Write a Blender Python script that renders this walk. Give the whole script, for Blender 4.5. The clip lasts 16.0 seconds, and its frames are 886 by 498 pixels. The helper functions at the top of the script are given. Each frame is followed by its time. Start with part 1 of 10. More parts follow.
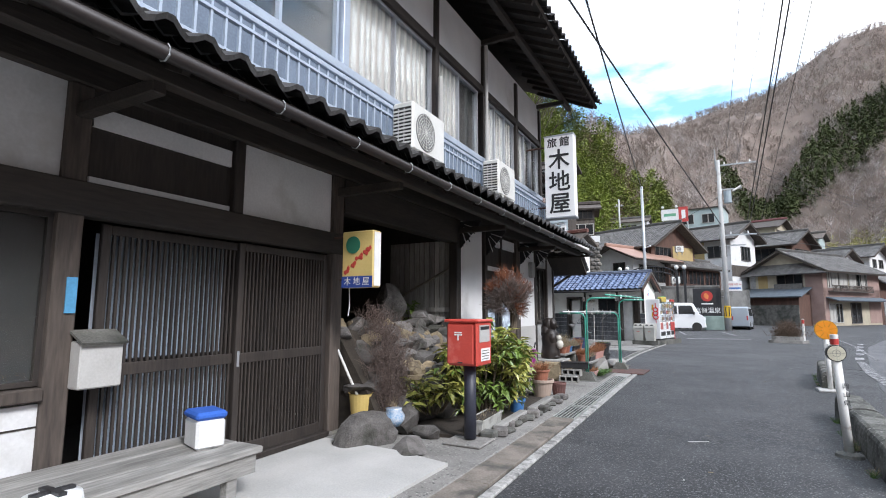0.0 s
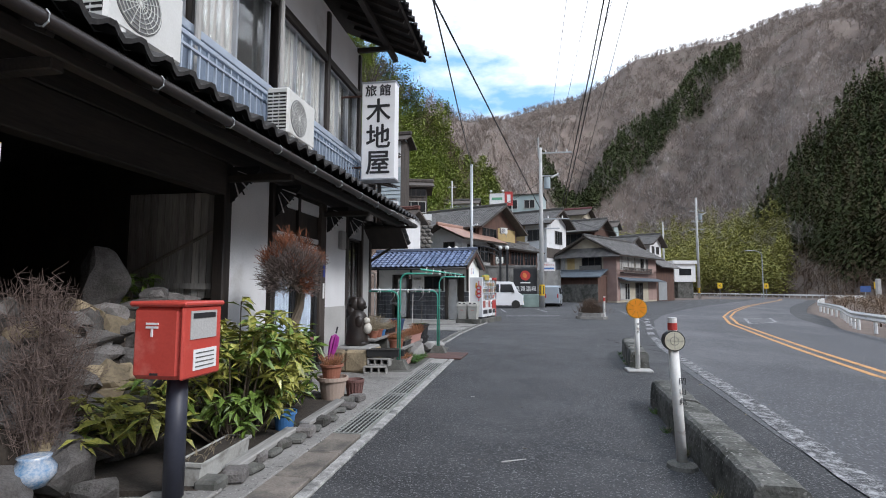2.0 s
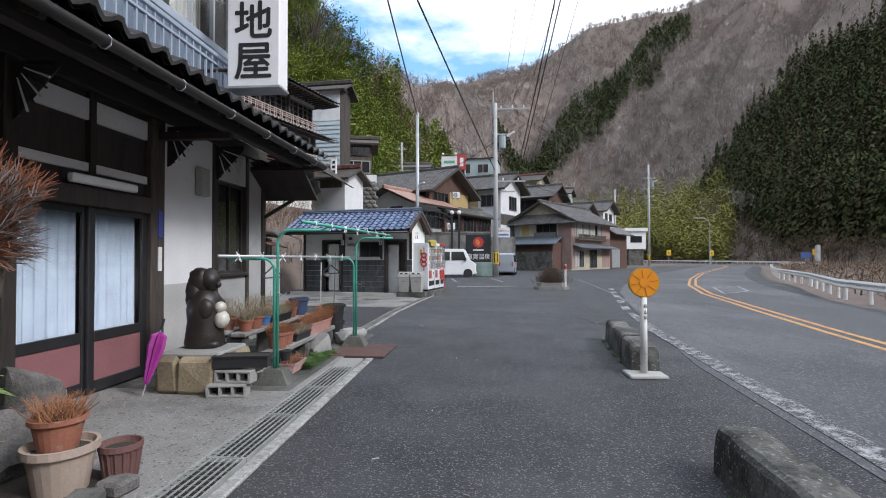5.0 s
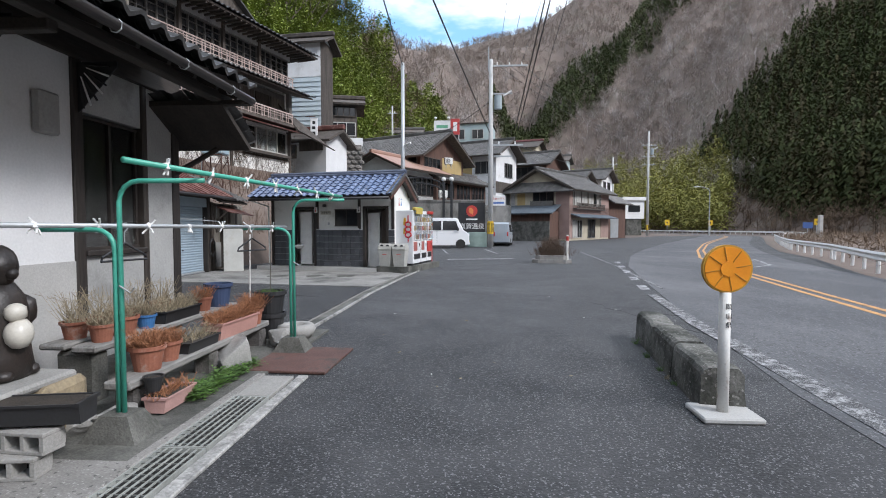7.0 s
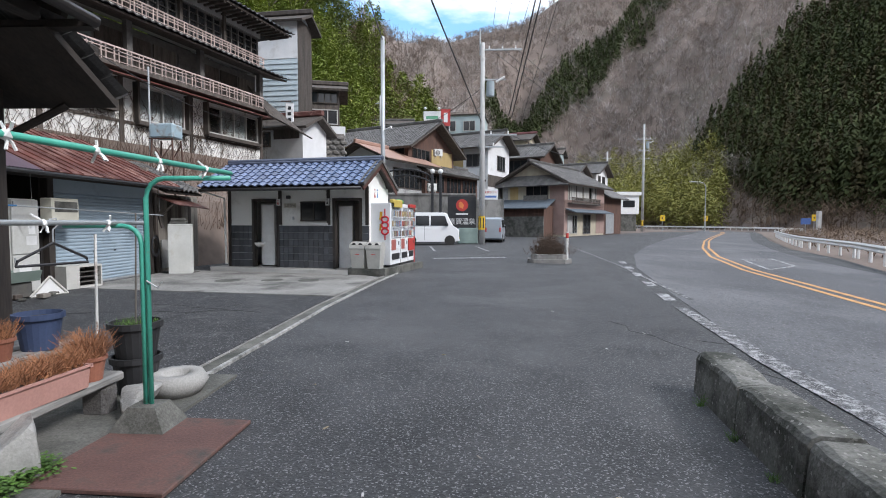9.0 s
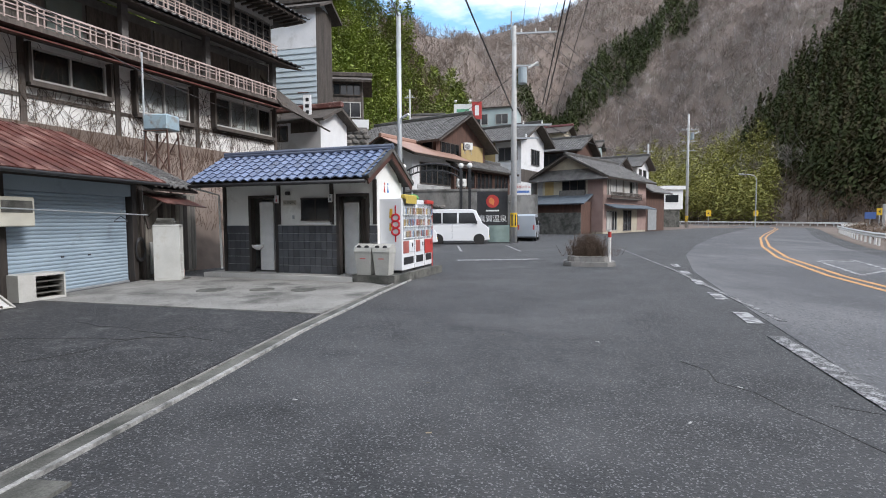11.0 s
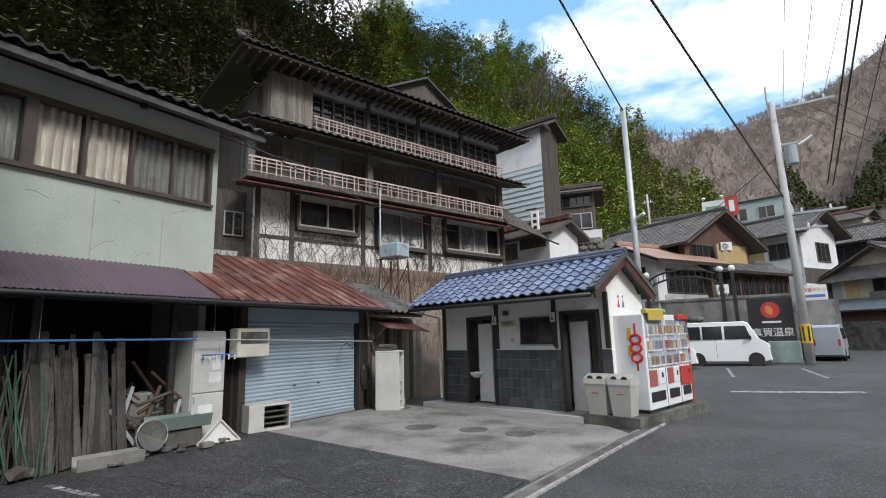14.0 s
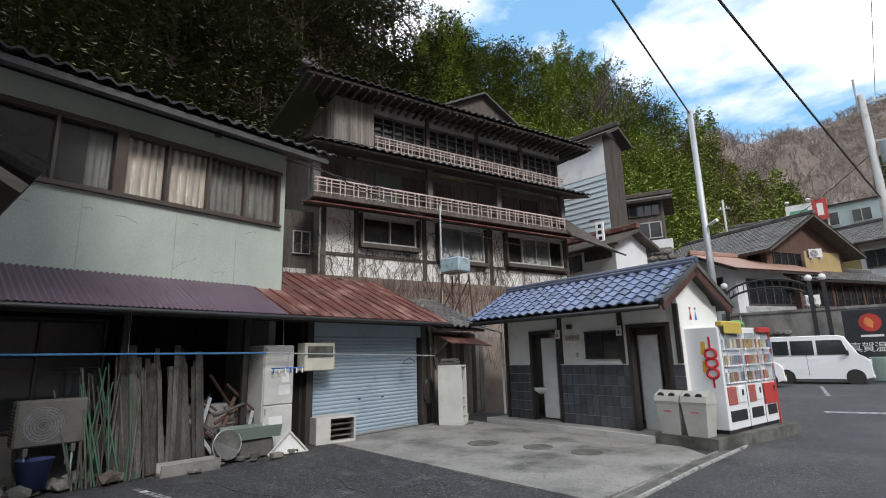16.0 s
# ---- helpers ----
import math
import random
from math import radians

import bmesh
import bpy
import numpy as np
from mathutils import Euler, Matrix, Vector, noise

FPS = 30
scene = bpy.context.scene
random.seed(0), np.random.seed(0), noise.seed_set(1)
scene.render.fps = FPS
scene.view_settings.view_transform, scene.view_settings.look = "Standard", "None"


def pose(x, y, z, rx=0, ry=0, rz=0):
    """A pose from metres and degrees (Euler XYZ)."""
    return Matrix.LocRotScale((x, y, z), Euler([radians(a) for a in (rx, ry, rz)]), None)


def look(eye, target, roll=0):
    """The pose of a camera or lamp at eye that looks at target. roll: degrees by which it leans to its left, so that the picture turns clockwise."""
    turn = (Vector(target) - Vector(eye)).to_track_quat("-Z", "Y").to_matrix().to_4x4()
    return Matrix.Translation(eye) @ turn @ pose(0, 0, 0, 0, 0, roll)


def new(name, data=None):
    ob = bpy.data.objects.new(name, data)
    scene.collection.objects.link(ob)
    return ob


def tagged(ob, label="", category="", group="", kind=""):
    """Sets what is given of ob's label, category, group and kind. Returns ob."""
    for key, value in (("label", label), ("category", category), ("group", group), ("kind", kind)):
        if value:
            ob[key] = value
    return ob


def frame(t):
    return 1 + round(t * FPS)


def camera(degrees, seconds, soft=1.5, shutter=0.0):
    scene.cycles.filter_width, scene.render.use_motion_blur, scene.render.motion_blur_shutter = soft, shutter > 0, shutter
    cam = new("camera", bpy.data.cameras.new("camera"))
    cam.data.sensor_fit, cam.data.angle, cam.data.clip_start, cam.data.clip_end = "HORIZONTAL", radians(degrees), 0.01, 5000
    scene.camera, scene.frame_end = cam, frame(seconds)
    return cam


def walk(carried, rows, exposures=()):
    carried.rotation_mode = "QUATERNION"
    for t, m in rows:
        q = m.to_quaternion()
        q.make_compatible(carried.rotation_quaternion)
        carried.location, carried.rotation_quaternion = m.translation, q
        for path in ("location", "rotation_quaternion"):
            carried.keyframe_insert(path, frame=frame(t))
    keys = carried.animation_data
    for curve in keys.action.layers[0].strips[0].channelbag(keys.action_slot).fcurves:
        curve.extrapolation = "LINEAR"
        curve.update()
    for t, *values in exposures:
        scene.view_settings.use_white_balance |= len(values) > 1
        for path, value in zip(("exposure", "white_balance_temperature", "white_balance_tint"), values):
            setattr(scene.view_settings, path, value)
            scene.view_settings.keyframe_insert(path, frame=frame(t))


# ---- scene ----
cam = camera(82.6, 16.0, soft=1.0)
PATH = [
    (0, (-0.316, 2.242, 1.504), (-1.245, 3.996, 1.746), 0.1),
    (0.5, (-0.398, 2.716, 1.466), (-1.091, 4.58, 1.684), 0.3),
    (1, (-0.41, 3.237, 1.469), (-0.93, 5.159, 1.66), 0.3),
    (1.5, (-0.39, 3.768, 1.499), (-0.811, 5.716, 1.672), 0.2),
    (2, (-0.399, 4.395, 1.492), (-0.73, 6.361, 1.651), 0.2),
    (2.5, (-0.375, 5.013, 1.503), (-0.615, 6.993, 1.652), 0.1),
    (3, (-0.434, 5.613, 1.503), (-0.629, 7.599, 1.638), 0.2),
    (3.5, (-0.389, 6.205, 1.513), (-0.55, 8.194, 1.636), 0.0),
    (4, (-0.467, 6.743, 1.496), (-0.62, 8.735, 1.594), -0.1),
    (4.5, (-0.418, 7.317, 1.486), (-0.57, 9.31, 1.561), -0.1),
    (5, (-0.407, 7.905, 1.458), (-0.557, 9.899, 1.493), -0.1),
    (7.5, (-0.323, 10.842, 1.473), (-0.434, 12.837, 1.374), 0.1),
    (8, (-0.341, 11.384, 1.482), (-0.432, 13.379, 1.378), 0.1),
    (8.5, (-0.284, 12.008, 1.475), (-0.376, 14.004, 1.371), 0.1),
    (11, (0.051, 14.714, 1.513), (-0.184, 16.697, 1.396), -0.3),
    (11.5, (0.084, 15.245, 1.513), (-0.243, 17.215, 1.4), -0.6),
    (12, (0.01, 15.739, 1.564), (-0.485, 17.674, 1.459), -0.7),
    (12.5, (-0.051, 16.107, 1.61), (-0.747, 17.982, 1.558), -1.0),
    (13, (-0.149, 16.412, 1.629), (-1.062, 18.19, 1.714), -1.2),
    (13.5, (-0.233, 16.602, 1.657), (-1.239, 18.314, 1.896), -1.5),
    (14, (-0.212, 16.709, 1.661), (-1.293, 18.354, 2.013), -1.6),
    (14.5, (-0.183, 16.749, 1.656), (-1.349, 18.327, 2.04), -1.5),
    (15, (-0.177, 16.773, 1.658), (-1.393, 18.31, 2.056), -1.5),
    (15.5, (-0.176, 16.775, 1.668), (-1.42, 18.287, 2.076), -1.4),
    (16, (-0.136, 16.772, 1.64), (-1.41, 18.257, 2.056), -1.5),
]
walk(cam, [(t, look(eye, target, roll)) for t, eye, target, roll in PATH], exposures=[(0, 1.07, 6250, 13), (1.5, 0.70, 6200, 13), (3.5, 0.5, 6250, 13), (5, 0.6, 6250, 13), (8, 0.79, 6250, 13), (11, 0.79, 6400, 13), (13, 0.74, 6450, 13), (14, 0.58, 6500, 12), (16, 0.5, 6500, 12)])

# ---- light ----
world = bpy.data.worlds.new("sky")
scene.world = world
world.use_nodes = True
wn, wl = world.node_tree.nodes, world.node_tree.links
wn.clear()
w_out = wn.new("ShaderNodeOutputWorld")
w_bg = wn.new("ShaderNodeBackground")
w_sky = wn.new("ShaderNodeTexSky")
w_sky.sky_type = "NISHITA"
w_sky.sun_disc = False
w_sky.sun_elevation = radians(38)
w_sky.sun_rotation = radians(115)
w_bg.inputs["Strength"].default_value = 0.15
# broken cloud cover over the clear sky
w_co = wn.new("ShaderNodeTexCoord")
w_map = wn.new("ShaderNodeMapping")
w_map.inputs["Scale"].default_value = (1.0, 1.0, 2.6)
w_map.inputs["Location"].default_value = (0.35, 0.2, 0.1)
w_noise = wn.new("ShaderNodeTexNoise")
w_noise.inputs["Scale"].default_value = 2.6
w_noise.inputs["Detail"].default_value = 7
w_noise.inputs["Roughness"].default_value = 0.55
w_ramp = wn.new("ShaderNodeValToRGB")
w_ramp.color_ramp.elements[0].position = 0.385
w_ramp.color_ramp.elements[1].position = 0.52
w_tone = wn.new("ShaderNodeValToRGB")
w_tone.color_ramp.elements[0].position = 0.35
w_tone.color_ramp.elements[0].color = (5.2, 5.6, 6.1, 1)
w_tone.color_ramp.elements[1].position = 0.7
w_tone.color_ramp.elements[1].color = (8.4, 8.5, 8.6, 1)
w_mix = wn.new("ShaderNodeMix")
w_mix.data_type = "RGBA"
wl.new(w_co.outputs["Generated"], w_map.inputs["Vector"])
wl.new(w_map.outputs["Vector"], w_noise.inputs["Vector"])
wl.new(w_noise.outputs["Fac"], w_ramp.inputs["Fac"])
wl.new(w_noise.outputs["Fac"], w_tone.inputs["Fac"])
wl.new(w_ramp.outputs["Color"], w_mix.inputs["Factor"])
w_veil = wn.new("ShaderNodeMix")
w_veil.data_type = "RGBA"
w_veil.inputs["Factor"].default_value = 0.6
w_veil.inputs[7].default_value = (1.5, 3.5, 5.6, 1)
wl.new(w_sky.outputs["Color"], w_veil.inputs[6])
wl.new(w_veil.outputs[2], w_mix.inputs[6])
wl.new(w_tone.outputs["Color"], w_mix.inputs[7])
wl.new(w_mix.outputs[2], w_bg.inputs["Color"])
wl.new(w_bg.outputs[0], w_out.inputs[0])

sun = new("sun", bpy.data.lights.new("sun", "SUN"))
sun.data.energy = 1.75
sun.data.angle = radians(14)
sun.data.color = (1.0, 0.98, 0.95)
sun.matrix_world = look((60, -28, 55), (0, 0, 0))


# ---- materials ----
def mat(name, c1, c2=None, scale=3.0, rough=0.8, bump=0.0, fine=60.0, metal=0.0, stain=None, stain_scale=0.7, stain_at=0.62,
        stretch=(1, 1, 1), spread=0.0, speck=None):
    """Two-scale procedural surface: a broad mottling from c1 to c2, fine grain, and stains of their own shape."""
    m = bpy.data.materials.new(name)
    m.use_nodes = True
    n, l = m.node_tree.nodes, m.node_tree.links
    b = n["Principled BSDF"]
    b.inputs["Roughness"].default_value = rough
    b.inputs["Metallic"].default_value = metal
    c2 = c2 or tuple(v * 0.75 for v in c1)
    geo = n.new("ShaderNodeNewGeometry")
    mp = n.new("ShaderNodeMapping")
    mp.inputs["Scale"].default_value = stretch
    l.new(geo.outputs["Position"], mp.inputs["Vector"])
    t1 = n.new("ShaderNodeTexNoise")
    t1.inputs["Scale"].default_value = scale
    t1.inputs["Detail"].default_value = 6
    t2 = n.new("ShaderNodeTexNoise")
    t2.inputs["Scale"].default_value = fine
    t2.inputs["Detail"].default_value = 3
    l.new(mp.outputs[0], t1.inputs["Vector"])
    l.new(mp.outputs[0], t2.inputs["Vector"])
    add = n.new("ShaderNodeMath")
    add.operation = "MULTIPLY_ADD"
    add.inputs[1].default_value = 0.45
    l.new(t2.outputs["Fac"], add.inputs[0])
    sc = n.new("ShaderNodeMath")
    sc.operation = "MULTIPLY"
    sc.inputs[1].default_value = 0.6
    l.new(t1.outputs["Fac"], sc.inputs[0])
    l.new(sc.outputs[0], add.inputs[2])
    r = n.new("ShaderNodeValToRGB")
    r.color_ramp.elements[0].position = 0.36
    r.color_ramp.elements[1].position = 0.68
    r.color_ramp.elements[0].color = (*c2, 1)
    r.color_ramp.elements[1].color = (*c1, 1)
    l.new(add.outputs[0], r.inputs["Fac"])
    col = r.outputs["Color"]
    if stain:
        t3 = n.new("ShaderNodeTexNoise")
        t3.inputs["Scale"].default_value = stain_scale
        t3.inputs["Detail"].default_value = 9
        t3.inputs["Roughness"].default_value = 0.65
        l.new(mp.outputs[0], t3.inputs["Vector"])
        r3 = n.new("ShaderNodeValToRGB")
        r3.color_ramp.elements[0].position = stain_at - 0.1
        r3.color_ramp.elements[1].position = stain_at + 0.06
        l.new(t3.outputs["Fac"], r3.inputs["Fac"])
        mx = n.new("ShaderNodeMix")
        mx.data_type = "RGBA"
        l.new(r3.outputs["Color"], mx.inputs["Factor"])
        l.new(col, mx.inputs[6])
        mx.inputs[7].default_value = (*stain, 1)
        col = mx.outputs[2]
    if speck:
        c4, s4, at4 = speck
        for sc4, cc in ((s4, c4), (s4 * 0.55, tuple(q * 0.3 for q in c4))):
            t4 = n.new("ShaderNodeTexVoronoi")
            t4.inputs["Scale"].default_value = sc4
            l.new(mp.outputs[0], t4.inputs["Vector"])
            r4 = n.new("ShaderNodeValToRGB")
            r4.color_ramp.elements[0].position = at4
            r4.color_ramp.elements[1].position = at4 + 0.06
            sp = n.new("ShaderNodeSeparateColor")
            l.new(t4.outputs["Color"], sp.inputs[0])
            l.new(sp.outputs[0], r4.inputs["Fac"])
            m4 = n.new("ShaderNodeMix")
            m4.data_type = "RGBA"
            l.new(r4.outputs["Color"], m4.inputs["Factor"])
            l.new(col, m4.inputs[6])
            m4.inputs[7].default_value = (*cc, 1)
            col = m4.outputs[2]
    if spread:
        oi = n.new("ShaderNodeObjectInfo")
        gi = n.new("ShaderNodeMath")
        gi.operation = "ADD"
        l.new(oi.outputs["Random"], gi.inputs[0])
        l.new(geo.outputs["Random Per Island"], gi.inputs[1])
        fr = n.new("ShaderNodeMath")
        fr.operation = "FRACT"
        l.new(gi.outputs[0], fr.inputs[0])
        mr = n.new("ShaderNodeMapRange")
        mr.inputs["To Min"].default_value = 1 - spread
        mr.inputs["To Max"].default_value = 1 + spread
        l.new(fr.outputs[0], mr.inputs["Value"])
        hs = n.new("ShaderNodeHueSaturation")
        l.new(mr.outputs[0], hs.inputs["Value"])
        l.new(col, hs.inputs["Color"])
        col = hs.outputs["Color"]
    l.new(col, b.inputs["Base Color"])
    if bump:
        bp = n.new("ShaderNodeBump")
        bp.inputs["Strength"].default_value = bump
        bp.inputs["Distance"].default_value = 0.02
        l.new(add.outputs[0], bp.inputs["Height"])
        l.new(bp.outputs[0], b.inputs["Normal"])
    return m


def glass_mat(name, tint, rough=0.05):
    m = bpy.data.materials.new(name)
    m.use_nodes = True
    b = m.node_tree.nodes["Principled BSDF"]
    b.inputs["Base Color"].default_value = (*tint, 1)
    b.inputs["Roughness"].default_value = rough
    b.inputs["Transmission Weight"].default_value = 1.0
    b.inputs["IOR"].default_value = 1.45
    return m


ASPHALT = mat("asphalt", (0.05, 0.0505, 0.053), (0.013, 0.0135, 0.015), 1.1, 0.75, 1.0, 48, stain=(0.066, 0.066, 0.068), stain_scale=0.35, stain_at=0.6, speck=((0.165, 0.165, 0.167), 95, 0.86))
ROADTOP = mat("road_asphalt", (0.082, 0.083, 0.089), (0.044, 0.045, 0.05), 0.5, 0.7, 0.7, 50, stain=(0.125, 0.125, 0.13), stain_scale=0.3, stain_at=0.58, speck=((0.18, 0.18, 0.184), 90, 0.87), stretch=(1, 0.45, 1))
YARDTOP = mat("yard_asphalt", (0.034, 0.034, 0.036), (0.01, 0.01, 0.0115), 1.1, 0.8, 0.9, 42, stain=(0.095, 0.095, 0.094), stain_scale=2.4, stain_at=0.65, speck=((0.17, 0.17, 0.17), 75, 0.87))
CONCRETE = mat("concrete", (0.36, 0.35, 0.33), (0.22, 0.215, 0.2), 2.2, 0.9, 0.35, 70, stain=(0.13, 0.13, 0.12), stain_scale=1.1, stain_at=0.62)
FORECOURT = mat("stained_forecourt_concrete", (0.3, 0.29, 0.27), (0.165, 0.16, 0.148), 1.3, 0.9, 0.4, 80, stain=(0.085, 0.083, 0.076), stain_scale=0.8, stain_at=0.58, speck=((0.36, 0.35, 0.33), 90, 0.93))
DARKCONC = mat("weathered_concrete", (0.17, 0.165, 0.15), (0.065, 0.065, 0.056), 3.0, 0.95, 0.6, 60, stain=(0.05, 0.052, 0.045), stain_scale=1.6, stain_at=0.56)
PALECONC = mat("pale_concrete", (0.5, 0.49, 0.47), (0.36, 0.355, 0.34), 1.6, 0.9, 0.2, 70)
EARTH = mat("hill_earth", (0.2, 0.155, 0.13), (0.105, 0.082, 0.068), 0.08, 1.0, 0.4, 2.5, stain=(0.13, 0.115, 0.09), stain_scale=0.05)
WHITEPAINT = mat("white_paint", (0.8, 0.8, 0.79), (0.66, 0.66, 0.64), 5, 0.6, 0.1, 60)
ROADPAINT = mat("road_paint", (0.55, 0.55, 0.55), (0.27, 0.27, 0.27), 6, 0.8, 0.2, 40, stain=(0.09, 0.09, 0.095), stain_scale=5, stain_at=0.52)
GHOSTPAINT = mat("worn_off_paint", (0.09, 0.09, 0.094), (0.035, 0.0355, 0.038), 8, 0.85, 0.5, 90, stain=(0.4, 0.4, 0.4), stain_scale=8, stain_at=0.57, speck=((0.3, 0.3, 0.3), 110, 0.8))
PATHCONC = mat("dull_street_concrete", (0.29, 0.278, 0.26), (0.165, 0.158, 0.147), 1.8, 0.9, 0.35, 70, stain=(0.1, 0.096, 0.088), stain_scale=0.9, stain_at=0.62, speck=((0.34, 0.33, 0.31), 90, 0.92))
YELLOWPAINT = mat("yellow_road_paint", (0.62, 0.34, 0.13), (0.42, 0.22, 0.085), 6, 0.8, 0.3, 60, stain=(0.25, 0.16, 0.09), stain_scale=4, stain_at=0.64)
PLASTER = mat("white_plaster", (0.74, 0.74, 0.74), (0.62, 0.62, 0.62), 1.6, 0.9, 0.1, 40, stain=(0.5, 0.49, 0.47), stain_scale=0.9, stain_at=0.66)
GREYPLASTER = mat("grey_plaster", (0.42, 0.42, 0.41), (0.3, 0.3, 0.29), 1.6, 0.9, 0.15, 40, stain=(0.2, 0.2, 0.19), stain_scale=1.2, stain_at=0.64)
DARKWOOD = mat("dark_stained_wood", (0.045, 0.036, 0.03), (0.016, 0.013, 0.012), 4, 0.65, 0.4, 40, stretch=(1, 1, 0.12), spread=0.12)
BEAMWOOD = mat("dark_beam_wood", (0.05, 0.04, 0.033), (0.018, 0.015, 0.013), 4, 0.7, 0.4, 40, stretch=(1, 0.12, 1), spread=0.12)
BROWNWOOD = mat("weathered_brown_wood", (0.095, 0.076, 0.063), (0.038, 0.03, 0.026), 5, 0.8, 0.5, 40, stretch=(1, 1, 0.12), spread=0.2)
GREYWOOD = mat("silvered_wood", (0.34, 0.33, 0.31), (0.14, 0.135, 0.125), 6, 0.85, 0.6, 50, stretch=(1, 0.1, 1), spread=0.15)
BOARDWOOD = mat("old_grey_boards", (0.26, 0.235, 0.2), (0.10, 0.09, 0.078), 6, 0.85, 0.5, 50, stretch=(1, 1, 0.1), spread=0.25)
ROOFTILE = mat("dark_roof_tile", (0.085, 0.083, 0.082), (0.035, 0.034, 0.034), 2.5, 0.45, 0.25, 40, spread=0.25)
GREYTILE = mat("grey_roof_tile", (0.15, 0.143, 0.135), (0.055, 0.052, 0.05), 1.6, 0.65, 0.35, 30, spread=0.3, stain=(0.3, 0.29, 0.27), stain_scale=1.5, stain_at=0.7)
BLUETILE = mat("blue_glazed_tile", (0.15, 0.19, 0.3), (0.065, 0.085, 0.145), 3.5, 0.2, 0.15, 40, spread=0.25)
MINT = mat("mint_render", (0.46, 0.51, 0.45), (0.35, 0.39, 0.345), 1.2, 0.85, 0.15, 40, stain=(0.36, 0.42, 0.36), stain_scale=1.3, stain_at=0.66, stretch=(1, 1, 0.7))
RUSTROOF = mat("rusty_red_sheet", (0.17, 0.058, 0.045), (0.065, 0.028, 0.024), 1.6, 0.5, 0.3, 40, stain=(0.34, 0.2, 0.17), stain_scale=2.6, stain_at=0.6, stretch=(0.5, 1, 1))
PURPLEROOF = mat("purple_brown_sheet", (0.14, 0.098, 0.125), (0.09, 0.064, 0.083), 1.2, 0.45, 0.1, 40)
SHUTTER = mat("blue_grey_shutter", (0.34, 0.42, 0.48), (0.27, 0.34, 0.4), 1.4, 0.45, 0.1, 40, stain=(0.2, 0.24, 0.27), stain_scale=1.2, stain_at=0.68)
CRACKPLASTER = mat("stained_old_plaster", (0.82, 0.81, 0.78), (0.64, 0.62, 0.58), 1.4, 0.95, 0.3, 30, stain=(0.22, 0.18, 0.15), stain_scale=1.8, stain_at=0.67)
STONE = mat("garden_stone", (0.2, 0.19, 0.175), (0.075, 0.072, 0.066), 2.6, 0.9, 0.7, 30, spread=0.3, stain=(0.14, 0.13, 0.09), stain_scale=2.5)
GLASS = glass_mat("window_glass", (0.75, 0.8, 0.82))
DARKGLASS = mat("dark_window_glass", (0.03, 0.033, 0.036), (0.015, 0.016, 0.018), 0.8, 0.08, 0, 10)
ALU = mat("aluminium", (0.55, 0.57, 0.6), (0.42, 0.44, 0.47), 4, 0.4, 0.05, 60, metal=0.6)
BLUEALU = mat("pale_blue_aluminium", (0.50, 0.57, 0.66), (0.40, 0.46, 0.55), 3, 0.4, 0.05, 60, metal=0.3)
CURTAIN = mat("curtain_cloth", (0.52, 0.50, 0.47), (0.4, 0.385, 0.36), 3, 0.95, 0.2, 80)
# near-black colour that paints in the shade of rooms, gaps and hollows
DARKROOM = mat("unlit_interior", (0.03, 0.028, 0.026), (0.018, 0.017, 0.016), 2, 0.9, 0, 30)


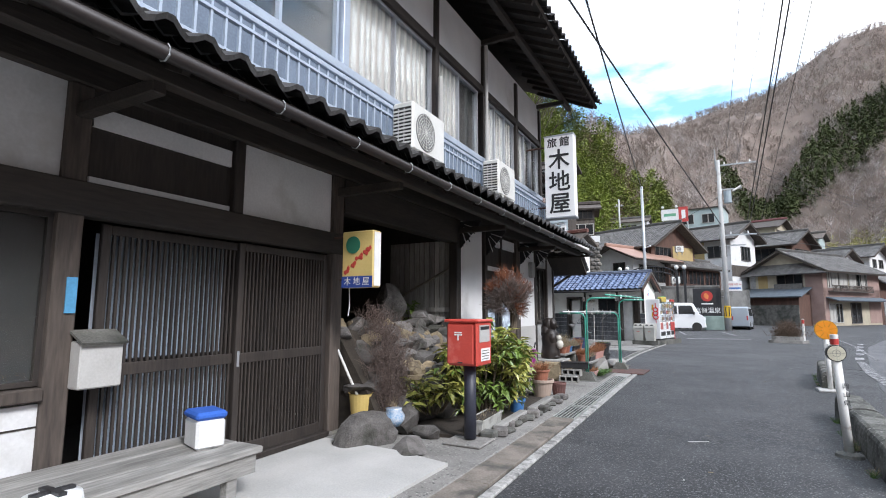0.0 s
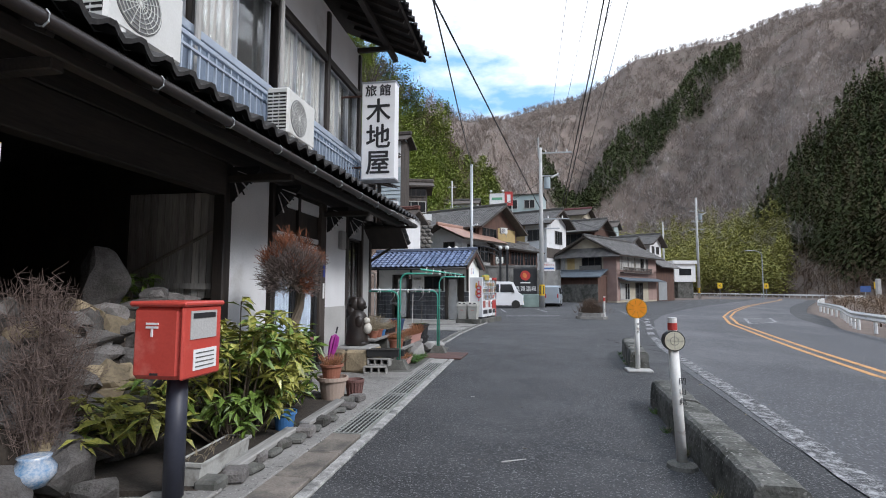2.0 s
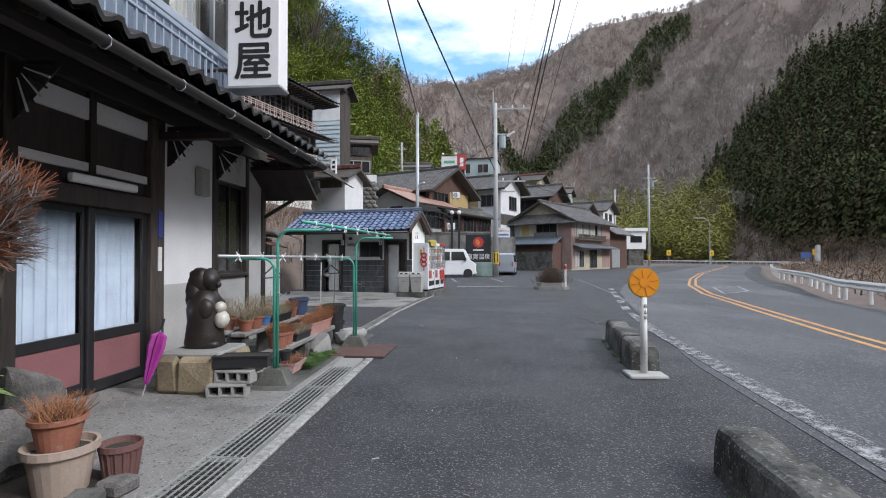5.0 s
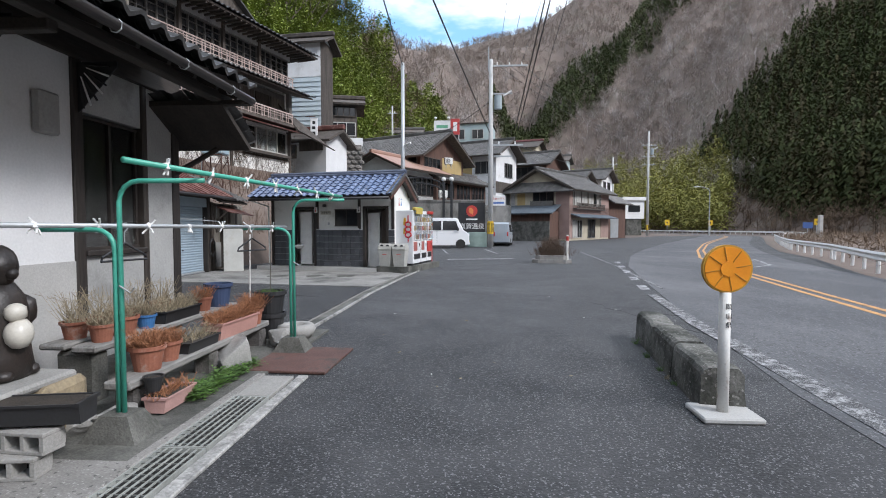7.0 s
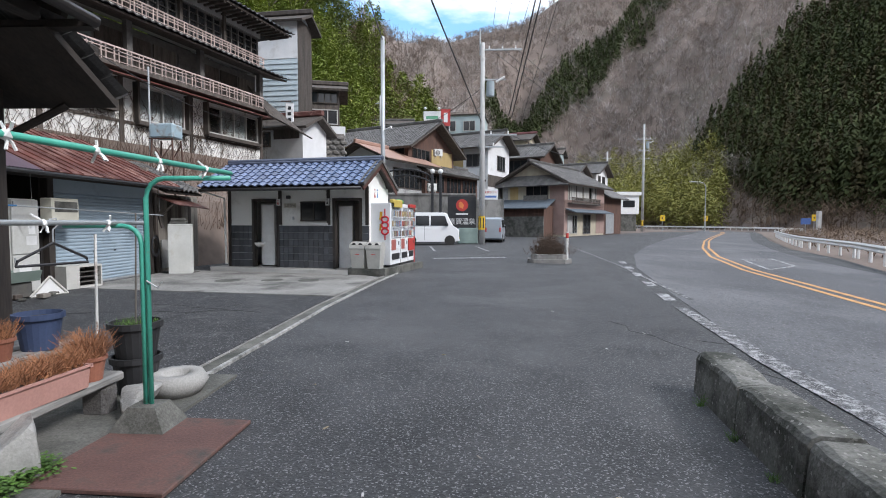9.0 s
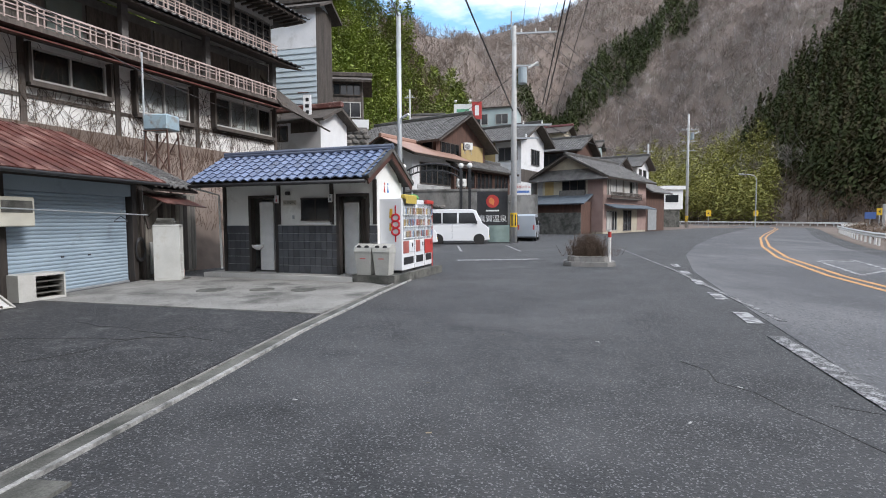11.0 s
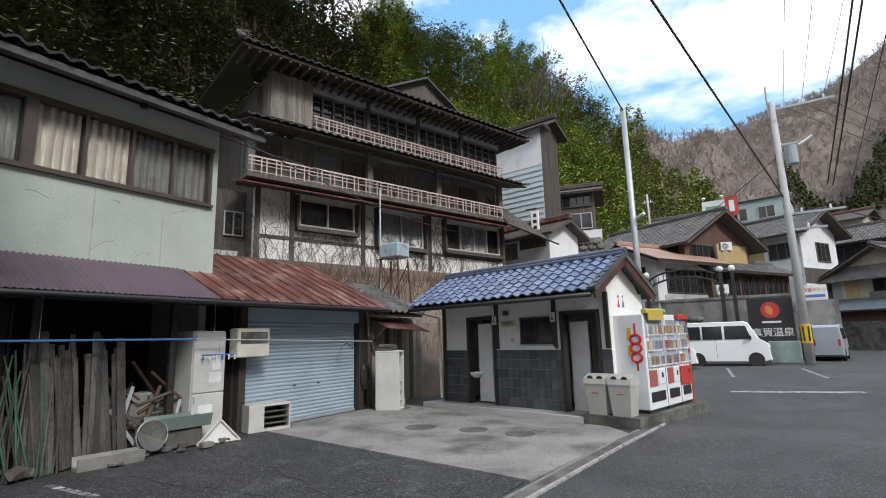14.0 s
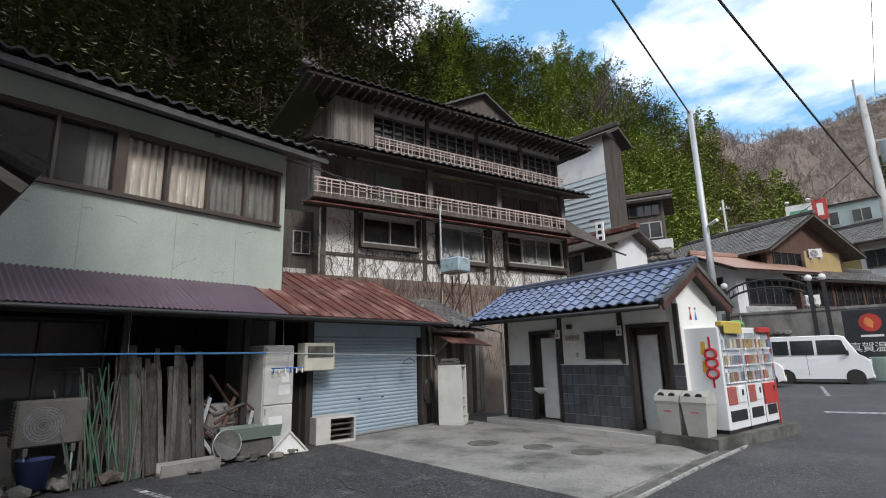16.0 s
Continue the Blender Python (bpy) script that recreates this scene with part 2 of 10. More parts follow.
# ---- mesh helpers ----
class Geo:
    """Collects vertices and faces of one mesh."""

    def __init__(self):
        self.v, self.f = [], []

    def face(self, *pts):
        k = len(self.v)
        self.v.extend(tuple(p) for p in pts)
        self.f.append(tuple(range(k, k + len(pts))))
        return self

    def box(self, x0, x1, y0, y1, z0, z1, b=0.0):
        if b <= 0:
            k = len(self.v)
            self.v += [(x, y, z) for z in (z0, z1) for y in (y0, y1) for x in (x0, x1)]
            self.f += [tuple(k + i for i in q) for q in ((0, 2, 3, 1), (4, 5, 7, 6), (0, 1, 5, 4), (2, 6, 7, 3), (0, 4, 6, 2), (1, 3, 7, 5))]
            return self
        b = min(b, abs(x1 - x0) * 0.45, abs(y1 - y0) * 0.45, abs(z1 - z0) * 0.45)
        c = ((x0 + x1) / 2, (y0 + y1) / 2, (z0 + z1) / 2)
        h = (abs(x1 - x0) / 2, abs(y1 - y0) / 2, abs(z1 - z0) / 2)
        k = len(self.v)
        idx = {}
        for sx in (-1, 1):
            for sy in (-1, 1):
                for sz in (-1, 1):
                    for a in range(3):
                        s = (sx, sy, sz)
                        p = [c[i] + s[i] * (h[i] - (0 if i == a else b)) for i in range(3)]
                        idx[(sx, sy, sz, a)] = len(self.v)
                        self.v.append(tuple(p))
        for a in range(3):
            u, w = (a + 1) % 3, (a + 2) % 3
            for s in (-1, 1):
                q = []
                for su, sw in ((-1, -1), (1, -1), (1, 1), (-1, 1)):
                    t = [0, 0, 0]
                    t[a], t[u], t[w] = s, su, sw
                    q.append(idx[(*t, a)])
                self.f.append(tuple(q if s > 0 else q[::-1]))
            for su in (-1, 1):
                for sw in (-1, 1):
                    t0, t1 = [0, 0, 0], [0, 0, 0]
                    t0[a], t0[u], t0[w] = -1, su, sw
                    t1[a], t1[u], t1[w] = 1, su, sw
                    q = [idx[(*t0, u)], idx[(*t1, u)], idx[(*t1, w)], idx[(*t0, w)]]
                    self.f.append(tuple(q if su * sw < 0 else q[::-1]))
        for sx in (-1, 1):
            for sy in (-1, 1):
                for sz in (-1, 1):
                    q = [idx[(sx, sy, sz, a)] for a in range(3)]
                    self.f.append(tuple(q if sx * sy * sz > 0 else q[::-1]))
        return self

    def rod(self, p, q, r0, r1=None, n=8, cap=True):
        r1 = r0 if r1 is None else r1
        p, q = Vector(p), Vector(q)
        d = (q - p).normalized()
        a = d.orthogonal().normalized()
        c = d.cross(a)
        k = len(self.v)
        for o, r in ((p, r0), (q, r1)):
            for i in range(n):
                t = 2 * math.pi * i / n
                self.v.append(tuple(o + a * (r * math.cos(t)) + c * (r * math.sin(t))))
        for i in range(n):
            j = (i + 1) % n
            self.f.append((k + i, k + j, k + n + j, k + n + i))
        if cap:
            self.f.append(tuple(k + i for i in range(n))[::-1])
            self.f.append(tuple(k + n + i for i in range(n)))
        return self

    def tube(self, pts, r, n=8):
        return self.hose(pts, r, n)

    def hose(self, pts, r, n=6):
        """One continuous tube along a line of points."""
        pts = [Vector(p) for p in pts]
        k = len(self.v)
        for i, p in enumerate(pts):
            d = (pts[min(i + 1, len(pts) - 1)] - pts[max(i - 1, 0)]).normalized()
            a = d.cross(Vector((0.31, 0.17, 0.93))).normalized()
            c = d.cross(a)
            for j in range(n):
                t = 2 * math.pi * j / n
                self.v.append(tuple(p + a * (r * math.cos(t)) + c * (r * math.sin(t))))
        for i in range(len(pts) - 1):
            for j in range(n):
                q = (j + 1) % n
                self.f.append((k + i * n + j, k + i * n + q, k + (i + 1) * n + q, k + (i + 1) * n + j))
        self.f.append(tuple(k + j for j in range(n))[::-1])
        self.f.append(tuple(k + (len(pts) - 1) * n + j for j in range(n)))
        return self

    def lathe(self, prof, n=20, c=(0, 0, 0)):
        """Turns (radius, height) pairs about the z axis."""
        k = len(self.v)
        for r, z in prof:
            for i in range(n):
                t = 2 * math.pi * i / n
                self.v.append((c[0] + r * math.cos(t), c[1] + r * math.sin(t), c[2] + z))
        for j in range(len(prof) - 1):
            for i in range(n):
                a, b = k + j * n + i, k + j * n + (i + 1) % n
                self.f.append((a, b, b + n, a + n))
        self.f.append(tuple(k + i for i in range(n))[::-1])
        self.f.append(tuple(k + (len(prof) - 1) * n + i for i in range(n)))
        return self

    def prism(self, poly, axis, a, b):
        """A polygon in the two other axes, drawn out along an axis from a to b."""
        def put(u, w, s):
            return {"x": (s, u, w), "y": (u, s, w), "z": (u, w, s)}[axis]
        k, n = len(self.v), len(poly)
        self.v += [put(u, w, a) for u, w in poly] + [put(u, w, b) for u, w in poly]
        self.f.append(tuple(range(k, k + n))[::-1])
        self.f.append(tuple(range(k + n, k + 2 * n)))
        for i in range(n):
            j = (i + 1) % n
            self.f.append((k + i, k + j, k + n + j, k + n + i))
        return self

    def blob(self, c, r, seed=0, rough=0.25, sub=2):
        """A rounded, uneven stone or clump."""
        bm = bmesh.new()
        bmesh.ops.create_icosphere(bm, subdivisions=sub, radius=1)
        k = len(self.v)
        o = Vector((seed * 3.7, seed * 1.3, seed * 2.1))
        for v in bm.verts:
            s = 1 + rough * noise.noise(v.co * 1.3 + o) + rough * 0.5 * noise.noise(v.co * 3.1 + o)
            self.v.append((c[0] + v.co.x * r[0] * s, c[1] + v.co.y * r[1] * s, c[2] + v.co.z * r[2] * s))
        self.f += [tuple(k + v.index for v in f.verts) for f in bm.faces]
        bm.free()
        return self

    def mesh(self, name, material, smooth=False):
        me = bpy.data.meshes.new(name)
        me.from_pydata(self.v, [], self.f)
        bm = bmesh.new()
        bm.from_mesh(me)
        if len(bm.faces) < 20000:
            bmesh.ops.recalc_face_normals(bm, faces=bm.faces)
        bm.to_mesh(me)
        bm.free()
        if material:
            me.materials.append(material)
        if smooth:
            for p in me.polygons:
                p.use_smooth = True
        return me


def part(name, geo, material, parent, label="", smooth=False, kind=""):
    ob = new(name, geo.mesh(name, material, smooth))
    ob.parent = parent
    return tagged(ob, label, kind=kind)


def thing(name, label, category, at=(0, 0, 0), turn=0.0, group="", kind=""):
    ob = new(name)
    ob.empty_display_size = 0.2
    ob.matrix_world = pose(*at, 0, 0, turn)
    return tagged(ob, label, category, group, kind)


def solo(name, geo, material, label, category, at=(0, 0, 0), turn=0.0, group="", kind="", smooth=False):
    """A thing that is one mesh."""
    ob = new(name, geo.mesh(name, material, smooth))
    ob.matrix_world = pose(*at, 0, 0, turn)
    return tagged(ob, label, category, group, kind)

# ---- terrain ----
HUB = (0.0, 10.0)
AZ = (-180, -120, -90, -60, -42, -28, -17, -10, -5, 0, 6, 12, 16, 21, 25, 30, 34, 38, 60, 90, 120, 180)
FOOT = (60, 32, 22, 26, 31, 40, 48, 60, 78, 106, 155, 186, 174, 154, 138, 121, 110, 102, 76, 55, 55, 60)
NEAR_R = (120, 74, 56, 58, 66, 74, 82, 96, 118, 165, 240, 240, 230, 215, 205, 200, 200, 200, 160, 140, 130, 120)
NEAR_H = (34, 40, 44, 46, 43, 38, 34, 30, 26, 21, 18, 20, 23, 30, 42, 54, 60, 70, 74, 60, 50, 30)
FAR_H = (100, 100, 100, 105, 115, 130, 150, 160, 176, 186, 197, 230, 234, 232, 238, 246, 254, 260, 260, 200, 150, 100)
FAR_R = 520.0


def hill(az, r):
    """Height of the land at a bearing in degrees (0 is along the street, positive to the right) and a distance from the hub."""
    a = (az + 180) % 360 - 180
    f, r1, h1, h2 = (np.interp(a, AZ, t) for t in (FOOT, NEAR_R, NEAR_H, FAR_H))
    u = noise.noise(Vector((a * 0.06, r * 0.012, 3.0))) + 0.5 * noise.noise(Vector((a * 0.17, r * 0.03, 7.0)))
    # spurs and gullies that run down towards the valley on a slant
    spur = 1 - abs(noise.noise(Vector(((a - r * 0.028) * 0.15, r * 0.0035, 11.0)))) * 2.6
    if r <= f:
        return 0.0
    if r <= r1:
        s = (r - f) / (r1 - f)
        return h1 * (s * 0.75 + 0.25 * s * s) * (1 + 0.12 * u * s)
    s = min((r - r1) / (FAR_R - r1), 1.0)
    rise = h1 + (h2 - h1) * s ** 1.05
    z = rise * (1 + 0.10 * u * min(1.0, 2.5 * (1 - s) + 0.25)) + 17 * spur * min(1.0, 4 * s) * min(1.0, 2.2 * (1 - s))
    if r > FAR_R:
        z -= (r - FAR_R) * 0.25
    return z


def polar(az, r):
    return HUB[0] + r * math.sin(radians(az)), HUB[1] + r * math.cos(radians(az))


def build_ground():
    g = Geo()
    radii = [0, 20, 24] + [24 + 3.5 * i for i in range(1, 30)] + [125 + 9 * i for i in range(1, 50)] + [620, 800, 1500, 3000]
    steps = 240
    for r in radii:
        for i in range(steps):
            az = -180 + 360 * i / steps
            x, y = polar(az, r)
            z = hill(az, r) - 0.02
            g.v.append((x, y, z))
    for j in range(len(radii) - 1):
        for i in range(steps):
            a, b = j * steps + i, j * steps + (i + 1) % steps
            g.f.append((a, b, b + steps, a + steps))
    me = bpy.data.meshes.new("ground")
    me.from_pydata(g.v, [], g.f)
    me.materials.append(EARTH)
    for p in me.polygons:
        p.use_smooth = True
    return tagged(new("ground", me), "earthy ground sheet rising into wooded mountain sides", "ground", kind="structure")


build_ground()


def sheet(name, pts, z, material, label, category="pavement", thick=0.05):
    """A flat slab with a given outline."""
    g = Geo()
    g.prism([(p[0], p[1]) for p in pts], "z", z - thick, z)
    return solo(name, g, material, label, category, kind="structure")


def ribbon(name, line, z, material, label, category, kind="structure", thick=0.004):
    """A band along a centre line of (x, y, half width)."""
    g = Geo()
    left, right = [], []
    for i, (x, y, w) in enumerate(line):
        a, b = line[max(i - 1, 0)], line[min(i + 1, len(line) - 1)]
        d = Vector((b[0] - a[0], b[1] - a[1], 0)).normalized()
        left.append((x - d.y * w, y + d.x * w))
        right.append((x + d.y * w, y - d.x * w))
    for i in range(len(line) - 1):
        q = [left[i], right[i], right[i + 1], left[i + 1]]
        g.prism(q, "z", z - thick, z)
    return solo(name, g, material, label, category, kind=kind)


def build_streets():
    sheet("pavement_1", [(-13, -12), (9, -12), (9.2, 12), (9.7, 20), (11.6, 26.5), (15.4, 34.6), (18, 42), (25, 56), (39, 82), (46, 96),
                         (30, 96), (22, 84), (14, 76), (-14, 60)], 0.0, ASPHALT, "dark worn asphalt of the village street", "street")
    mid = [(5.2, -12), (5.2, 2), (5.4, 10), (5.75, 14.5), (6.4, 18.2), (7.2, 22.2), (8.6, 28.8), (10.6, 35.2), (13.8, 43), (19.3, 54.8),
           (23, 62), (30, 75), (37.5, 89), (41.5, 98), (44, 110), (45, 128), (43, 150), (36, 180)]
    ribbon("road", [(x, y, 3.3) for x, y in mid], 0.006, ROADTOP, "grey asphalt main road bending away round the mountain", "road")
    for k, s in enumerate((-0.16, 0.16)):
        pts = []
        for i, (x, y) in enumerate(mid):
            a, b = mid[max(i - 1, 0)], mid[min(i + 1, len(mid) - 1)]
            d = Vector((b[0] - a[0], b[1] - a[1], 0)).normalized()
            pts.append((x + d.y * s, y - d.x * s, 0.062))
        ribbon("centre_line", pts, 0.012, YELLOWPAINT, "double yellow-orange centre line on the road", "road marking")
    ribbon("edge_line", [(1.95, 2, 0.13), (2.15, 9, 0.13), (2.5, 12, 0.13), (3.0, 18, 0.12), (3.5, 21.5, 0.1)], 0.012, GHOSTPAINT,
           "worn white edge line with broken paint", "road marking")
    ribbon("edge_line", [(4.1, 22.5, 0.05), (5.0, 30, 0.05), (5.9, 41, 0.05)], 0.012, GHOSTPAINT, "faded white line across the side street mouth", "road marking")
    for i in range(5):
        y = 22.3 + i * 2.2
        ribbon("dash", [(3.66 + 0.205 * (y - 22.4), y, 0.11), (3.84 + 0.205 * (y - 22.4), y + 0.9, 0.11)], 0.013, ROADPAINT,
               "short white dash of worn road paint", "road marking")
    # lozenge on the far lane and stop line of the car park
    for (a, b) in (((9.3, 28.9), (10.9, 33.6)), ((11.0, 30.4), (12.3, 34.0)), ((9.3, 28.9), (11.0, 30.4)), ((10.9, 33.6), (12.3, 34.0)),
                   ((10.7, 33.0), (12.1, 33.4))):
        ribbon("lane_mark", [(*a, 0.06), (*b, 0.06)], 0.013, ROADPAINT, "thin white lozenge painted on the far lane", "road marking")
    ribbon("stop_line", [(-1.6, 33.2, 0.18), (1.4, 34.0, 0.18)], 0.008, ROADPAINT, "pale worn stop line of the car park", "road marking")
    for x in (-4.6, -1.9, 0.9):
        ribbon("bay_line", [(x, 38.5, 0.06), (x - 0.6, 43.5, 0.06)], 0.008, ROADPAINT, "white parking bay line on asphalt", "road marking")
    # cracks in the street
    rnd = random.Random(5)
    for (x, y, dx, dy, n) in ((1.9, 20.2, 0.1, -0.32, 13), (-5.8, 17.2, 0.13, 0.36, 13),
                               (2.75, 19.0, 0.2, -0.12, 6), (-7.6, 20.2, 0.4, 0.05, 10), (-6.4, 21.5, 0.36, -0.12, 9)):
        pts = []
        for i in range(n):
            pts.append((x + rnd.uniform(-0.09, 0.09), y + rnd.uniform(-0.06, 0.06), rnd.uniform(0.0025, 0.0065)))
            x, y = x + dx, y + dy
        ribbon("crack", pts, 0.003 if x > -2.9 else 0.016, DARKROOM, "dark branching crack in the asphalt", "crack", thick=0.003)
    sheet("pavement_2", [(-9.0, 17.3), (-2.95, 17.3), (-2.9, 22.4), (-9.0, 23.3)], 0.012, YARDTOP, "blackened old asphalt of the yard", "yard")
    sheet("pavement_3", [(-9.0, 23.3), (-2.86, 22.45), (-2.55, 25.8), (-3.2, 26.5), (-9.0, 27.5)], 0.02, FORECOURT,
          "stained grey concrete forecourt of the toilets", "forecourt")
    sheet("pavement_4", [(-9, -4), (-2.4, -4), (-2.4, 13.2), (-9, 13.2)], 0.03, PATHCONC, "dull grey concrete strip before the inn", "pavement")
    sheet("pavement_5", [(-9, 13.2), (-2.4, 13.2), (-2.4, 17.25), (-9, 17.25)], 0.025, DARKCONC, "dark damp concrete at the corner of the inn", "pavement")
    sheet("pavement_6", [(-4.3, 2.0), (-2.7, 2.0), (-2.62, 6.7), (-3.3, 6.85), (-4.3, 6.9)], 0.06, PALECONC, "smooth pale concrete apron at the door", "apron")


build_streets()


LIDCONC = mat("brownish_lid_concrete", (0.235, 0.205, 0.175), (0.115, 0.1, 0.086), 4, 0.9, 0.4, 60, stain=(0.07, 0.066, 0.058), stain_scale=2.5, stain_at=0.58, spread=0.15)
EDGECONC = mat("speckled_edge_concrete", (0.46, 0.45, 0.43), (0.2, 0.197, 0.187), 14, 0.9, 0.4, 60, stain=(0.1, 0.1, 0.095), stain_scale=4, stain_at=0.6)


def build_gutter():
    """Lidded channel along the street: pale edge strips, concrete lids, and steel gratings."""
    e = solo("gutter_edge", Geo().box(-2.05, -1.95, -6, 15.05, 0, 0.03, 0.008), EDGECONC, "pale speckled concrete kerb strip of the gutter", "kerb", kind="structure")
    solo("gutter_edge", Geo().box(-2.46, -2.38, -6, 15.05, 0, 0.04, 0.008), PATHCONC, "grey concrete inner lip of the gutter", "kerb", kind="structure")
    lids = Geo().box(-0.15, 0.15, 0.008, 0.592, 0, 0.036, 0.006).mesh("lid", LIDCONC)
    base = thing("gutter_lids", "row of grey concrete gutter lids with damp joints", "gutter", (-2.225, -5, 0.0), kind="structure")
    for i in range(24):
        o = new("lid", lids)
        o.parent = base
        o.matrix_basis = pose(random.uniform(-0.004, 0.004), i * 0.6, random.uniform(-0.004, 0.004), 0, 0, random.uniform(-0.3, 0.3))
    pale_lid = Geo().box(-0.15, 0.15, 0.008, 0.592, 0, 0.036, 0.006).mesh("lid", CONCRETE)
    o = new("lid", pale_lid)
    o.parent = base
    o.matrix_basis = pose(0, 19.4, 0)
    steel = mat("galvanised_grating", (0.36, 0.37, 0.345), (0.23, 0.238, 0.222), 4, 0.55, 0.1, 60)
    dull = mat("dull_grating_bar", (0.17, 0.18, 0.17), (0.1, 0.106, 0.1), 5, 0.6, 0.1, 60)
    for (y0, n) in ((9.4, 5),):
        for i in range(n):
            y = y0 + i
            gr = thing("gutter_grating", "galvanised steel grating over the street gutter", "grating", (-2.225, y, 0.0), group="street gratings")
            fr = Geo()
            for x in (-0.15, 0.14):
                fr.box(x, x + 0.012, 0.005, 0.995, 0.0, 0.038)
            for y1 in (0.005, 0.983):
                fr.box(-0.138, 0.14, y1, y1 + 0.012, 0.0, 0.038)
            part("grating_frame", fr, steel, gr)
            for k in range(5):
                x = -0.1 + k * 0.05
                part("bearing_bar", Geo().box(x - 0.005, x + 0.005, 0.017, 0.983, 0.027, 0.036), steel, gr)
            cross = Geo()
            for k in range(13):
                cross.box(-0.137, 0.139, 0.06 + k * 0.072, 0.066 + k * 0.072, 0.028, 0.033)
            part("cross_bar", cross, dull, gr, kind="stuff")
            # flat strip just below the bars; its near-black paints the channel's shade
            part("channel", Geo().box(-0.14, 0.142, 0, 1, -0.01, 0.003), DARKROOM, gr, "near-black strip for the shaded channel")
    plate = mat("rusty_steel_plate", (0.15, 0.075, 0.06), (0.075, 0.04, 0.035), 3, 0.8, 0.4, 60, stain=(0.05, 0.045, 0.04), stain_scale=3)
    solo("steel_plate", Geo().box(-0.36, 0.5, -0.46, 0.55, 0, 0.03, 0.006), plate, "rust-brown checker steel plate over the gutter", "plate", (-2.3, 15.62, 0.005), -2)
    # second channel, along the yard
    pts = [(-2.80, 17.0), (-2.76, 19.0), (-2.74, 21.2), (-2.52, 24.8), (-2.32, 27.0)]
    for off, w, m, z, nm, lb in ((-0.1, 0.012, PATHCONC, 0.03, "gutter_edge", "pale concrete edge of the yard channel"),
                                 (0.1, 0.022, EDGECONC, 0.03, "gutter_edge", "pale concrete edge of the yard channel"),
                                 (0.0, 0.085, DARKCONC, 0.016, "channel_cover", "narrow galvanised channel cover along the yard")):
        ribbon(nm, [(x + off, y, w) for x, y in pts], z, m, lb, "gutter", thick=0.03)


build_gutter()


KERBTOP = mat("mossy_kerb_concrete", (0.2, 0.195, 0.18), (0.075, 0.075, 0.062), 5.0, 0.95, 0.8, 45, stain=(0.034, 0.036, 0.028), stain_scale=2.4, stain_at=0.55, spread=0.15, speck=((0.28, 0.27, 0.25), 60, 0.93))


def build_kerb(y0, y1, x0, slope, n, h):
    k = thing("kerb_barrier", "weathered mossy concrete kerb barrier beside the street", "kerb", (x0, y0, 0), -math.degrees(math.atan(slope)), group="street kerbs")
    ln = (y1 - y0) / n
    rnd = random.Random(int(y0))
    for i in range(n):
        g = Geo()
        prof = [(0.0, 0.0), (0.36, 0.0), (0.345, h * 0.5), (0.335, h - 0.06), (0.32, h - 0.025), (0.285, h), (0.18, h + 0.004), (0.07, h), (0.035, h - 0.02), (0.018, h - 0.055), (0.008, h * 0.5)]
        steps, m = 14, len(prof)
        lift = rnd.uniform(-0.012, 0.012)
        for j in range(steps + 1):
            y = i * ln + 0.012 + (ln - 0.024) * j / steps
            end = 0.02 if j in (0, steps) else 0.0
            for (x, z) in prof:
                c = Vector((x * 9, (y + y0) * 9, z * 9))
                d = 0.012 * noise.noise(c) - max(0.0, noise.noise(c * 0.45) - 0.25) * 0.06 * (z > h * 0.7)
                g.v.append((0.18 + (x - 0.18) * (1 - end) + (d if z > 0 else 0), y, z + (lift + d * 0.8 - end * 0.4 if z > 0.1 else 0)))
        for j in range(steps):
            for q in range(m):
                p, r = j * m + q, j * m + (q + 1) % m
                g.f.append((p, r, r + m, p + m))
        g.f += [tuple(range(m))[::-1], tuple(range(steps * m, (steps + 1) * m))]
        part("kerb_block", g, KERBTOP, k)
    return k


build_kerb(7.85, 11.5, 0.93, 0.063, 3, 0.32)
build_kerb(14.4, 17.1, 1.46, 0.12, 3, 0.36)


def text_mesh(name, body, size, material, parent, m, extrude=0.002, label="", align="CENTER", bold=0.0):
    """Lettering turned into a mesh; m places it, lying in its own xy plane."""
    cu = bpy.data.curves.new(name, "FONT")
    cu.body, cu.size, cu.extrude = body, size, extrude
    cu.align_x, cu.align_y = align, "CENTER"
    tmp = bpy.data.objects.new(name, cu)
    scene.collection.objects.link(tmp)
    me = bpy.data.meshes.new_from_object(tmp.evaluated_get(bpy.context.evaluated_depsgraph_get()))
    bpy.data.objects.remove(tmp)
    bpy.data.curves.remove(cu)
    if bold:
        v = [tuple(q.co) for q in me.vertices]
        f = [tuple(p.vertices) for p in me.polygons]
        steps = ((-bold, 0), (bold, 0), (0, -bold), (0, bold), (0, 0))
        me = bpy.data.meshes.new(name)
        me.from_pydata([(x + dx, y + dy, z + 0.0004 * k) for k, (dx, dy) in enumerate(steps) for x, y, z in v], [],
                       [tuple(i + k * len(v) for i in q) for k in range(len(steps)) for q in f])
    me.materials.clear()
    me.materials.append(material)
    ob = new(name, me)
    ob.parent = parent
    ob.matrix_basis = m
    return tagged(ob, label)


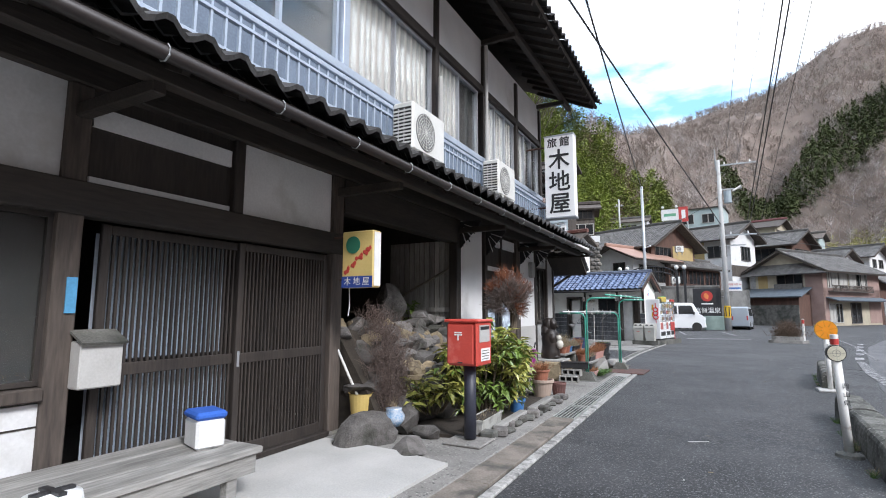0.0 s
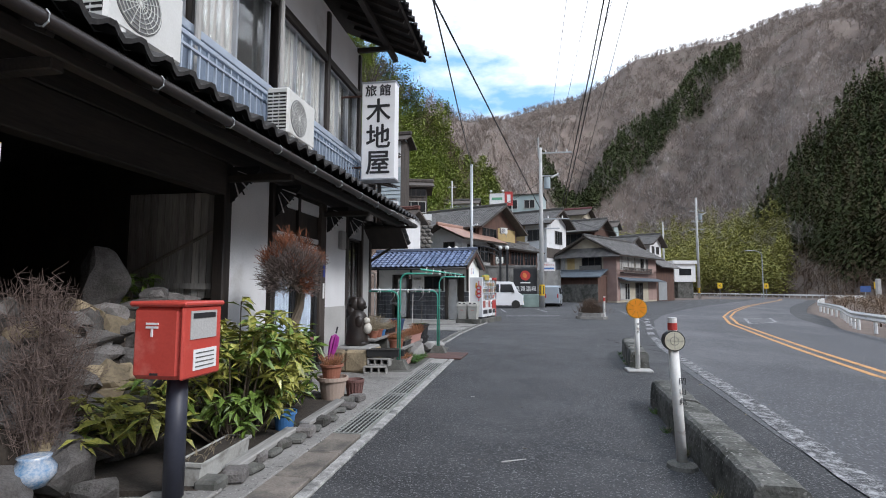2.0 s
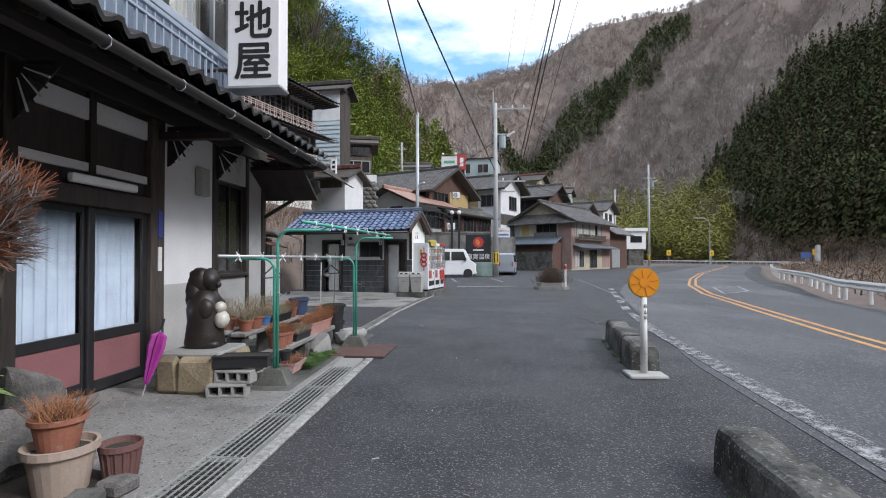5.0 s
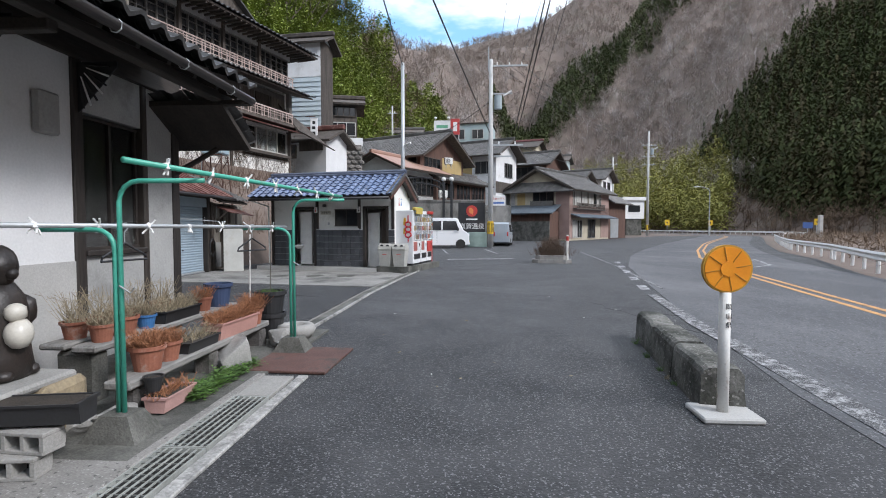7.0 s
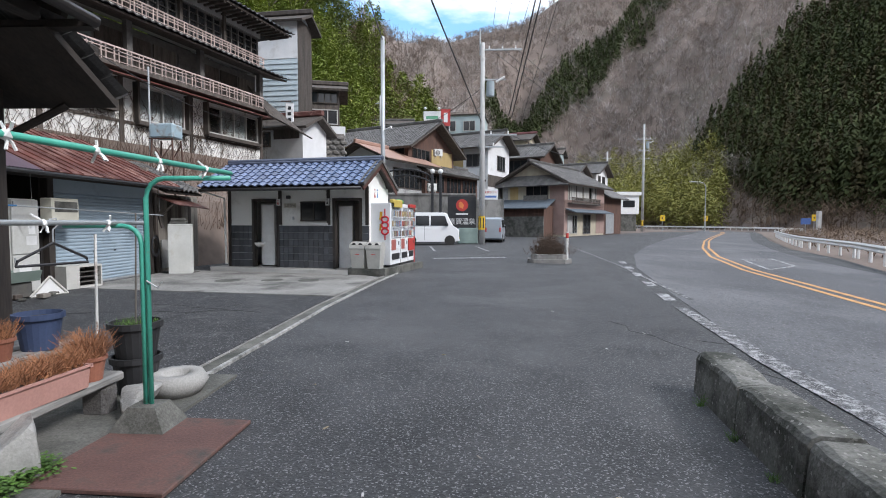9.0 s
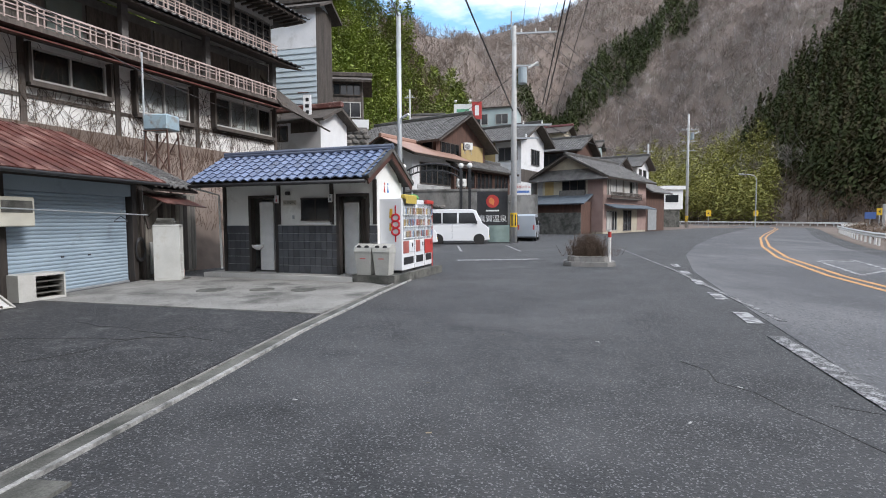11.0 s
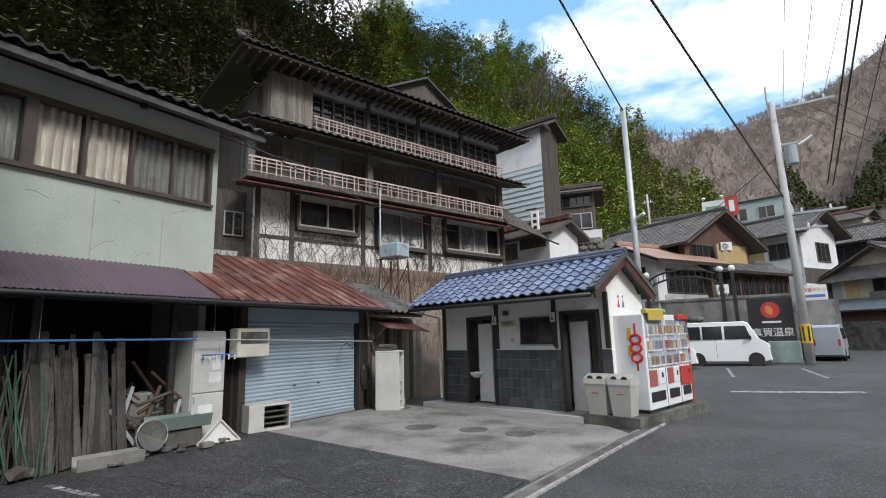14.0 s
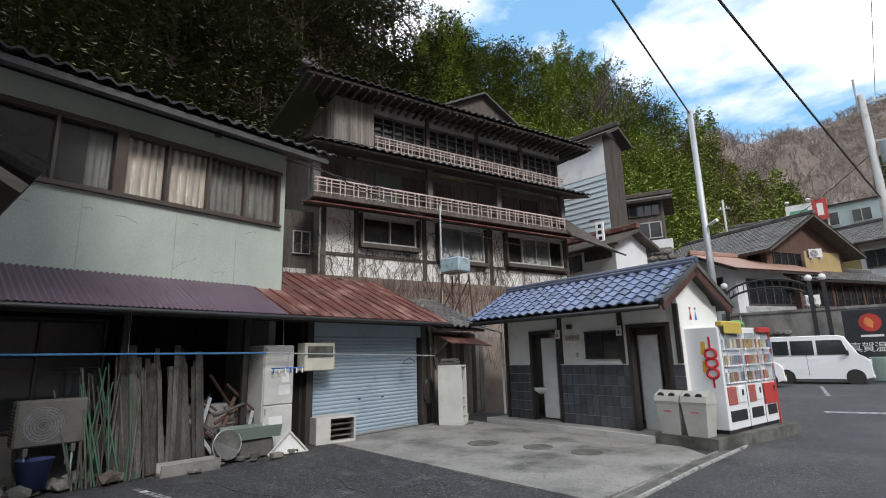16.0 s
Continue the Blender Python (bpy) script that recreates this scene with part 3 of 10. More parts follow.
BLACK = mat("black_paint", (0.03, 0.03, 0.032), (0.018, 0.018, 0.02), 4, 0.45, 0.05, 50)
REDPAINT = mat("red_paint", (0.5, 0.055, 0.045), (0.40, 0.04, 0.035), 3, 0.35, 0.05, 50)
FADEDRED = mat("postbox_red", (0.55, 0.075, 0.055), (0.45, 0.055, 0.04), 3, 0.4, 0.05, 50, stain=(0.6, 0.16, 0.13), stain_scale=4, stain_at=0.66)
POSTWHITE = mat("chipped_white_paint", (0.72, 0.71, 0.68), (0.6, 0.59, 0.56), 5, 0.55, 0.1, 60, stain=(0.22, 0.13, 0.08), stain_scale=9, stain_at=0.66)
ORANGE = mat("orange_reflector", (0.85, 0.32, 0.02), (0.75, 0.26, 0.015), 6, 0.3, 0.1, 80)
GALV = mat("galvanised_steel", (0.5, 0.52, 0.53), (0.38, 0.4, 0.41), 3, 0.5, 0.1, 40, metal=0.5)
POLECONC = mat("pole_concrete", (0.5, 0.5, 0.49), (0.4, 0.4, 0.39), 1.5, 0.9, 0.15, 50, stain=(0.32, 0.32, 0.31), stain_scale=1.5)
GREENPIPE = mat("green_pipe", (0.08, 0.42, 0.31), (0.06, 0.34, 0.25), 5, 0.4, 0.05, 50, stain=(0.2, 0.16, 0.1), stain_scale=9, stain_at=0.7)
RUST = mat("rusty_iron", (0.13, 0.07, 0.05), (0.06, 0.035, 0.03), 6, 0.85, 0.4, 60)


def build_street_posts():
    # white delineator post
    p = thing("delineator_post", "chipped white delineator post with a round reflector head", "road post", (0.87, 9.05, 0.0), 0)
    lean = -0.045
    part("foot", Geo().lathe([(0.13, 0), (0.12, 0.03), (0.06, 0.05)], 12), DARKCONC, p, "crumbling concrete foot")
    part("shaft", Geo().rod((0, 0, 0.03), (lean, 0, 1.05), 0.042, 0.042, 14), POSTWHITE, p, smooth=True)
    hd = part("reflector_head", Geo().rod((lean, -0.05, 1.06), (lean, 0.03, 1.06), 0.088, 0.088, 22), mat("grimy_ring", (0.045, 0.044, 0.04), (0.025, 0.024, 0.022), 9, 0.5, 0.2), p, "grimy round reflector housing")
    part("lens", Geo().rod((lean, -0.056, 1.06), (lean, -0.05, 1.06), 0.079, 0.079, 22), mat("aged_lens", (0.66, 0.62, 0.48), (0.5, 0.47, 0.36), 14, 0.35, 0.3), hd, "yellowed lens")
    part("lens_cross", Geo().box(lean - 0.07, lean + 0.07, -0.058, -0.056, 1.0585, 1.0615).box(lean - 0.0015, lean + 0.0015, -0.0585, -0.0565, 0.99, 1.13), GREYWOOD, hd)
    ring = [(lean + 0.035 * math.cos(2 * math.pi * k / 16), -0.058, 1.06 + 0.035 * math.sin(2 * math.pi * k / 16)) for k in range(17)]
    part("lens_ring", Geo().tube(ring, 0.002, 4), GREYWOOD, hd)
    part("cap", Geo().rod((lean, 0, 1.10), (lean, 0, 1.255), 0.037, 0.037, 12), POSTWHITE, p)
    part("red_band", Geo().rod((lean, 0, 1.15), (lean, 0, 1.21), 0.039, 0.039, 12), REDPAINT, p, "red reflective band")
    for i, ch in enumerate("岡山県"):
        text_mesh("lettering", ch, 0.062, BLACK, p, pose(0.01, -0.044, 0.72 - i * 0.085, 90, 0, 0), 0.001)
    # orange round reflector
    r = thing("round_reflector", "round orange reflector disc on a white post", "road reflector", (1.58, 14.27, 0.0), 0)
    part("base_slab", Geo().box(-0.21, 0.24, -0.17, 0.19, 0, 0.045, 0.012), PALECONC, r, "square pale concrete base")
    part("shaft", Geo().rod((0, 0, 0.04), (0, 0, 0.97), 0.042, 0.042, 14), POSTWHITE, r, smooth=True)
    d = part("disc", Geo().rod((0, -0.03, 1.15), (0, 0.004, 1.15), 0.184, 0.184, 36), mat("ochre_rim", (0.55, 0.3, 0.04), (0.42, 0.22, 0.03), 5, 0.5), r, "orange reflector disc")
    part("lens_ring", Geo().rod((0, -0.036, 1.15), (0, -0.03, 1.15), 0.17, 0.17, 36), ORANGE, d)
    part("lens_hub", Geo().rod((0, -0.043, 1.15), (0, -0.036, 1.15), 0.06, 0.06, 8), ORANGE, d)
    sp = Geo()
    for i in range(8):
        a = radians(45 * i + 10)
        sp.rod((0.06 * math.cos(a), -0.038, 1.15 + 0.06 * math.sin(a)), (0.166 * math.cos(a), -0.038, 1.15 + 0.166 * math.sin(a)), 0.0035, n=5)
    part("lens_ribs", sp, mat("ochre_rib", (0.42, 0.2, 0.02)), d)
    for i, ch in enumerate("岡山県"):
        text_mesh("lettering", ch, 0.05, BLACK, r, pose(0.01, -0.044, 0.86 - i * 0.07, 90, 0, 0), 0.001)
    # planter island
    pl = thing("street_planter", "low octagonal concrete planter with dry shrubs", "planter", (2.85, 31.6, 0), -8)
    for z0, s, hgt in ((0, 1.0, 0.14), (0.14, 0.84, 0.17)):
        pts = [(0.8 * s, -0.35 * s), (0.55 * s, -0.62 * s), (-0.55 * s, -0.62 * s), (-0.8 * s, -0.35 * s), (-0.8 * s, 0.35 * s), (-0.55 * s, 0.62 * s), (0.55 * s, 0.62 * s), (0.8 * s, 0.35 * s)]
        part("planter_tier", Geo().prism(pts, "z", z0, z0 + hgt), PATHCONC, pl)
    twig = Geo()
    rnd = random.Random(2)
    for i in range(760):
        x, y = rnd.gauss(0, 0.28), rnd.gauss(0, 0.22)
        p0 = Vector((x, y, 0.3))
        q = p0 + Vector((rnd.uniform(-0.2, 0.2), rnd.uniform(-0.2, 0.2), rnd.uniform(0.3, 0.85) * (1.05 - abs(x) * 0.7)))
        twig.rod(p0, q, 0.006, 0.002, 3, False)
        for k in range(2):
            m2 = p0.lerp(q, rnd.uniform(0.4, 0.95))
            twig.rod(m2, m2 + Vector((rnd.uniform(-0.14, 0.14), rnd.uniform(-0.14, 0.14), rnd.uniform(0, 0.12))), 0.004, 0.0015, 3, False)
    part("dry_shrub", twig, mat("dry_twigs", (0.15, 0.10, 0.07), (0.07, 0.05, 0.035), 9, 0.95), pl, "clipped leafless shrub", kind="stuff")
    wp = thing("marker_post", "small white marker post with a red top", "road post", (3.42, 31.2, 0.3))
    part("shaft", Geo().rod((0, 0, -0.3), (0, 0, 0.85), 0.05, 0.05, 10), POSTWHITE, wp)
    part("red_top", Geo().rod((0, 0, 0.62), (0, 0, 0.8), 0.054, 0.054, 10), REDPAINT, wp)


build_street_posts()


def build_guardrail(pts, label):
    gr = thing("guard_rail", label, "guard rail", (pts[0][0], pts[0][1], 0))
    o = Vector((pts[0][0], pts[0][1], 0))
    acc = 0.0
    for (a, b) in zip(pts, pts[1:]):
        a, b = Vector((*a, 0)) - o, Vector((*b, 0)) - o
        d = (b - a).normalized()
        nrm = Vector((-d.y, d.x, 0))
        prof = [(0.0, 0.42), (0.05, 0.47), (0.0, 0.55), (0.05, 0.63), (0.0, 0.7)]
        g = Geo()
        for k in range(len(prof) - 1):
            p, q = prof[k], prof[k + 1]
            g.face(a + nrm * p[0] + Vector((0, 0, p[1])), b + nrm * p[0] + Vector((0, 0, p[1])), b + nrm * q[0] + Vector((0, 0, q[1])), a + nrm * q[0] + Vector((0, 0, q[1])))
            g.face(a + nrm * (p[0] - 0.02) + Vector((0, 0, p[1])), b + nrm * (p[0] - 0.02) + Vector((0, 0, p[1])), b + nrm * (q[0] - 0.02) + Vector((0, 0, q[1])), a + nrm * (q[0] - 0.02) + Vector((0, 0, q[1])))
        part("beam", g, WHITEPAINT, gr)
        ln, s = (b - a).length, 0.4
        while s < ln:
            p = a + d * s - nrm * 0.09
            part("rail_post", Geo().rod(p, p + Vector((0, 0, 0.66)), 0.06, 0.06, 8), WHITEPAINT, gr)
            s += 2.0
    return gr


build_guardrail([(9.6, 16), (10.7, 22), (12.1, 26.7), (15.9, 34.4), (20, 44.5), (24.5, 53.3), (33, 69)], "white steel guard rail along the river side")
build_guardrail([(42, 83), (52, 94), (54.5, 105), (53.5, 125), (49, 150), (42, 172)], "white steel guard rail round the far bend")

# ---- tiles and house pieces ----
def tile_shape(w, ln, h, name, material, t=0.025):
    """One curved pantile: its length runs up the y axis."""
    g = Geo()
    n = 6
    xs = [w * i / n for i in range(n + 1)]
    zs = [h * (0.5 + 0.5 * math.cos(2 * math.pi * (i / n) + 0.6)) for i in range(n + 1)]
    for i in range(n):
        a, b = (xs[i], zs[i]), (xs[i + 1], zs[i + 1])
        g.face((a[0], 0, a[1] + t), (b[0], 0, b[1] + t), (b[0], ln, b[1]), (a[0], ln, a[1]))
        g.face((a[0], 0, a[1] - 0.005), (b[0], 0, b[1] - 0.005), (b[0], 0, b[1] + t), (a[0], 0, a[1] + t))
    return g.mesh(name, material)


def tile_field(parent, material, p0, along, up, nu, ns, h=0.05, each=False, name="roof_tile", label=""):
    """Covers a slope with pantiles: every tile its own piece, or one joined field."""
    p0, along, up = Vector(p0), Vector(along), Vector(up)
    w, ln = along.length / nu, up.length / ns
    ex, ey = along.normalized(), up.normalized()
    ez = ex.cross(ey)
    rot = Matrix((ex, ey, ez)).transposed().to_4x4()
    if each:
        me = tile_shape(w, ln * 1.12, h, name, material)
        for j in range(ns):
            for i in range(nu):
                o = new(name, me)
                o.parent = parent
                o.matrix_basis = Matrix.Translation(p0 + ex * (i * w) + ey * (j * ln) + ez * random.uniform(0, 0.006)) @ rot @ pose(0, 0, 0, 0, 0, random.uniform(-0.6, 0.6))
        return
    g = Geo()
    n = 5
    for j in range(ns):
        for i in range(nu):
            lift = random.uniform(0, 0.01)
            for k in range(n):
                u0, u1 = i * w + w * k / n, i * w + w * (k + 1) / n
                z0 = h * (0.5 + 0.5 * math.cos(2 * math.pi * (k / n) + 0.6)) + lift
                z1 = h * (0.5 + 0.5 * math.cos(2 * math.pi * ((k + 1) / n) + 0.6)) + lift
                a = p0 + ey * (j * ln)
                b = p0 + ey * ((j + 1.1) * ln)
                g.face(a + ex * u0 + ez * (z0 + 0.03), a + ex * u1 + ez * (z1 + 0.03), b + ex * u1 + ez * z1, b + ex * u0 + ez * z0)
                if ns < 40:
                    g.face(a + ex * u0 + ez * (z0 - 0.01), a + ex * u1 + ez * (z1 - 0.01), a + ex * u1 + ez * (z1 + 0.03), a + ex * u0 + ez * (z0 + 0.03))
    me = bpy.data.meshes.new("tile_field")
    me.from_pydata([tuple(v) for v in g.v], [], g.f)
    me.materials.append(material)
    ob = new("tile_field", me)
    ob.parent = parent
    tagged(ob, label, kind="stuff")


def slab_between(a, b, c, d, t):
    """A roof deck through four corners, with thickness below."""
    g = Geo()
    a, b, c, d = (Vector(p) for p in (a, b, c, d))
    n = (b - a).cross(d - a).normalized()
    if n.z < 0:
        n = -n
    lo = [p - n * t for p in (a, b, c, d)]
    g.v += [tuple(p) for p in (a, b, c, d, *lo)]
    g.f += [(0, 1, 2, 3), (7, 6, 5, 4), (0, 4, 5, 1), (1, 5, 6, 2), (2, 6, 7, 3), (3, 7, 4, 0)]
    return g


def window(parent, plane, u0, u1, z0, z1, at, frame_mat, panes=2, depth=0.06, back=None, face=1, name="window", bar=0.035, mid=None, glass=None):
    """A framed window proud of a wall. plane 'x': the wall lies across x at `at`, u runs along y; plane 'y': the other way. face: outward sign."""
    def bx(u_a, u_b, z_a, z_b, d0, d1):
        lo, hi = sorted((at + face * d0, at + face * d1))
        return (lo, hi, u_a, u_b, z_a, z_b) if plane == "x" else (u_a, u_b, lo, hi, z_a, z_b)
    # the back panel, near-black unless given, paints the darkness behind the glass
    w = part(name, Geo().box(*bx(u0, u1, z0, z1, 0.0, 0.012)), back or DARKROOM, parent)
    for z in (z0, z1 - bar):
        part("window_rail", Geo().box(*bx(u0 - 0.01, u1 + 0.01, z, z + bar, 0.012, depth)), frame_mat, w)
    for i in range(panes + 1):
        u = u0 + (u1 - u0 - bar) * i / panes
        part("mullion", Geo().box(*bx(u, u + bar, z0 + bar, z1 - bar, 0.012, depth - 0.004)), frame_mat, w)
    if mid:
        for zz in mid:
            part("muntin", Geo().box(*bx(u0 + bar, u1 - bar, zz, zz + 0.018, 0.014, depth - 0.01)), frame_mat, w)
    for i in range(panes):
        a = u0 + (u1 - u0 - bar) * i / panes + bar
        b = u0 + (u1 - u0 - bar) * (i + 1) / panes
        p = part("pane", Geo().box(*bx(a, b, z0 + bar, z1 - bar, 0.025, 0.03)), glass or GLASS, w)
        p.visible_shadow = False
    return w


def curtain(parent, plane, u0, u1, z0, z1, at, material, fold=0.11, depth=0.03, seed=0):
    """Hanging cloth with folds."""
    g = Geo()
    n = max(6, int((u1 - u0) / fold * 6))
    rnd = random.Random(seed)
    ph = rnd.uniform(0, 6)
    prev = None
    for i in range(n + 1):
        u = u0 + (u1 - u0) * i / n
        d = depth * (0.5 + 0.5 * math.sin(2 * math.pi * (u - u0) / fold + ph + 0.9 * math.sin(u * 9 + ph)))
        p = [(at + d, u, z0), (at + d * 0.8, u, z1)] if plane == "x" else [(u, at + d, z0), (u, at + d * 0.8, z1)]
        if prev:
            g.face(prev[0], p[0], p[1], prev[1])
        prev = p
    return part("curtain", g, material, parent, smooth=False)


# ---- the inn ----
INN = thing("inn", "two-storey dark timber and white plaster inn with tiled eaves", "inn", (-4.45, 0, 0))
LACE = mat("pale_blue_curtain", (0.50, 0.55, 0.62), (0.38, 0.42, 0.5), 4, 0.95, 0.2, 60)
PINKPANEL = mat("dusty_pink_panel", (0.29, 0.125, 0.13), (0.22, 0.095, 0.1), 2, 0.7, 0.1, 60)


SILLBLUE = mat("dull_blue_panel", (0.2, 0.25, 0.32), (0.13, 0.165, 0.22), 2, 0.5, 0.1, 40)


def build_inn():
    x0 = 0.0
    # ground floor: dark core behind, alcove from 7.35 to 10.7
    part("rear_wall", Geo().box(-7.0, -6.8, -3, 17.0, 0, 7.4), GREYPLASTER, INN)
    part("end_wall", Geo().box(-7.0, -0.14, 16.86, 17.06, 0, 3.3), GREYPLASTER, INN)
    part("end_wall", Geo().box(-7.0, -0.14, -3.2, -3.0, 0, 7.4), GREYPLASTER, INN)
    # near-black inner surfaces: the rooms' lack of light is in their colour
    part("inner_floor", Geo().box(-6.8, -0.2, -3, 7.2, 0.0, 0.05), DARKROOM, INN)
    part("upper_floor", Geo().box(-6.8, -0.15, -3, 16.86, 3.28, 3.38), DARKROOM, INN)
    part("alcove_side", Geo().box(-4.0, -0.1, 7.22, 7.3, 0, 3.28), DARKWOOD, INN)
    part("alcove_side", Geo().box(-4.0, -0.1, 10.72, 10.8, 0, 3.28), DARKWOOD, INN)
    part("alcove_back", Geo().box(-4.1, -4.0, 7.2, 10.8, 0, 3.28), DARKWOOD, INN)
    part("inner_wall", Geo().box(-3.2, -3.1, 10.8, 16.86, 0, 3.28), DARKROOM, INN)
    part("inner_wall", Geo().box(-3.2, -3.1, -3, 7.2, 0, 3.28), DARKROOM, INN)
    # posts
    for (y, w) in ((4.1, 0.17), (7.08, 0.2), (10.55, 0.17), (11.86, 0.14), (13.78, 0.26), (15.22, 0.14), (16.3, 0.09), (16.92, 0.14), (-0.5, 0.17)):
        part("post", Geo().box(-0.14, 0.03, y, y + w, 0.06, 3.2, 0.012), BROWNWOOD if y in (7.08, 4.1, 13.78) else DARKWOOD, INN)
        part("post_stone", Geo().box(-0.18, 0.07, y - 0.03, y + w + 0.03, 0.0, 0.07, 0.02), STONE, INN)
    part("lintel_beam", Geo().box(-0.13, 0.05, -2.9, 7.3, 2.2, 2.46, 0.01), BEAMWOOD, INN)
    part("top_beam", Geo().box(-0.13, 0.06, -2.9, 17.05, 3.2, 3.42, 0.01), BEAMWOOD, INN)
    part("alcove_beam", Geo().box(-0.16, 0.04, 7.3, 10.55, 2.75, 3.2, 0.012), BEAMWOOD, INN)
    # plaster over the lattice door, transom of the door
    part("plaster_panel", Geo().box(-0.1, -0.02, 5.72, 7.08, 2.46, 3.2), PLASTER, INN, "grey-white plaster panel")
    part("plaster_panel", Geo().box(-0.1, -0.02, -0.3, 4.1, 2.46, 3.2), PLASTER, INN, "grey-white plaster panel")
    part("post", Geo().box(-0.12, 0.02, 5.6, 5.72, 2.46, 3.2, 0.01), DARKWOOD, INN)
    part("transom_panel", Geo().box(-0.1, -0.05, 4.27, 5.6, 2.46, 3.2), DARKWOOD, INN)
    for z in (2.47, 2.92):
        part("transom_strip", Geo().box(-0.05, -0.02, 4.3, 5.58, z, z + (0.05 if z < 2.6 else 0.16)), PLASTER, INN, "white plaster strip")
    # window bay before the lattice door
    part("dado", Geo().box(-0.12, -0.01, -0.3, 4.1, 0.06, 0.86), PLASTER, INN, "off-white panelled dado")
    part("dado_joint", Geo().box(-0.01, -0.004, -0.3, 4.1, 0.70, 0.712), DARKWOOD, INN)
    part("window_sill", Geo().box(-0.12, 0.06, -0.3, 4.1, 0.88, 0.97, 0.01), BROWNWOOD, INN)
    w = window(INN, "x", -0.3, 4.1, 0.98, 2.2, -0.09, DARKWOOD, 2, glass=GLASS)
    # two sliding lattice doors
    for k, (a, b) in enumerate(((4.46, 5.82), (5.74, 7.06))):
        xo = -0.10 + 0.05 * k
        d = part("lattice_door", Geo().box(xo - 0.012, xo - 0.006, a, b, 0.1, 2.16), GLASS, INN, "sliding lattice door of dark slats over glass")
        d.visible_shadow = False
        fr = Geo()
        for y in (a, b - 0.07):
            fr.box(xo - 0.02, xo + 0.025, y, y + 0.07, 0.06, 2.18, 0.006)
        for z, hh in ((0.06, 0.14), (0.98, 0.1), (2.1, 0.08)):
            fr.box(xo - 0.018, xo + 0.022, a + 0.07, b - 0.07, z, z + hh, 0.006)
        part("door_frame", fr, DARKWOOD, d)
        n = 25
        sl = Geo().box(-0.004, 0.018, -0.010, 0.010, 0.2, 2.1).mesh("slat", DARKWOOD)
        for i in range(n):
            o = new("slat", sl)
            o.parent = d
            o.matrix_basis = pose(xo, a + 0.1 + (b - a - 0.2) * i / (n - 1), 0)
        part("door_pull", Geo().box(xo + 0.024, xo + 0.032, (a + 0.02) if k else (b - 0.05), (a + 0.05) if k else (b - 0.02), 0.95, 1.1, 0.004), ALU, d, "steel finger pull")
    curtain(INN, "x", 4.5, 5.8, 0.35, 1.0, -0.26, LACE, 0.13, 0.05, 1)
    curtain(INN, "x", 4.5, 5.75, 1.1, 2.12, -0.27, LACE, 0.13, 0.05, 2)
    part("threshold", Geo().box(-0.16, 0.06, 4.27, 7.08, 0.03, 0.09, 0.01), DARKWOOD, INN)
    # white walls either side of the entrance
    part("plaster_wall", Geo().box(-0.12, 0.0, 10.62, 11.76, 0.78, 3.2), PLASTER, INN, "white plaster wall")
    part("wall_base", Geo().box(-0.12, 0.015, 10.62, 11.76, 0.0, 0.78), GREYPLASTER, INN)
    part("plaster_wall", Geo().box(-0.12, 0.0, 14.04, 15.22, 1.12, 3.2), PLASTER, INN, "white plaster wall")
    part("wall_base", Geo().box(-0.12, 0.015, 14.04, 15.22, 0.0, 1.12), PALECONC, INN)
    # entrance
    part("transom_back", Geo().box(-0.12, -0.06, 12.0, 13.78, 2.02, 3.2), DARKWOOD, INN)
    part("entrance_lintel", Geo().box(-0.12, 0.03, 12.0, 13.78, 2.0, 2.2, 0.01), DARKWOOD, INN)
    for (a, b) in ((12.02, 12.84), (12.92, 13.76)):
        part("transom_strip", Geo().box(-0.06, -0.02, a, b, 2.9, 3.12), PLASTER, INN, "white plaster strip")
        part("transom_strip", Geo().box(-0.06, -0.02, a, b, 2.36, 2.45), PLASTER, INN, "white plaster strip")
    part("post", Geo().box(-0.10, 0.0, 12.84, 12.92, 2.2, 3.2), DARKWOOD, INN)
    part("tube_lamp", Geo().box(0.03, 0.11, 12.5, 13.43, 2.21, 2.30, 0.015), WHITEPAINT, INN, "white tube lamp housing")
    for k, (a, b) in enumerate(((12.0, 12.92), (12.86, 13.78))):
        xo = -0.09 + 0.045 * k
        d = part("glazed_door", Geo().box(xo - 0.01, xo - 0.004, a + 0.08, b - 0.08, 0.68, 1.95), GLASS, INN, "dark glazed sliding door with pink panel")
        d.visible_shadow = False
        fr = Geo()
        for y in (a, b - 0.09):
            fr.box(xo - 0.02, xo + 0.02, y, y + 0.09, 0.05, 2.0, 0.006)
        for z, hh in ((0.05, 0.12), (0.58, 0.11), (1.93, 0.07)):
            fr.box(xo - 0.018, xo + 0.018, a + 0.09, b - 0.09, z, z + hh, 0.006)
        part("door_frame", fr, BLACK, d)
        part("kick_panel", Geo().box(xo - 0.012, xo + 0.004, a + 0.09, b - 0.09, 0.17, 0.58), PINKPANEL, d, "dusty pink kick panel")
        curtain(INN, "x", a + 0.05, b - 0.05, 0.5, 1.95, xo - 0.12, LACE, 0.12, 0.05, 5 + k)
    part("name_plate", Geo().box(0.03, 0.04, 13.9, 13.98, 1.72, 2.05), mat("blue_plate", (0.05, 0.07, 0.3)), INN, "blue enamel house plate")
    part("name_plate", Geo().box(0.03, 0.04, 13.9, 13.97, 1.3, 1.6), WHITEPAINT, INN, "white name plate")
    # end bay: dark window, plaster pier
    part("plaster_pier", Geo().box(-0.12, 0.0, 16.39, 16.92, 0.0, 3.2), GREYPLASTER, INN)
    part("under_window_wall", Geo().box(-0.12, 0.0, 15.36, 16.3, 0.0, 1.2), GREYPLASTER, INN)
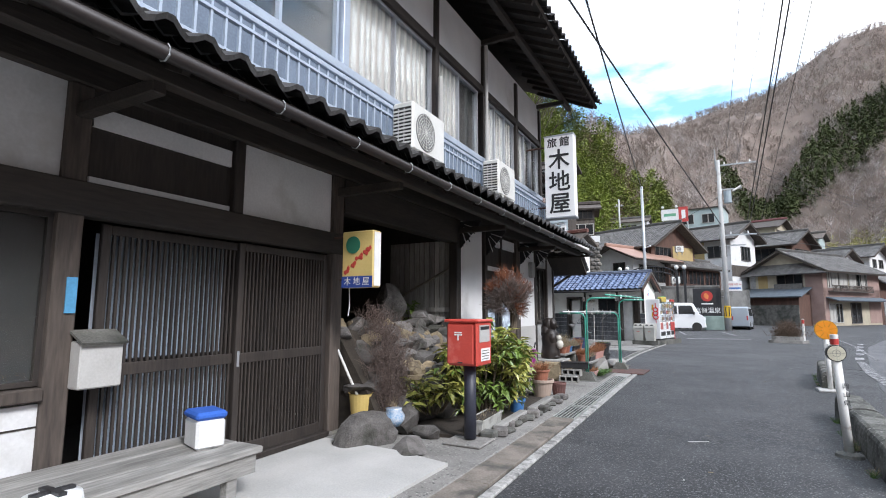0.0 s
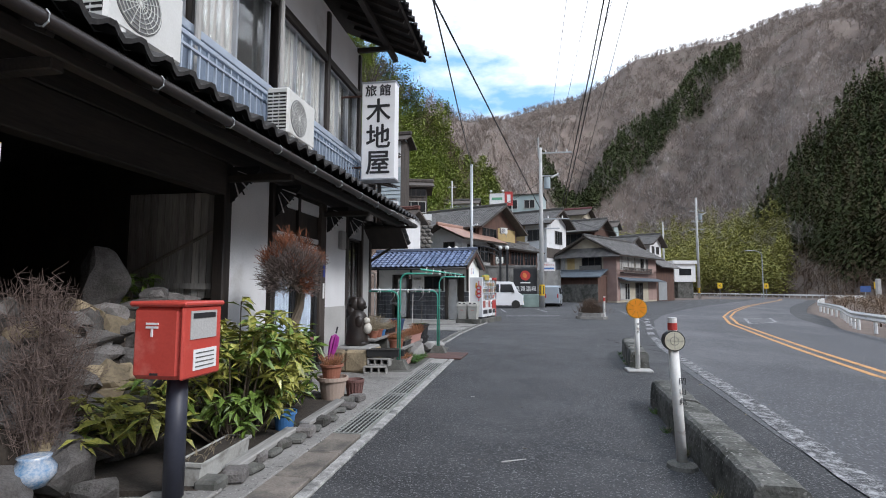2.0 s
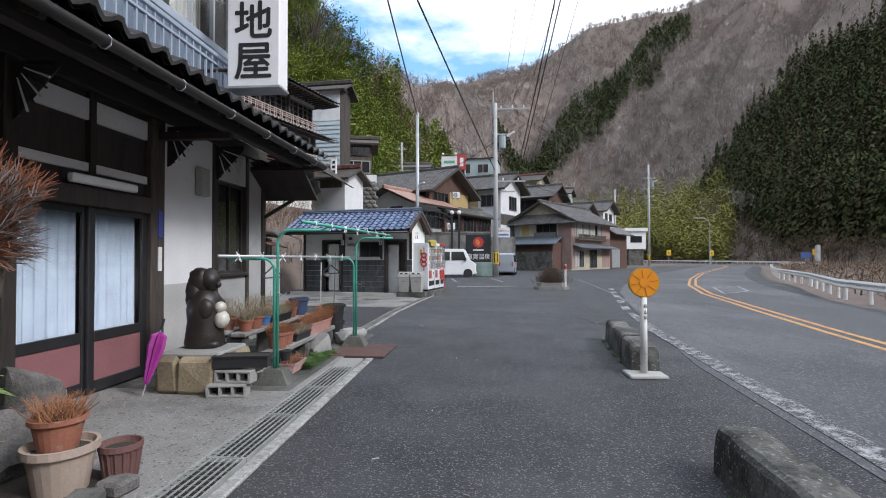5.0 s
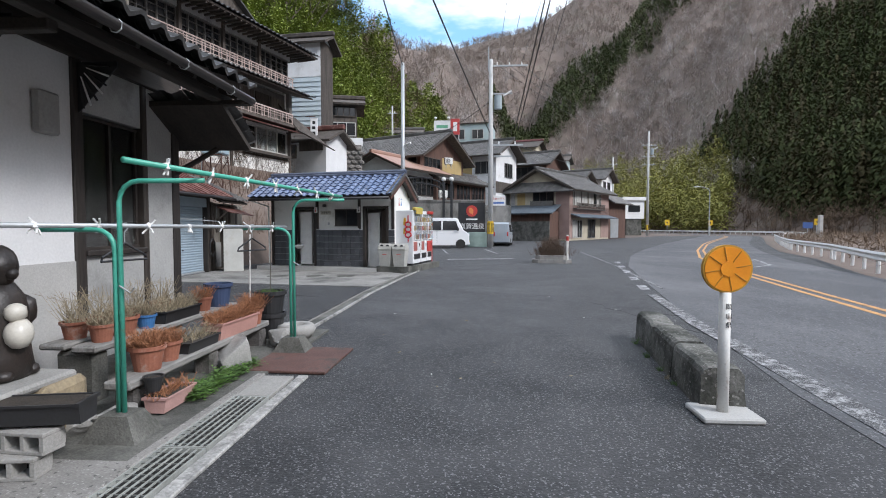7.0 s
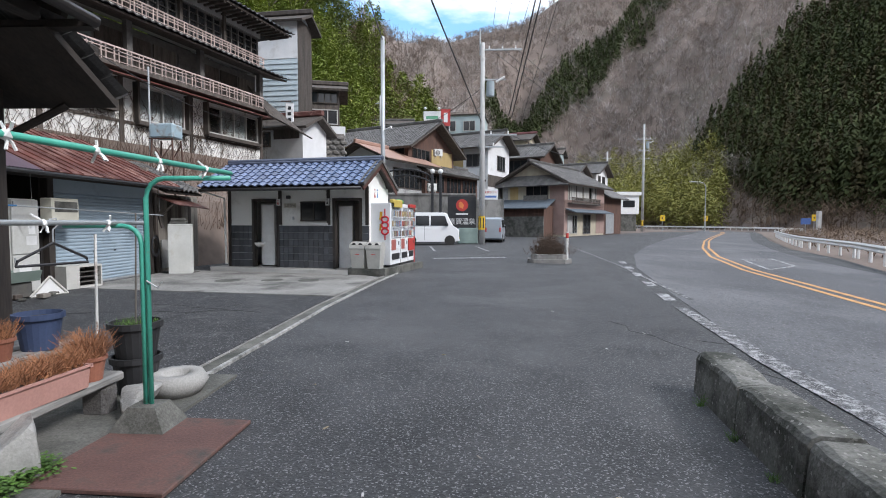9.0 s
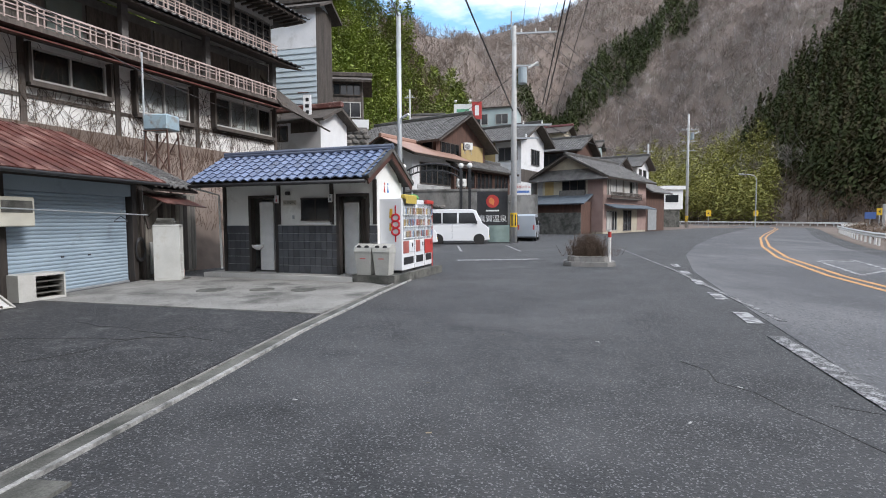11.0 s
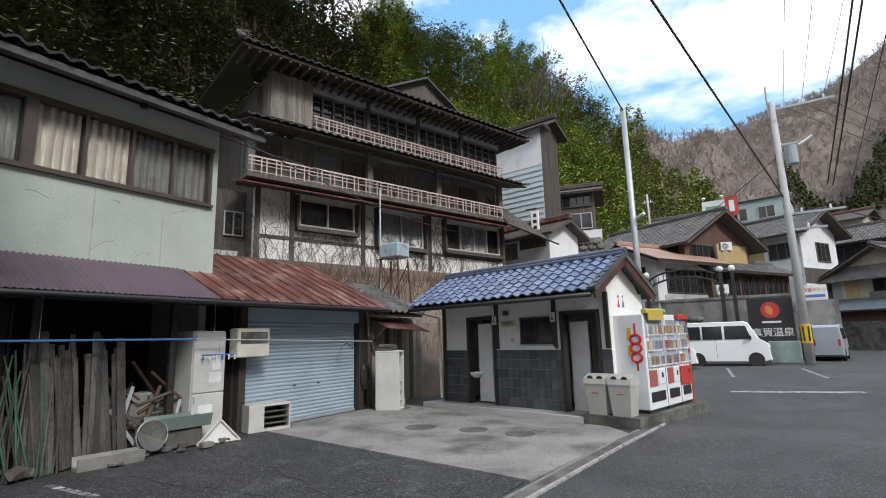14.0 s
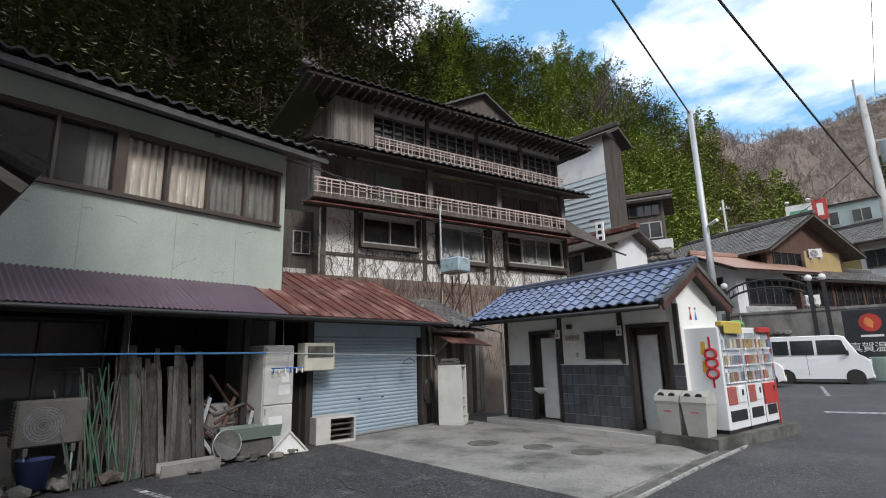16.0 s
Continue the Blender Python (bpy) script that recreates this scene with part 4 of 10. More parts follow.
    part("over_window_wall", Geo().box(-0.12, 0.0, 15.36, 16.3, 2.68, 3.2), GREYPLASTER, INN)
    window(INN, "x", 15.38, 16.28, 1.22, 2.66, -0.1, DARKWOOD, 2, glass=GLASS)
    part("window_sill", Geo().box(-0.06, 0.06, 15.34, 16.32, 1.16, 1.22, 0.01), DARKWOOD, INN)
    part("meter_box", Geo().box(0.0, 0.11, 14.75, 14.98, 2.35, 2.75, 0.02), GREYPLASTER, INN, "grey electricity meter box")
    # fan brackets under the eave
    for y in (10.66, 11.93, 14.12, 15.29):
        br = part("fan_bracket", Geo().prism([(0.0, 3.16), (0.0, 2.64), (0.05, 2.66), (0.46, 3.1), (0.46, 3.16)], "y", y, y + 0.012), BLACK, INN, "pierced black fan-shaped bracket")
        for i in range(7):
            a = radians(4 + 12.5 * i)
            p0, p1 = Vector((0.03, y - 0.004, 3.14)), Vector((0.03 + 0.4 * math.cos(a) * 0.9, y - 0.004, 3.14 - 0.46 * math.sin(a)))
            part("fan_rib", Geo().rod(p0.lerp(p1, 0.3), p1, 0.006, 0.012, 5), PLASTER if i % 2 else BLACK, br)
    # lower eave: rafters, deck, tiles, gutter
    y0, y1 = -3.2, 16.5
    part("eave_deck", slab_between((1.28, y0, 3.12), (1.28, y1, 3.12), (-0.1, y1, 3.72), (-0.1, y0, 3.72), 0.05), BEAMWOOD, INN)
    for i in range(46):
        y = y0 + 0.2 + i * 0.45
        if y < y1 - 0.1:
            part("rafter", slab_between((1.2, y, 3.1), (1.2, y + 0.06, 3.1), (-0.1, y + 0.06, 3.665), (-0.1, y, 3.665), 0.075), BEAMWOOD, INN)
    part("eave_purlin", Geo().box(0.86, 0.98, y0, y1 - 0.1, 3.02, 3.14, 0.01), BEAMWOOD, INN)
    for y in (-0.45, 4.15, 7.15, 10.6, 13.9, 16.95):
        part("eave_arm", Geo().box(0.0, 0.95, y, y + 0.1, 2.94, 3.04, 0.01), BEAMWOOD, INN)
    tile_field(INN, ROOFTILE, (1.36, y0, 3.15), (0, y1 - y0, 0), (-1.4, 0, 0.62), 74, 6, 0.075, label="glossy dark grey pantiles of the lower eave")
    gut = part("rain_gutter", Geo().rod((1.33, y0, 3.02), (1.33, y1, 3.04), 0.048, 0.048, 10), mat("brown_gutter", (0.036, 0.028, 0.026), (0.02, 0.016, 0.015), 3, 0.45), INN, "brown half-round rain gutter", smooth=True)
    y = 0.3
    while y < y1:
        pts = [(1.33 + 0.055 * math.cos(t), y, 3.03 + 0.055 * math.sin(t)) for t in [radians(d) for d in (60, 20, -30, -80, -130, -175)]]
        part("gutter_hook", Geo().tube(pts, 0.006, 5), GALV, gut, "pale metal gutter hook")
        y += 0.92
    part("lower_roof_edge", Geo().box(-0.1, 1.3, y1 - 0.02, y1 + 0.08, 3.0, 3.06), BEAMWOOD, INN)
    # upper storey
    xs = -0.05
    part("upper_wall", Geo().box(xs - 0.12, xs, -3, 16.12, 6.36, 7.42), PLASTER, INN, "white plaster band under the roof")
    part("sill_wall", Geo().box(xs - 0.12, xs, -3, 16.12, 3.4, 4.66), SILLBLUE, INN, "dull blue-grey panel wall")
    part("upper_end_wall", Geo().box(-7.0, xs, 16.0, 16.12, 3.4, 7.5), PLASTER, INN)
    part("head_beam", Geo().box(xs - 0.12, xs + 0.05, -3, 16.12, 6.2, 6.36, 0.01), BEAMWOOD, INN)
    part("sill_beam", Geo().box(xs - 0.12, xs + 0.07, -3, 16.12, 4.62, 4.74, 0.01), BLUEALU, INN, "pale blue metal sill band")
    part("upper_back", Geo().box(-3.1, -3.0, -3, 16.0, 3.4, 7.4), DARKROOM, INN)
    for y in (-2, 0.6, 3.1, 5.0, 7.2, 9.75, 11.9, 14.0, 16.0):
        part("post", Geo().box(xs - 0.1, xs + 0.06, y, y + 0.13, 4.74, 7.3, 0.008), DARKWOOD if y > 8 else BLUEALU, INN)
    part("downpipe", Geo().rod((0.12, 11.8, 3.6), (0.12, 11.8, 7.2), 0.04, 0.04, 8), PALECONC, INN, "pale grey downpipe")
    part("downpipe", Geo().rod((0.12, 9.72, 3.6), (0.12, 9.72, 5.6), 0.04, 0.04, 8), PALECONC, INN, "pale grey downpipe")
    for k, (a, b, fm) in enumerate(((-1.85, 0.58, BLUEALU), (0.75, 3.08, BLUEALU), (3.25, 4.98, BLUEALU), (5.15, 7.18, BLUEALU), (7.35, 9.73, ALU), (9.9, 11.75, ALU), (12.05, 13.98, ALU), (14.15, 15.98, ALU))):
        w = window(INN, "x", a, b, 4.75, 6.19, xs - 0.1, fm, 2 if k < 6 else 3, 0.09, bar=0.045)
        if k >= 4:
            curtain(INN, "x", a + 0.05, a + (b - a) * (0.5 if k % 2 else 0.95), 4.8, 6.15, xs - 0.085, CURTAIN, 0.16, 0.02, 20 + k)
    # balcony rail on the lower roof
    rail = part("balcony_rail", Geo().box(0.29, 0.35, -3, 15.3, 4.29, 4.35, 0.006).box(0.29, 0.34, -3, 15.3, 3.84, 3.89, 0.006).box(0.29, 0.34, -3, 15.3, 4.18, 4.21), BLUEALU, INN, "pale blue aluminium balcony rail")
    bal = Geo().box(0.30, 0.33, -0.012, 0.012, 3.7, 4.3).mesh("baluster", BLUEALU)
    y = -2.9
    while y < 15.25:
        o = new("baluster", bal)
        o.parent = rail
        o.matrix_basis = pose(0, y, 0)
        y += 0.155
    # upper roof
    part("roof_deck", slab_between((1.5, -4.2, 7.42), (1.5, 16.85, 7.42), (-3.4, 16.85, 9.7), (-3.4, -4.2, 9.7), 0.07), BEAMWOOD, INN)
    part("roof_deck", slab_between((-8.3, -4.2, 7.42), (-8.3, 16.85, 7.42), (-3.4, 16.85, 9.7), (-3.4, -4.2, 9.7), 0.07), BEAMWOOD, INN)
    part("gable_wall", Geo().prism([(-7.0, 7.4), (-0.1, 7.4), (-3.4, 9.5)], "y", 16.0, 16.1), PLASTER, INN)
    for i in range(45):
        y = -4.1 + i * 0.47
        if y < 16.7:
            part("rafter", slab_between((1.45, y, 7.37), (1.45, y + 0.06, 7.37), (-0.2, y + 0.06, 8.13), (-0.2, y, 8.13), 0.09), BEAMWOOD, INN)
    part("eave_purlin", Geo().box(0.62, 0.75, -4.1, 16.8, 7.42, 7.55, 0.01), BEAMWOOD, INN)
    for y in (3.1, 7.2, 11.9, 15.9):
        part("eave_arm", Geo().box(-0.05, 0.75, y, y + 0.1, 7.32, 7.43, 0.01), BEAMWOOD, INN)
    tile_field(INN, ROOFTILE, (1.58, -4.3, 7.44), (0, 21.2, 0), (-2.0, 0, 0.93), 76, 7, 0.08, label="dark pantiles of the upper roof")
    part("ridge", Geo().box(-3.55, -3.25, -4.3, 16.9, 9.66, 9.95, 0.05), ROOFTILE, INN)
    # low side roof at the street corner
    part("side_roof", slab_between((0.95, 17.28, 2.6), (-3.5, 17.28, 2.6), (-3.5, 16.5, 3.05), (0.95, 16.5, 3.05), 0.06), BEAMWOOD, INN)
    tile_field(INN, ROOFTILE, (1.0, 17.3, 2.63), (-4.5, 0, 0), (0, -0.85, 0.49), 16, 4, 0.07, label="dark pantiles over the side door")
    part("side_strut", Geo().rod((0.0, 17.0, 2.2), (0.5, 17.2, 2.56), 0.035, 0.035, 6), BEAMWOOD, INN)


build_inn()


def build_sign(name, label, at, w, d, h, lines, turn=0):
    s = thing(name, label, "sign", at, turn)
    face = part("lamp_box", Geo().box(-w / 2, w / 2, -d / 2, d / 2, 0, h, 0.015), mat("sign_acrylic", (0.9, 0.9, 0.9), (0.84, 0.84, 0.84), 2, 0.35, 0, 40), s, "white acrylic lamp box")
    for z in (-0.02, h - 0.02):
        part("sign_frame", Geo().box(-w / 2 - 0.012, w / 2 + 0.012, -d / 2 - 0.012, d / 2 + 0.012, z, z + 0.04, 0.006), ALU, s)
    for (ch, x, z, size) in lines:
        text_mesh("lettering", ch, size, BLACK, s, pose(x, -d / 2 - 0.003, z, 90, 0, 0), 0.003, "black brush lettering", bold=size * 0.016)
    return s


inn_sign = build_sign("inn_sign", "tall white lamp sign with black lettering under the eave", (-3.545, 14.78, 3.83), 0.75, 0.3, 2.13,
                      (("旅", -0.17, 1.93, 0.27), ("館", 0.15, 1.93, 0.27), ("木", 0, 1.46, 0.56), ("地", 0, 0.89, 0.56), ("屋", 0, 0.33, 0.56)))
for z in (0.3, 1.9):
    part("bracket", Geo().rod((-0.9, 0, z), (-0.37, 0, z), 0.025), RUST, inn_sign)


def build_ac(at, turn=90):
    """Outdoor unit: body, fan grille with rings, side louvre, feet."""
    a = thing("air_conditioner", "white outdoor air conditioner unit on a bracket", "air conditioner", at, turn, group="air conditioners")
    white = mat("aged_white_enamel", (0.7, 0.7, 0.67), (0.6, 0.6, 0.57), 3, 0.45, 0.05, 50, stain=(0.5, 0.47, 0.4), stain_scale=2.5, stain_at=0.66)
    part("housing", Geo().box(-0.4, 0.4, -0.15, 0.15, 0.1, 0.7, 0.025), white, a)
    gr = part("fan_grille", Geo().rod((-0.1, -0.156, 0.38), (-0.1, -0.148, 0.38), 0.235, 0.235, 32), mat("grille_shadow", (0.2, 0.2, 0.2), (0.12, 0.12, 0.12), 8, 0.6), a, "round dark fan grille")
    for i in range(6):
        r = 0.04 + 0.036 * i
        part("grille_ring", Geo().tube([(-0.1 + r * math.cos(t), -0.16, 0.38 + r * math.sin(t)) for t in [2 * math.pi * k / 24 for k in range(25)]], 0.004, 4), white, gr)
    for i in range(8):
        t = math.pi * i / 8
        part("grille_spoke", Geo().rod((-0.1 - 0.23 * math.cos(t), -0.162, 0.38 - 0.23 * math.sin(t)), (-0.1 + 0.23 * math.cos(t), -0.162, 0.38 + 0.23 * math.sin(t)), 0.003, n=4), white, gr)
    for j in range(10):
        part("louvre", Geo().box(-0.408, -0.395, -0.12, 0.12, 0.18 + j * 0.044, 0.2 + j * 0.044), white, a)
    for j in range(2):
        part("louvre_gap", Geo().box(-0.404, -0.398, -0.03 + j * 0.08, -0.02 + j * 0.08, 0.15, 0.62), white, a)
    part("louvre_shadow", Geo().box(-0.402, -0.397, -0.125, 0.125, 0.16, 0.63), DARKROOM, a)
    for x in (-0.28, 0.24):
        part("foot", Geo().box(x, x + 0.05, -0.17, 0.17, 0.0, 0.1, 0.005), white, a)
        part("bracket_leg", Geo().rod((x + 0.025, -0.13, -0.32), (x + 0.025, -0.13, 0.0), 0.014, n=6), GALV, a)
        part("bracket_leg", Geo().rod((x + 0.025, 0.13, -0.2), (x + 0.025, 0.13, 0.0), 0.014, n=6), GALV, a)
    return a


for at in ((-3.83, 8.16, 3.5), (-3.86, 11.28, 3.55)):
    unit = build_ac(at)
    unit.matrix_world = unit.matrix_world @ Matrix.Scale(1.12, 4)

# ---- public toilet, vending machines, bins ----
SLATE = mat("slate_blue_wall_tile", (0.085, 0.09, 0.10), (0.05, 0.053, 0.06), 3, 0.35, 0.1, 50, spread=0.3)
WCWALL = mat("off_white_render", (0.78, 0.78, 0.75), (0.67, 0.67, 0.64), 1.5, 0.85, 0.1, 50, stain=(0.45, 0.44, 0.4), stain_scale=1.3, stain_at=0.68)
WC_AT, WC_TURN = (-7.5, 27.76, 0.0), -11.8


def build_toilet():
    w = thing("public_toilet", "small white public toilet with blue tiled roof and slate dado", "public toilet", WC_AT, WC_TURN)
    part("platform", Geo().box(-0.35, 4.95, -0.42, 1.6, 0, 0.13, 0.01), CONCRETE, w, "concrete platform")
    edge = part("step_edge", Geo().box(-0.35, 4.2, -0.47, -0.42, 0, 0.136, 0.005), PALECONC, w)
    for i in range(30):
        part("step_tile", Geo().box(-0.34 + i * 0.15, -0.205 + i * 0.15, -0.476, -0.47, 0.02, 0.128), PALECONC, edge)
    z0, z1 = 0.13, 2.5
    for (a, b) in ((0.0, 0.83), (1.69, 3.5), (4.36, 4.6)):
        wl_ = part("front_wall", Geo().box(a, b, 0.0, 0.12, z0, 2.12), WCWALL, w, "white rendered wall")
        n = max(1, round((b - a) / 0.165))
        s = (b - a) / n
        for i in range(n):
            for j in range(6):
                part("dado_tile", Geo().box(a + i * s + 0.004, a + (i + 1) * s - 0.004, -0.014, 0.0, z0 + j * 0.208 + 0.004, z0 + (j + 1) * 0.208 - 0.004), SLATE, wl_)
        part("dado_cap", Geo().box(a, b, -0.02, 0.0, 1.38, 1.40), WHITEPAINT, wl_)
    part("front_wall", Geo().box(0.0, 4.6, 0.0, 0.12, 2.12, z1), WCWALL, w)
    part("side_wall", Geo().box(4.48, 4.6, 0.12, 1.4, z0, z1), WCWALL, w)
    part("side_wall", Geo().box(0.0, 0.12, 0.12, 1.4, z0, z1), WCWALL, w)
    part("gable", Geo().prism([(0.0, 2.5), (1.4, 2.5), (0.95, 3.0), (0.45, 3.12), (-0.05, 2.9)], "x", 4.5, 4.58), WCWALL, w)
    part("back_wall", Geo().box(0.0, 4.6, 1.4, 1.5, z0, z1), WCWALL, w)
    part("inner_partition", Geo().box(1.62, 1.68, 0.3, 1.4, z0, 2.4), WCWALL, w)
    part("inner_partition", Geo().box(2.3, 2.4, 0.12, 1.4, z0, 2.4), WCWALL, w)
    part("cubicle_door", Geo().box(0.98, 1.38, 0.2, 0.24, z0 + 0.04, 2.0), WHITEPAINT, w, "white cubicle door")
    part("cubicle_side", Geo().box(1.38, 1.42, 0.2, 1.2, z0 + 0.04, 2.0), WHITEPAINT, w)
    part("cubicle_door", Geo().box(3.52, 3.95, 0.28, 0.32, z0, 1.95), WHITEPAINT, w, "white cubicle door")
    part("wooden_screen", Geo().box(4.0, 4.36, 0.3, 0.34, z0, 2.05), BROWNWOOD, w, "brown wooden screen")
    for (a, b) in ((0.83, 1.69), (3.5, 4.36)):
        fr = Geo()
        fr.box(a - 0.03, a + 0.05, -0.03, 0.13, z0, 2.16).box(b - 0.05, b + 0.03, -0.03, 0.13, z0, 2.16).box(a - 0.03, b + 0.03, -0.03, 0.13, 2.1, 2.17)
        part("doorway_frame", fr, DARKWOOD, w, "dark door frame")
    for x in (0.0, 1.74, 3.32, 4.52):
        part("timber_post", Geo().box(x - 0.02, x + 0.07, -0.05, 0.0, 1.4 if x > 0 else z0, 2.5), DARKWOOD, w)
    part("wash_basin", Geo().lathe([(0.06, 0), (0.15, 0.07), (0.17, 0.14), (0.13, 0.14), (0.05, 0.06)], 16, (0.98, 0.1, 0.72)), WHITEPAINT, w, "white wash basin", True)
    window(w, "y", 2.45, 3.3, 1.5, 2.08, 0.0, DARKWOOD, 2, 0.05, face=-1, glass=DARKGLASS)
    part("window_board", Geo().box(2.3, 3.34, -0.05, -0.004, 1.40, 1.45), WHITEPAINT, w)
    pl = part("name_board", Geo().box(1.9, 2.28, -0.03, -0.004, 1.9, 2.03), mat("pale_board", (0.55, 0.52, 0.45)), w, "pale name board")
    for i, ch in enumerate("公衆便所"):
        text_mesh("lettering", ch, 0.085, BLACK, pl, pose(1.955 + i * 0.09, -0.032, 1.965, 90, 0, 0), 0.001)
    part("intercom", Geo().box(2.16, 2.22, -0.02, -0.002, 1.55, 1.64, 0.004), GALV, w)
    part("wall_lamp", Geo().box(2.0, 2.12, -0.1, 0.0, 2.16, 2.26, 0.02), BLACK, w, "black wall lamp")
    for x, m in ((1.74, REDPAINT), (3.34, BLACK)):
        s = part("pictogram_sign", Geo().box(x - 0.06, x + 0.06, -0.09, -0.06, 1.96, 2.16, 0.004), WHITEPAINT, w, "small white pictogram sign")
        part("pictogram", Geo().rod((x, -0.094, 2.12), (x, -0.09, 2.12), 0.016, n=10).prism([(x - 0.028, 2.0), (x + 0.028, 2.0), (x, 2.1)], "y", -0.094, -0.09), m, s)
    for v, m in ((0.42, REDPAINT), (0.62, mat("sign_blue", (0.05, 0.2, 0.5)))):
        part("pictogram", Geo().rod((4.602, v, 2.42), (4.606, v, 2.42), 0.03, n=10).prism([(v - 0.05, 2.2), (v + 0.05, 2.2), (v, 2.38)], "x", 4.602, 4.606), m, w)
    # roof
    ez, rz, yf, yr, yb, xa, xb = 2.46, 3.22, -0.92, 0.42, 1.76, -0.24, 4.78
    part("roof_deck", slab_between((xa, yf, ez), (xb, yf, ez), (xb, yr, rz), (xa, yr, rz), 0.06), DARKWOOD, w)
    part("roof_deck", slab_between((xa, yb, ez), (xb, yb, ez), (xb, yr, rz), (xa, yr, rz), 0.06), DARKWOOD, w)
    tile_field(w, BLUETILE, (xa - 0.05, yf - 0.06, ez + 0.0), (xb - xa + 0.1, 0, 0), (0, yr - yf + 0.04, rz - ez + 0.02), 20, 7, 0.055, True, "roof_tile")
    tile_field(w, BLUETILE, (xb + 0.05, yb + 0.06, ez), (xa - xb - 0.1, 0, 0), (0, yr - yb - 0.04, rz - ez + 0.02), 20, 7, 0.055, label="blue glazed tiles of the rear slope")
    part("ridge", Geo().box(xa - 0.05, xb + 0.06, yr - 0.1, yr + 0.1, rz + 0.02, rz + 0.1, 0.02).rod((xa - 0.06, yr, rz + 0.12), (xb + 0.08, yr, rz + 0.12), 0.07, 0.07, 12), mat("ridge_tile", (0.10, 0.12, 0.17), (0.05, 0.06, 0.09), 3, 0.4, 0.1), w, "dark blue ridge tiles")
    for (a, b) in ((yf, yr), (yb, yr)):
        part("barge_board", slab_between((xb, a, ez - 0.02), (xb + 0.04, a, ez - 0.02), (xb + 0.04, b, rz - 0.02), (xb, b, rz - 0.02), 0.13), mat("red_brown_board", (0.10, 0.045, 0.035), (0.06, 0.028, 0.022), 4, 0.6), w, "red-brown barge board")
        part("verge_tiles", slab_between((xb - 0.1, a * 1.03, ez + 0.07), (xb + 0.07, a * 1.03, ez + 0.07), (xb + 0.07, b, rz + 0.09), (xb - 0.1, b, rz + 0.09), 0.09), GREYTILE, w)
    part("fascia_gutter", Geo().rod((xa, yf - 0.07, ez - 0.07), (xb, yf - 0.07, ez - 0.07), 0.045, 0.045, 8), BLACK, w, "black eaves gutter", True)
    part("downpipe", Geo().tube([(xa, yf - 0.05, ez - 0.08), (-0.1, -0.1, 2.2), (-0.1, -0.06, 0.2)], 0.03, 8), WCWALL, w)


build_toilet()


def wc_place(u, v, z):
    m = pose(*WC_AT, 0, 0, WC_TURN) @ Vector((u, v, z))
    return tuple(m)


VENDWHITE = mat("vending_white_enamel", (0.76, 0.77, 0.78), (0.7, 0.71, 0.72), 2, 0.3, 0.02, 40)
LAMPBLUE = mat("display_blue", (0.12, 0.25, 0.5), (0.08, 0.16, 0.36), 8, 0.4)


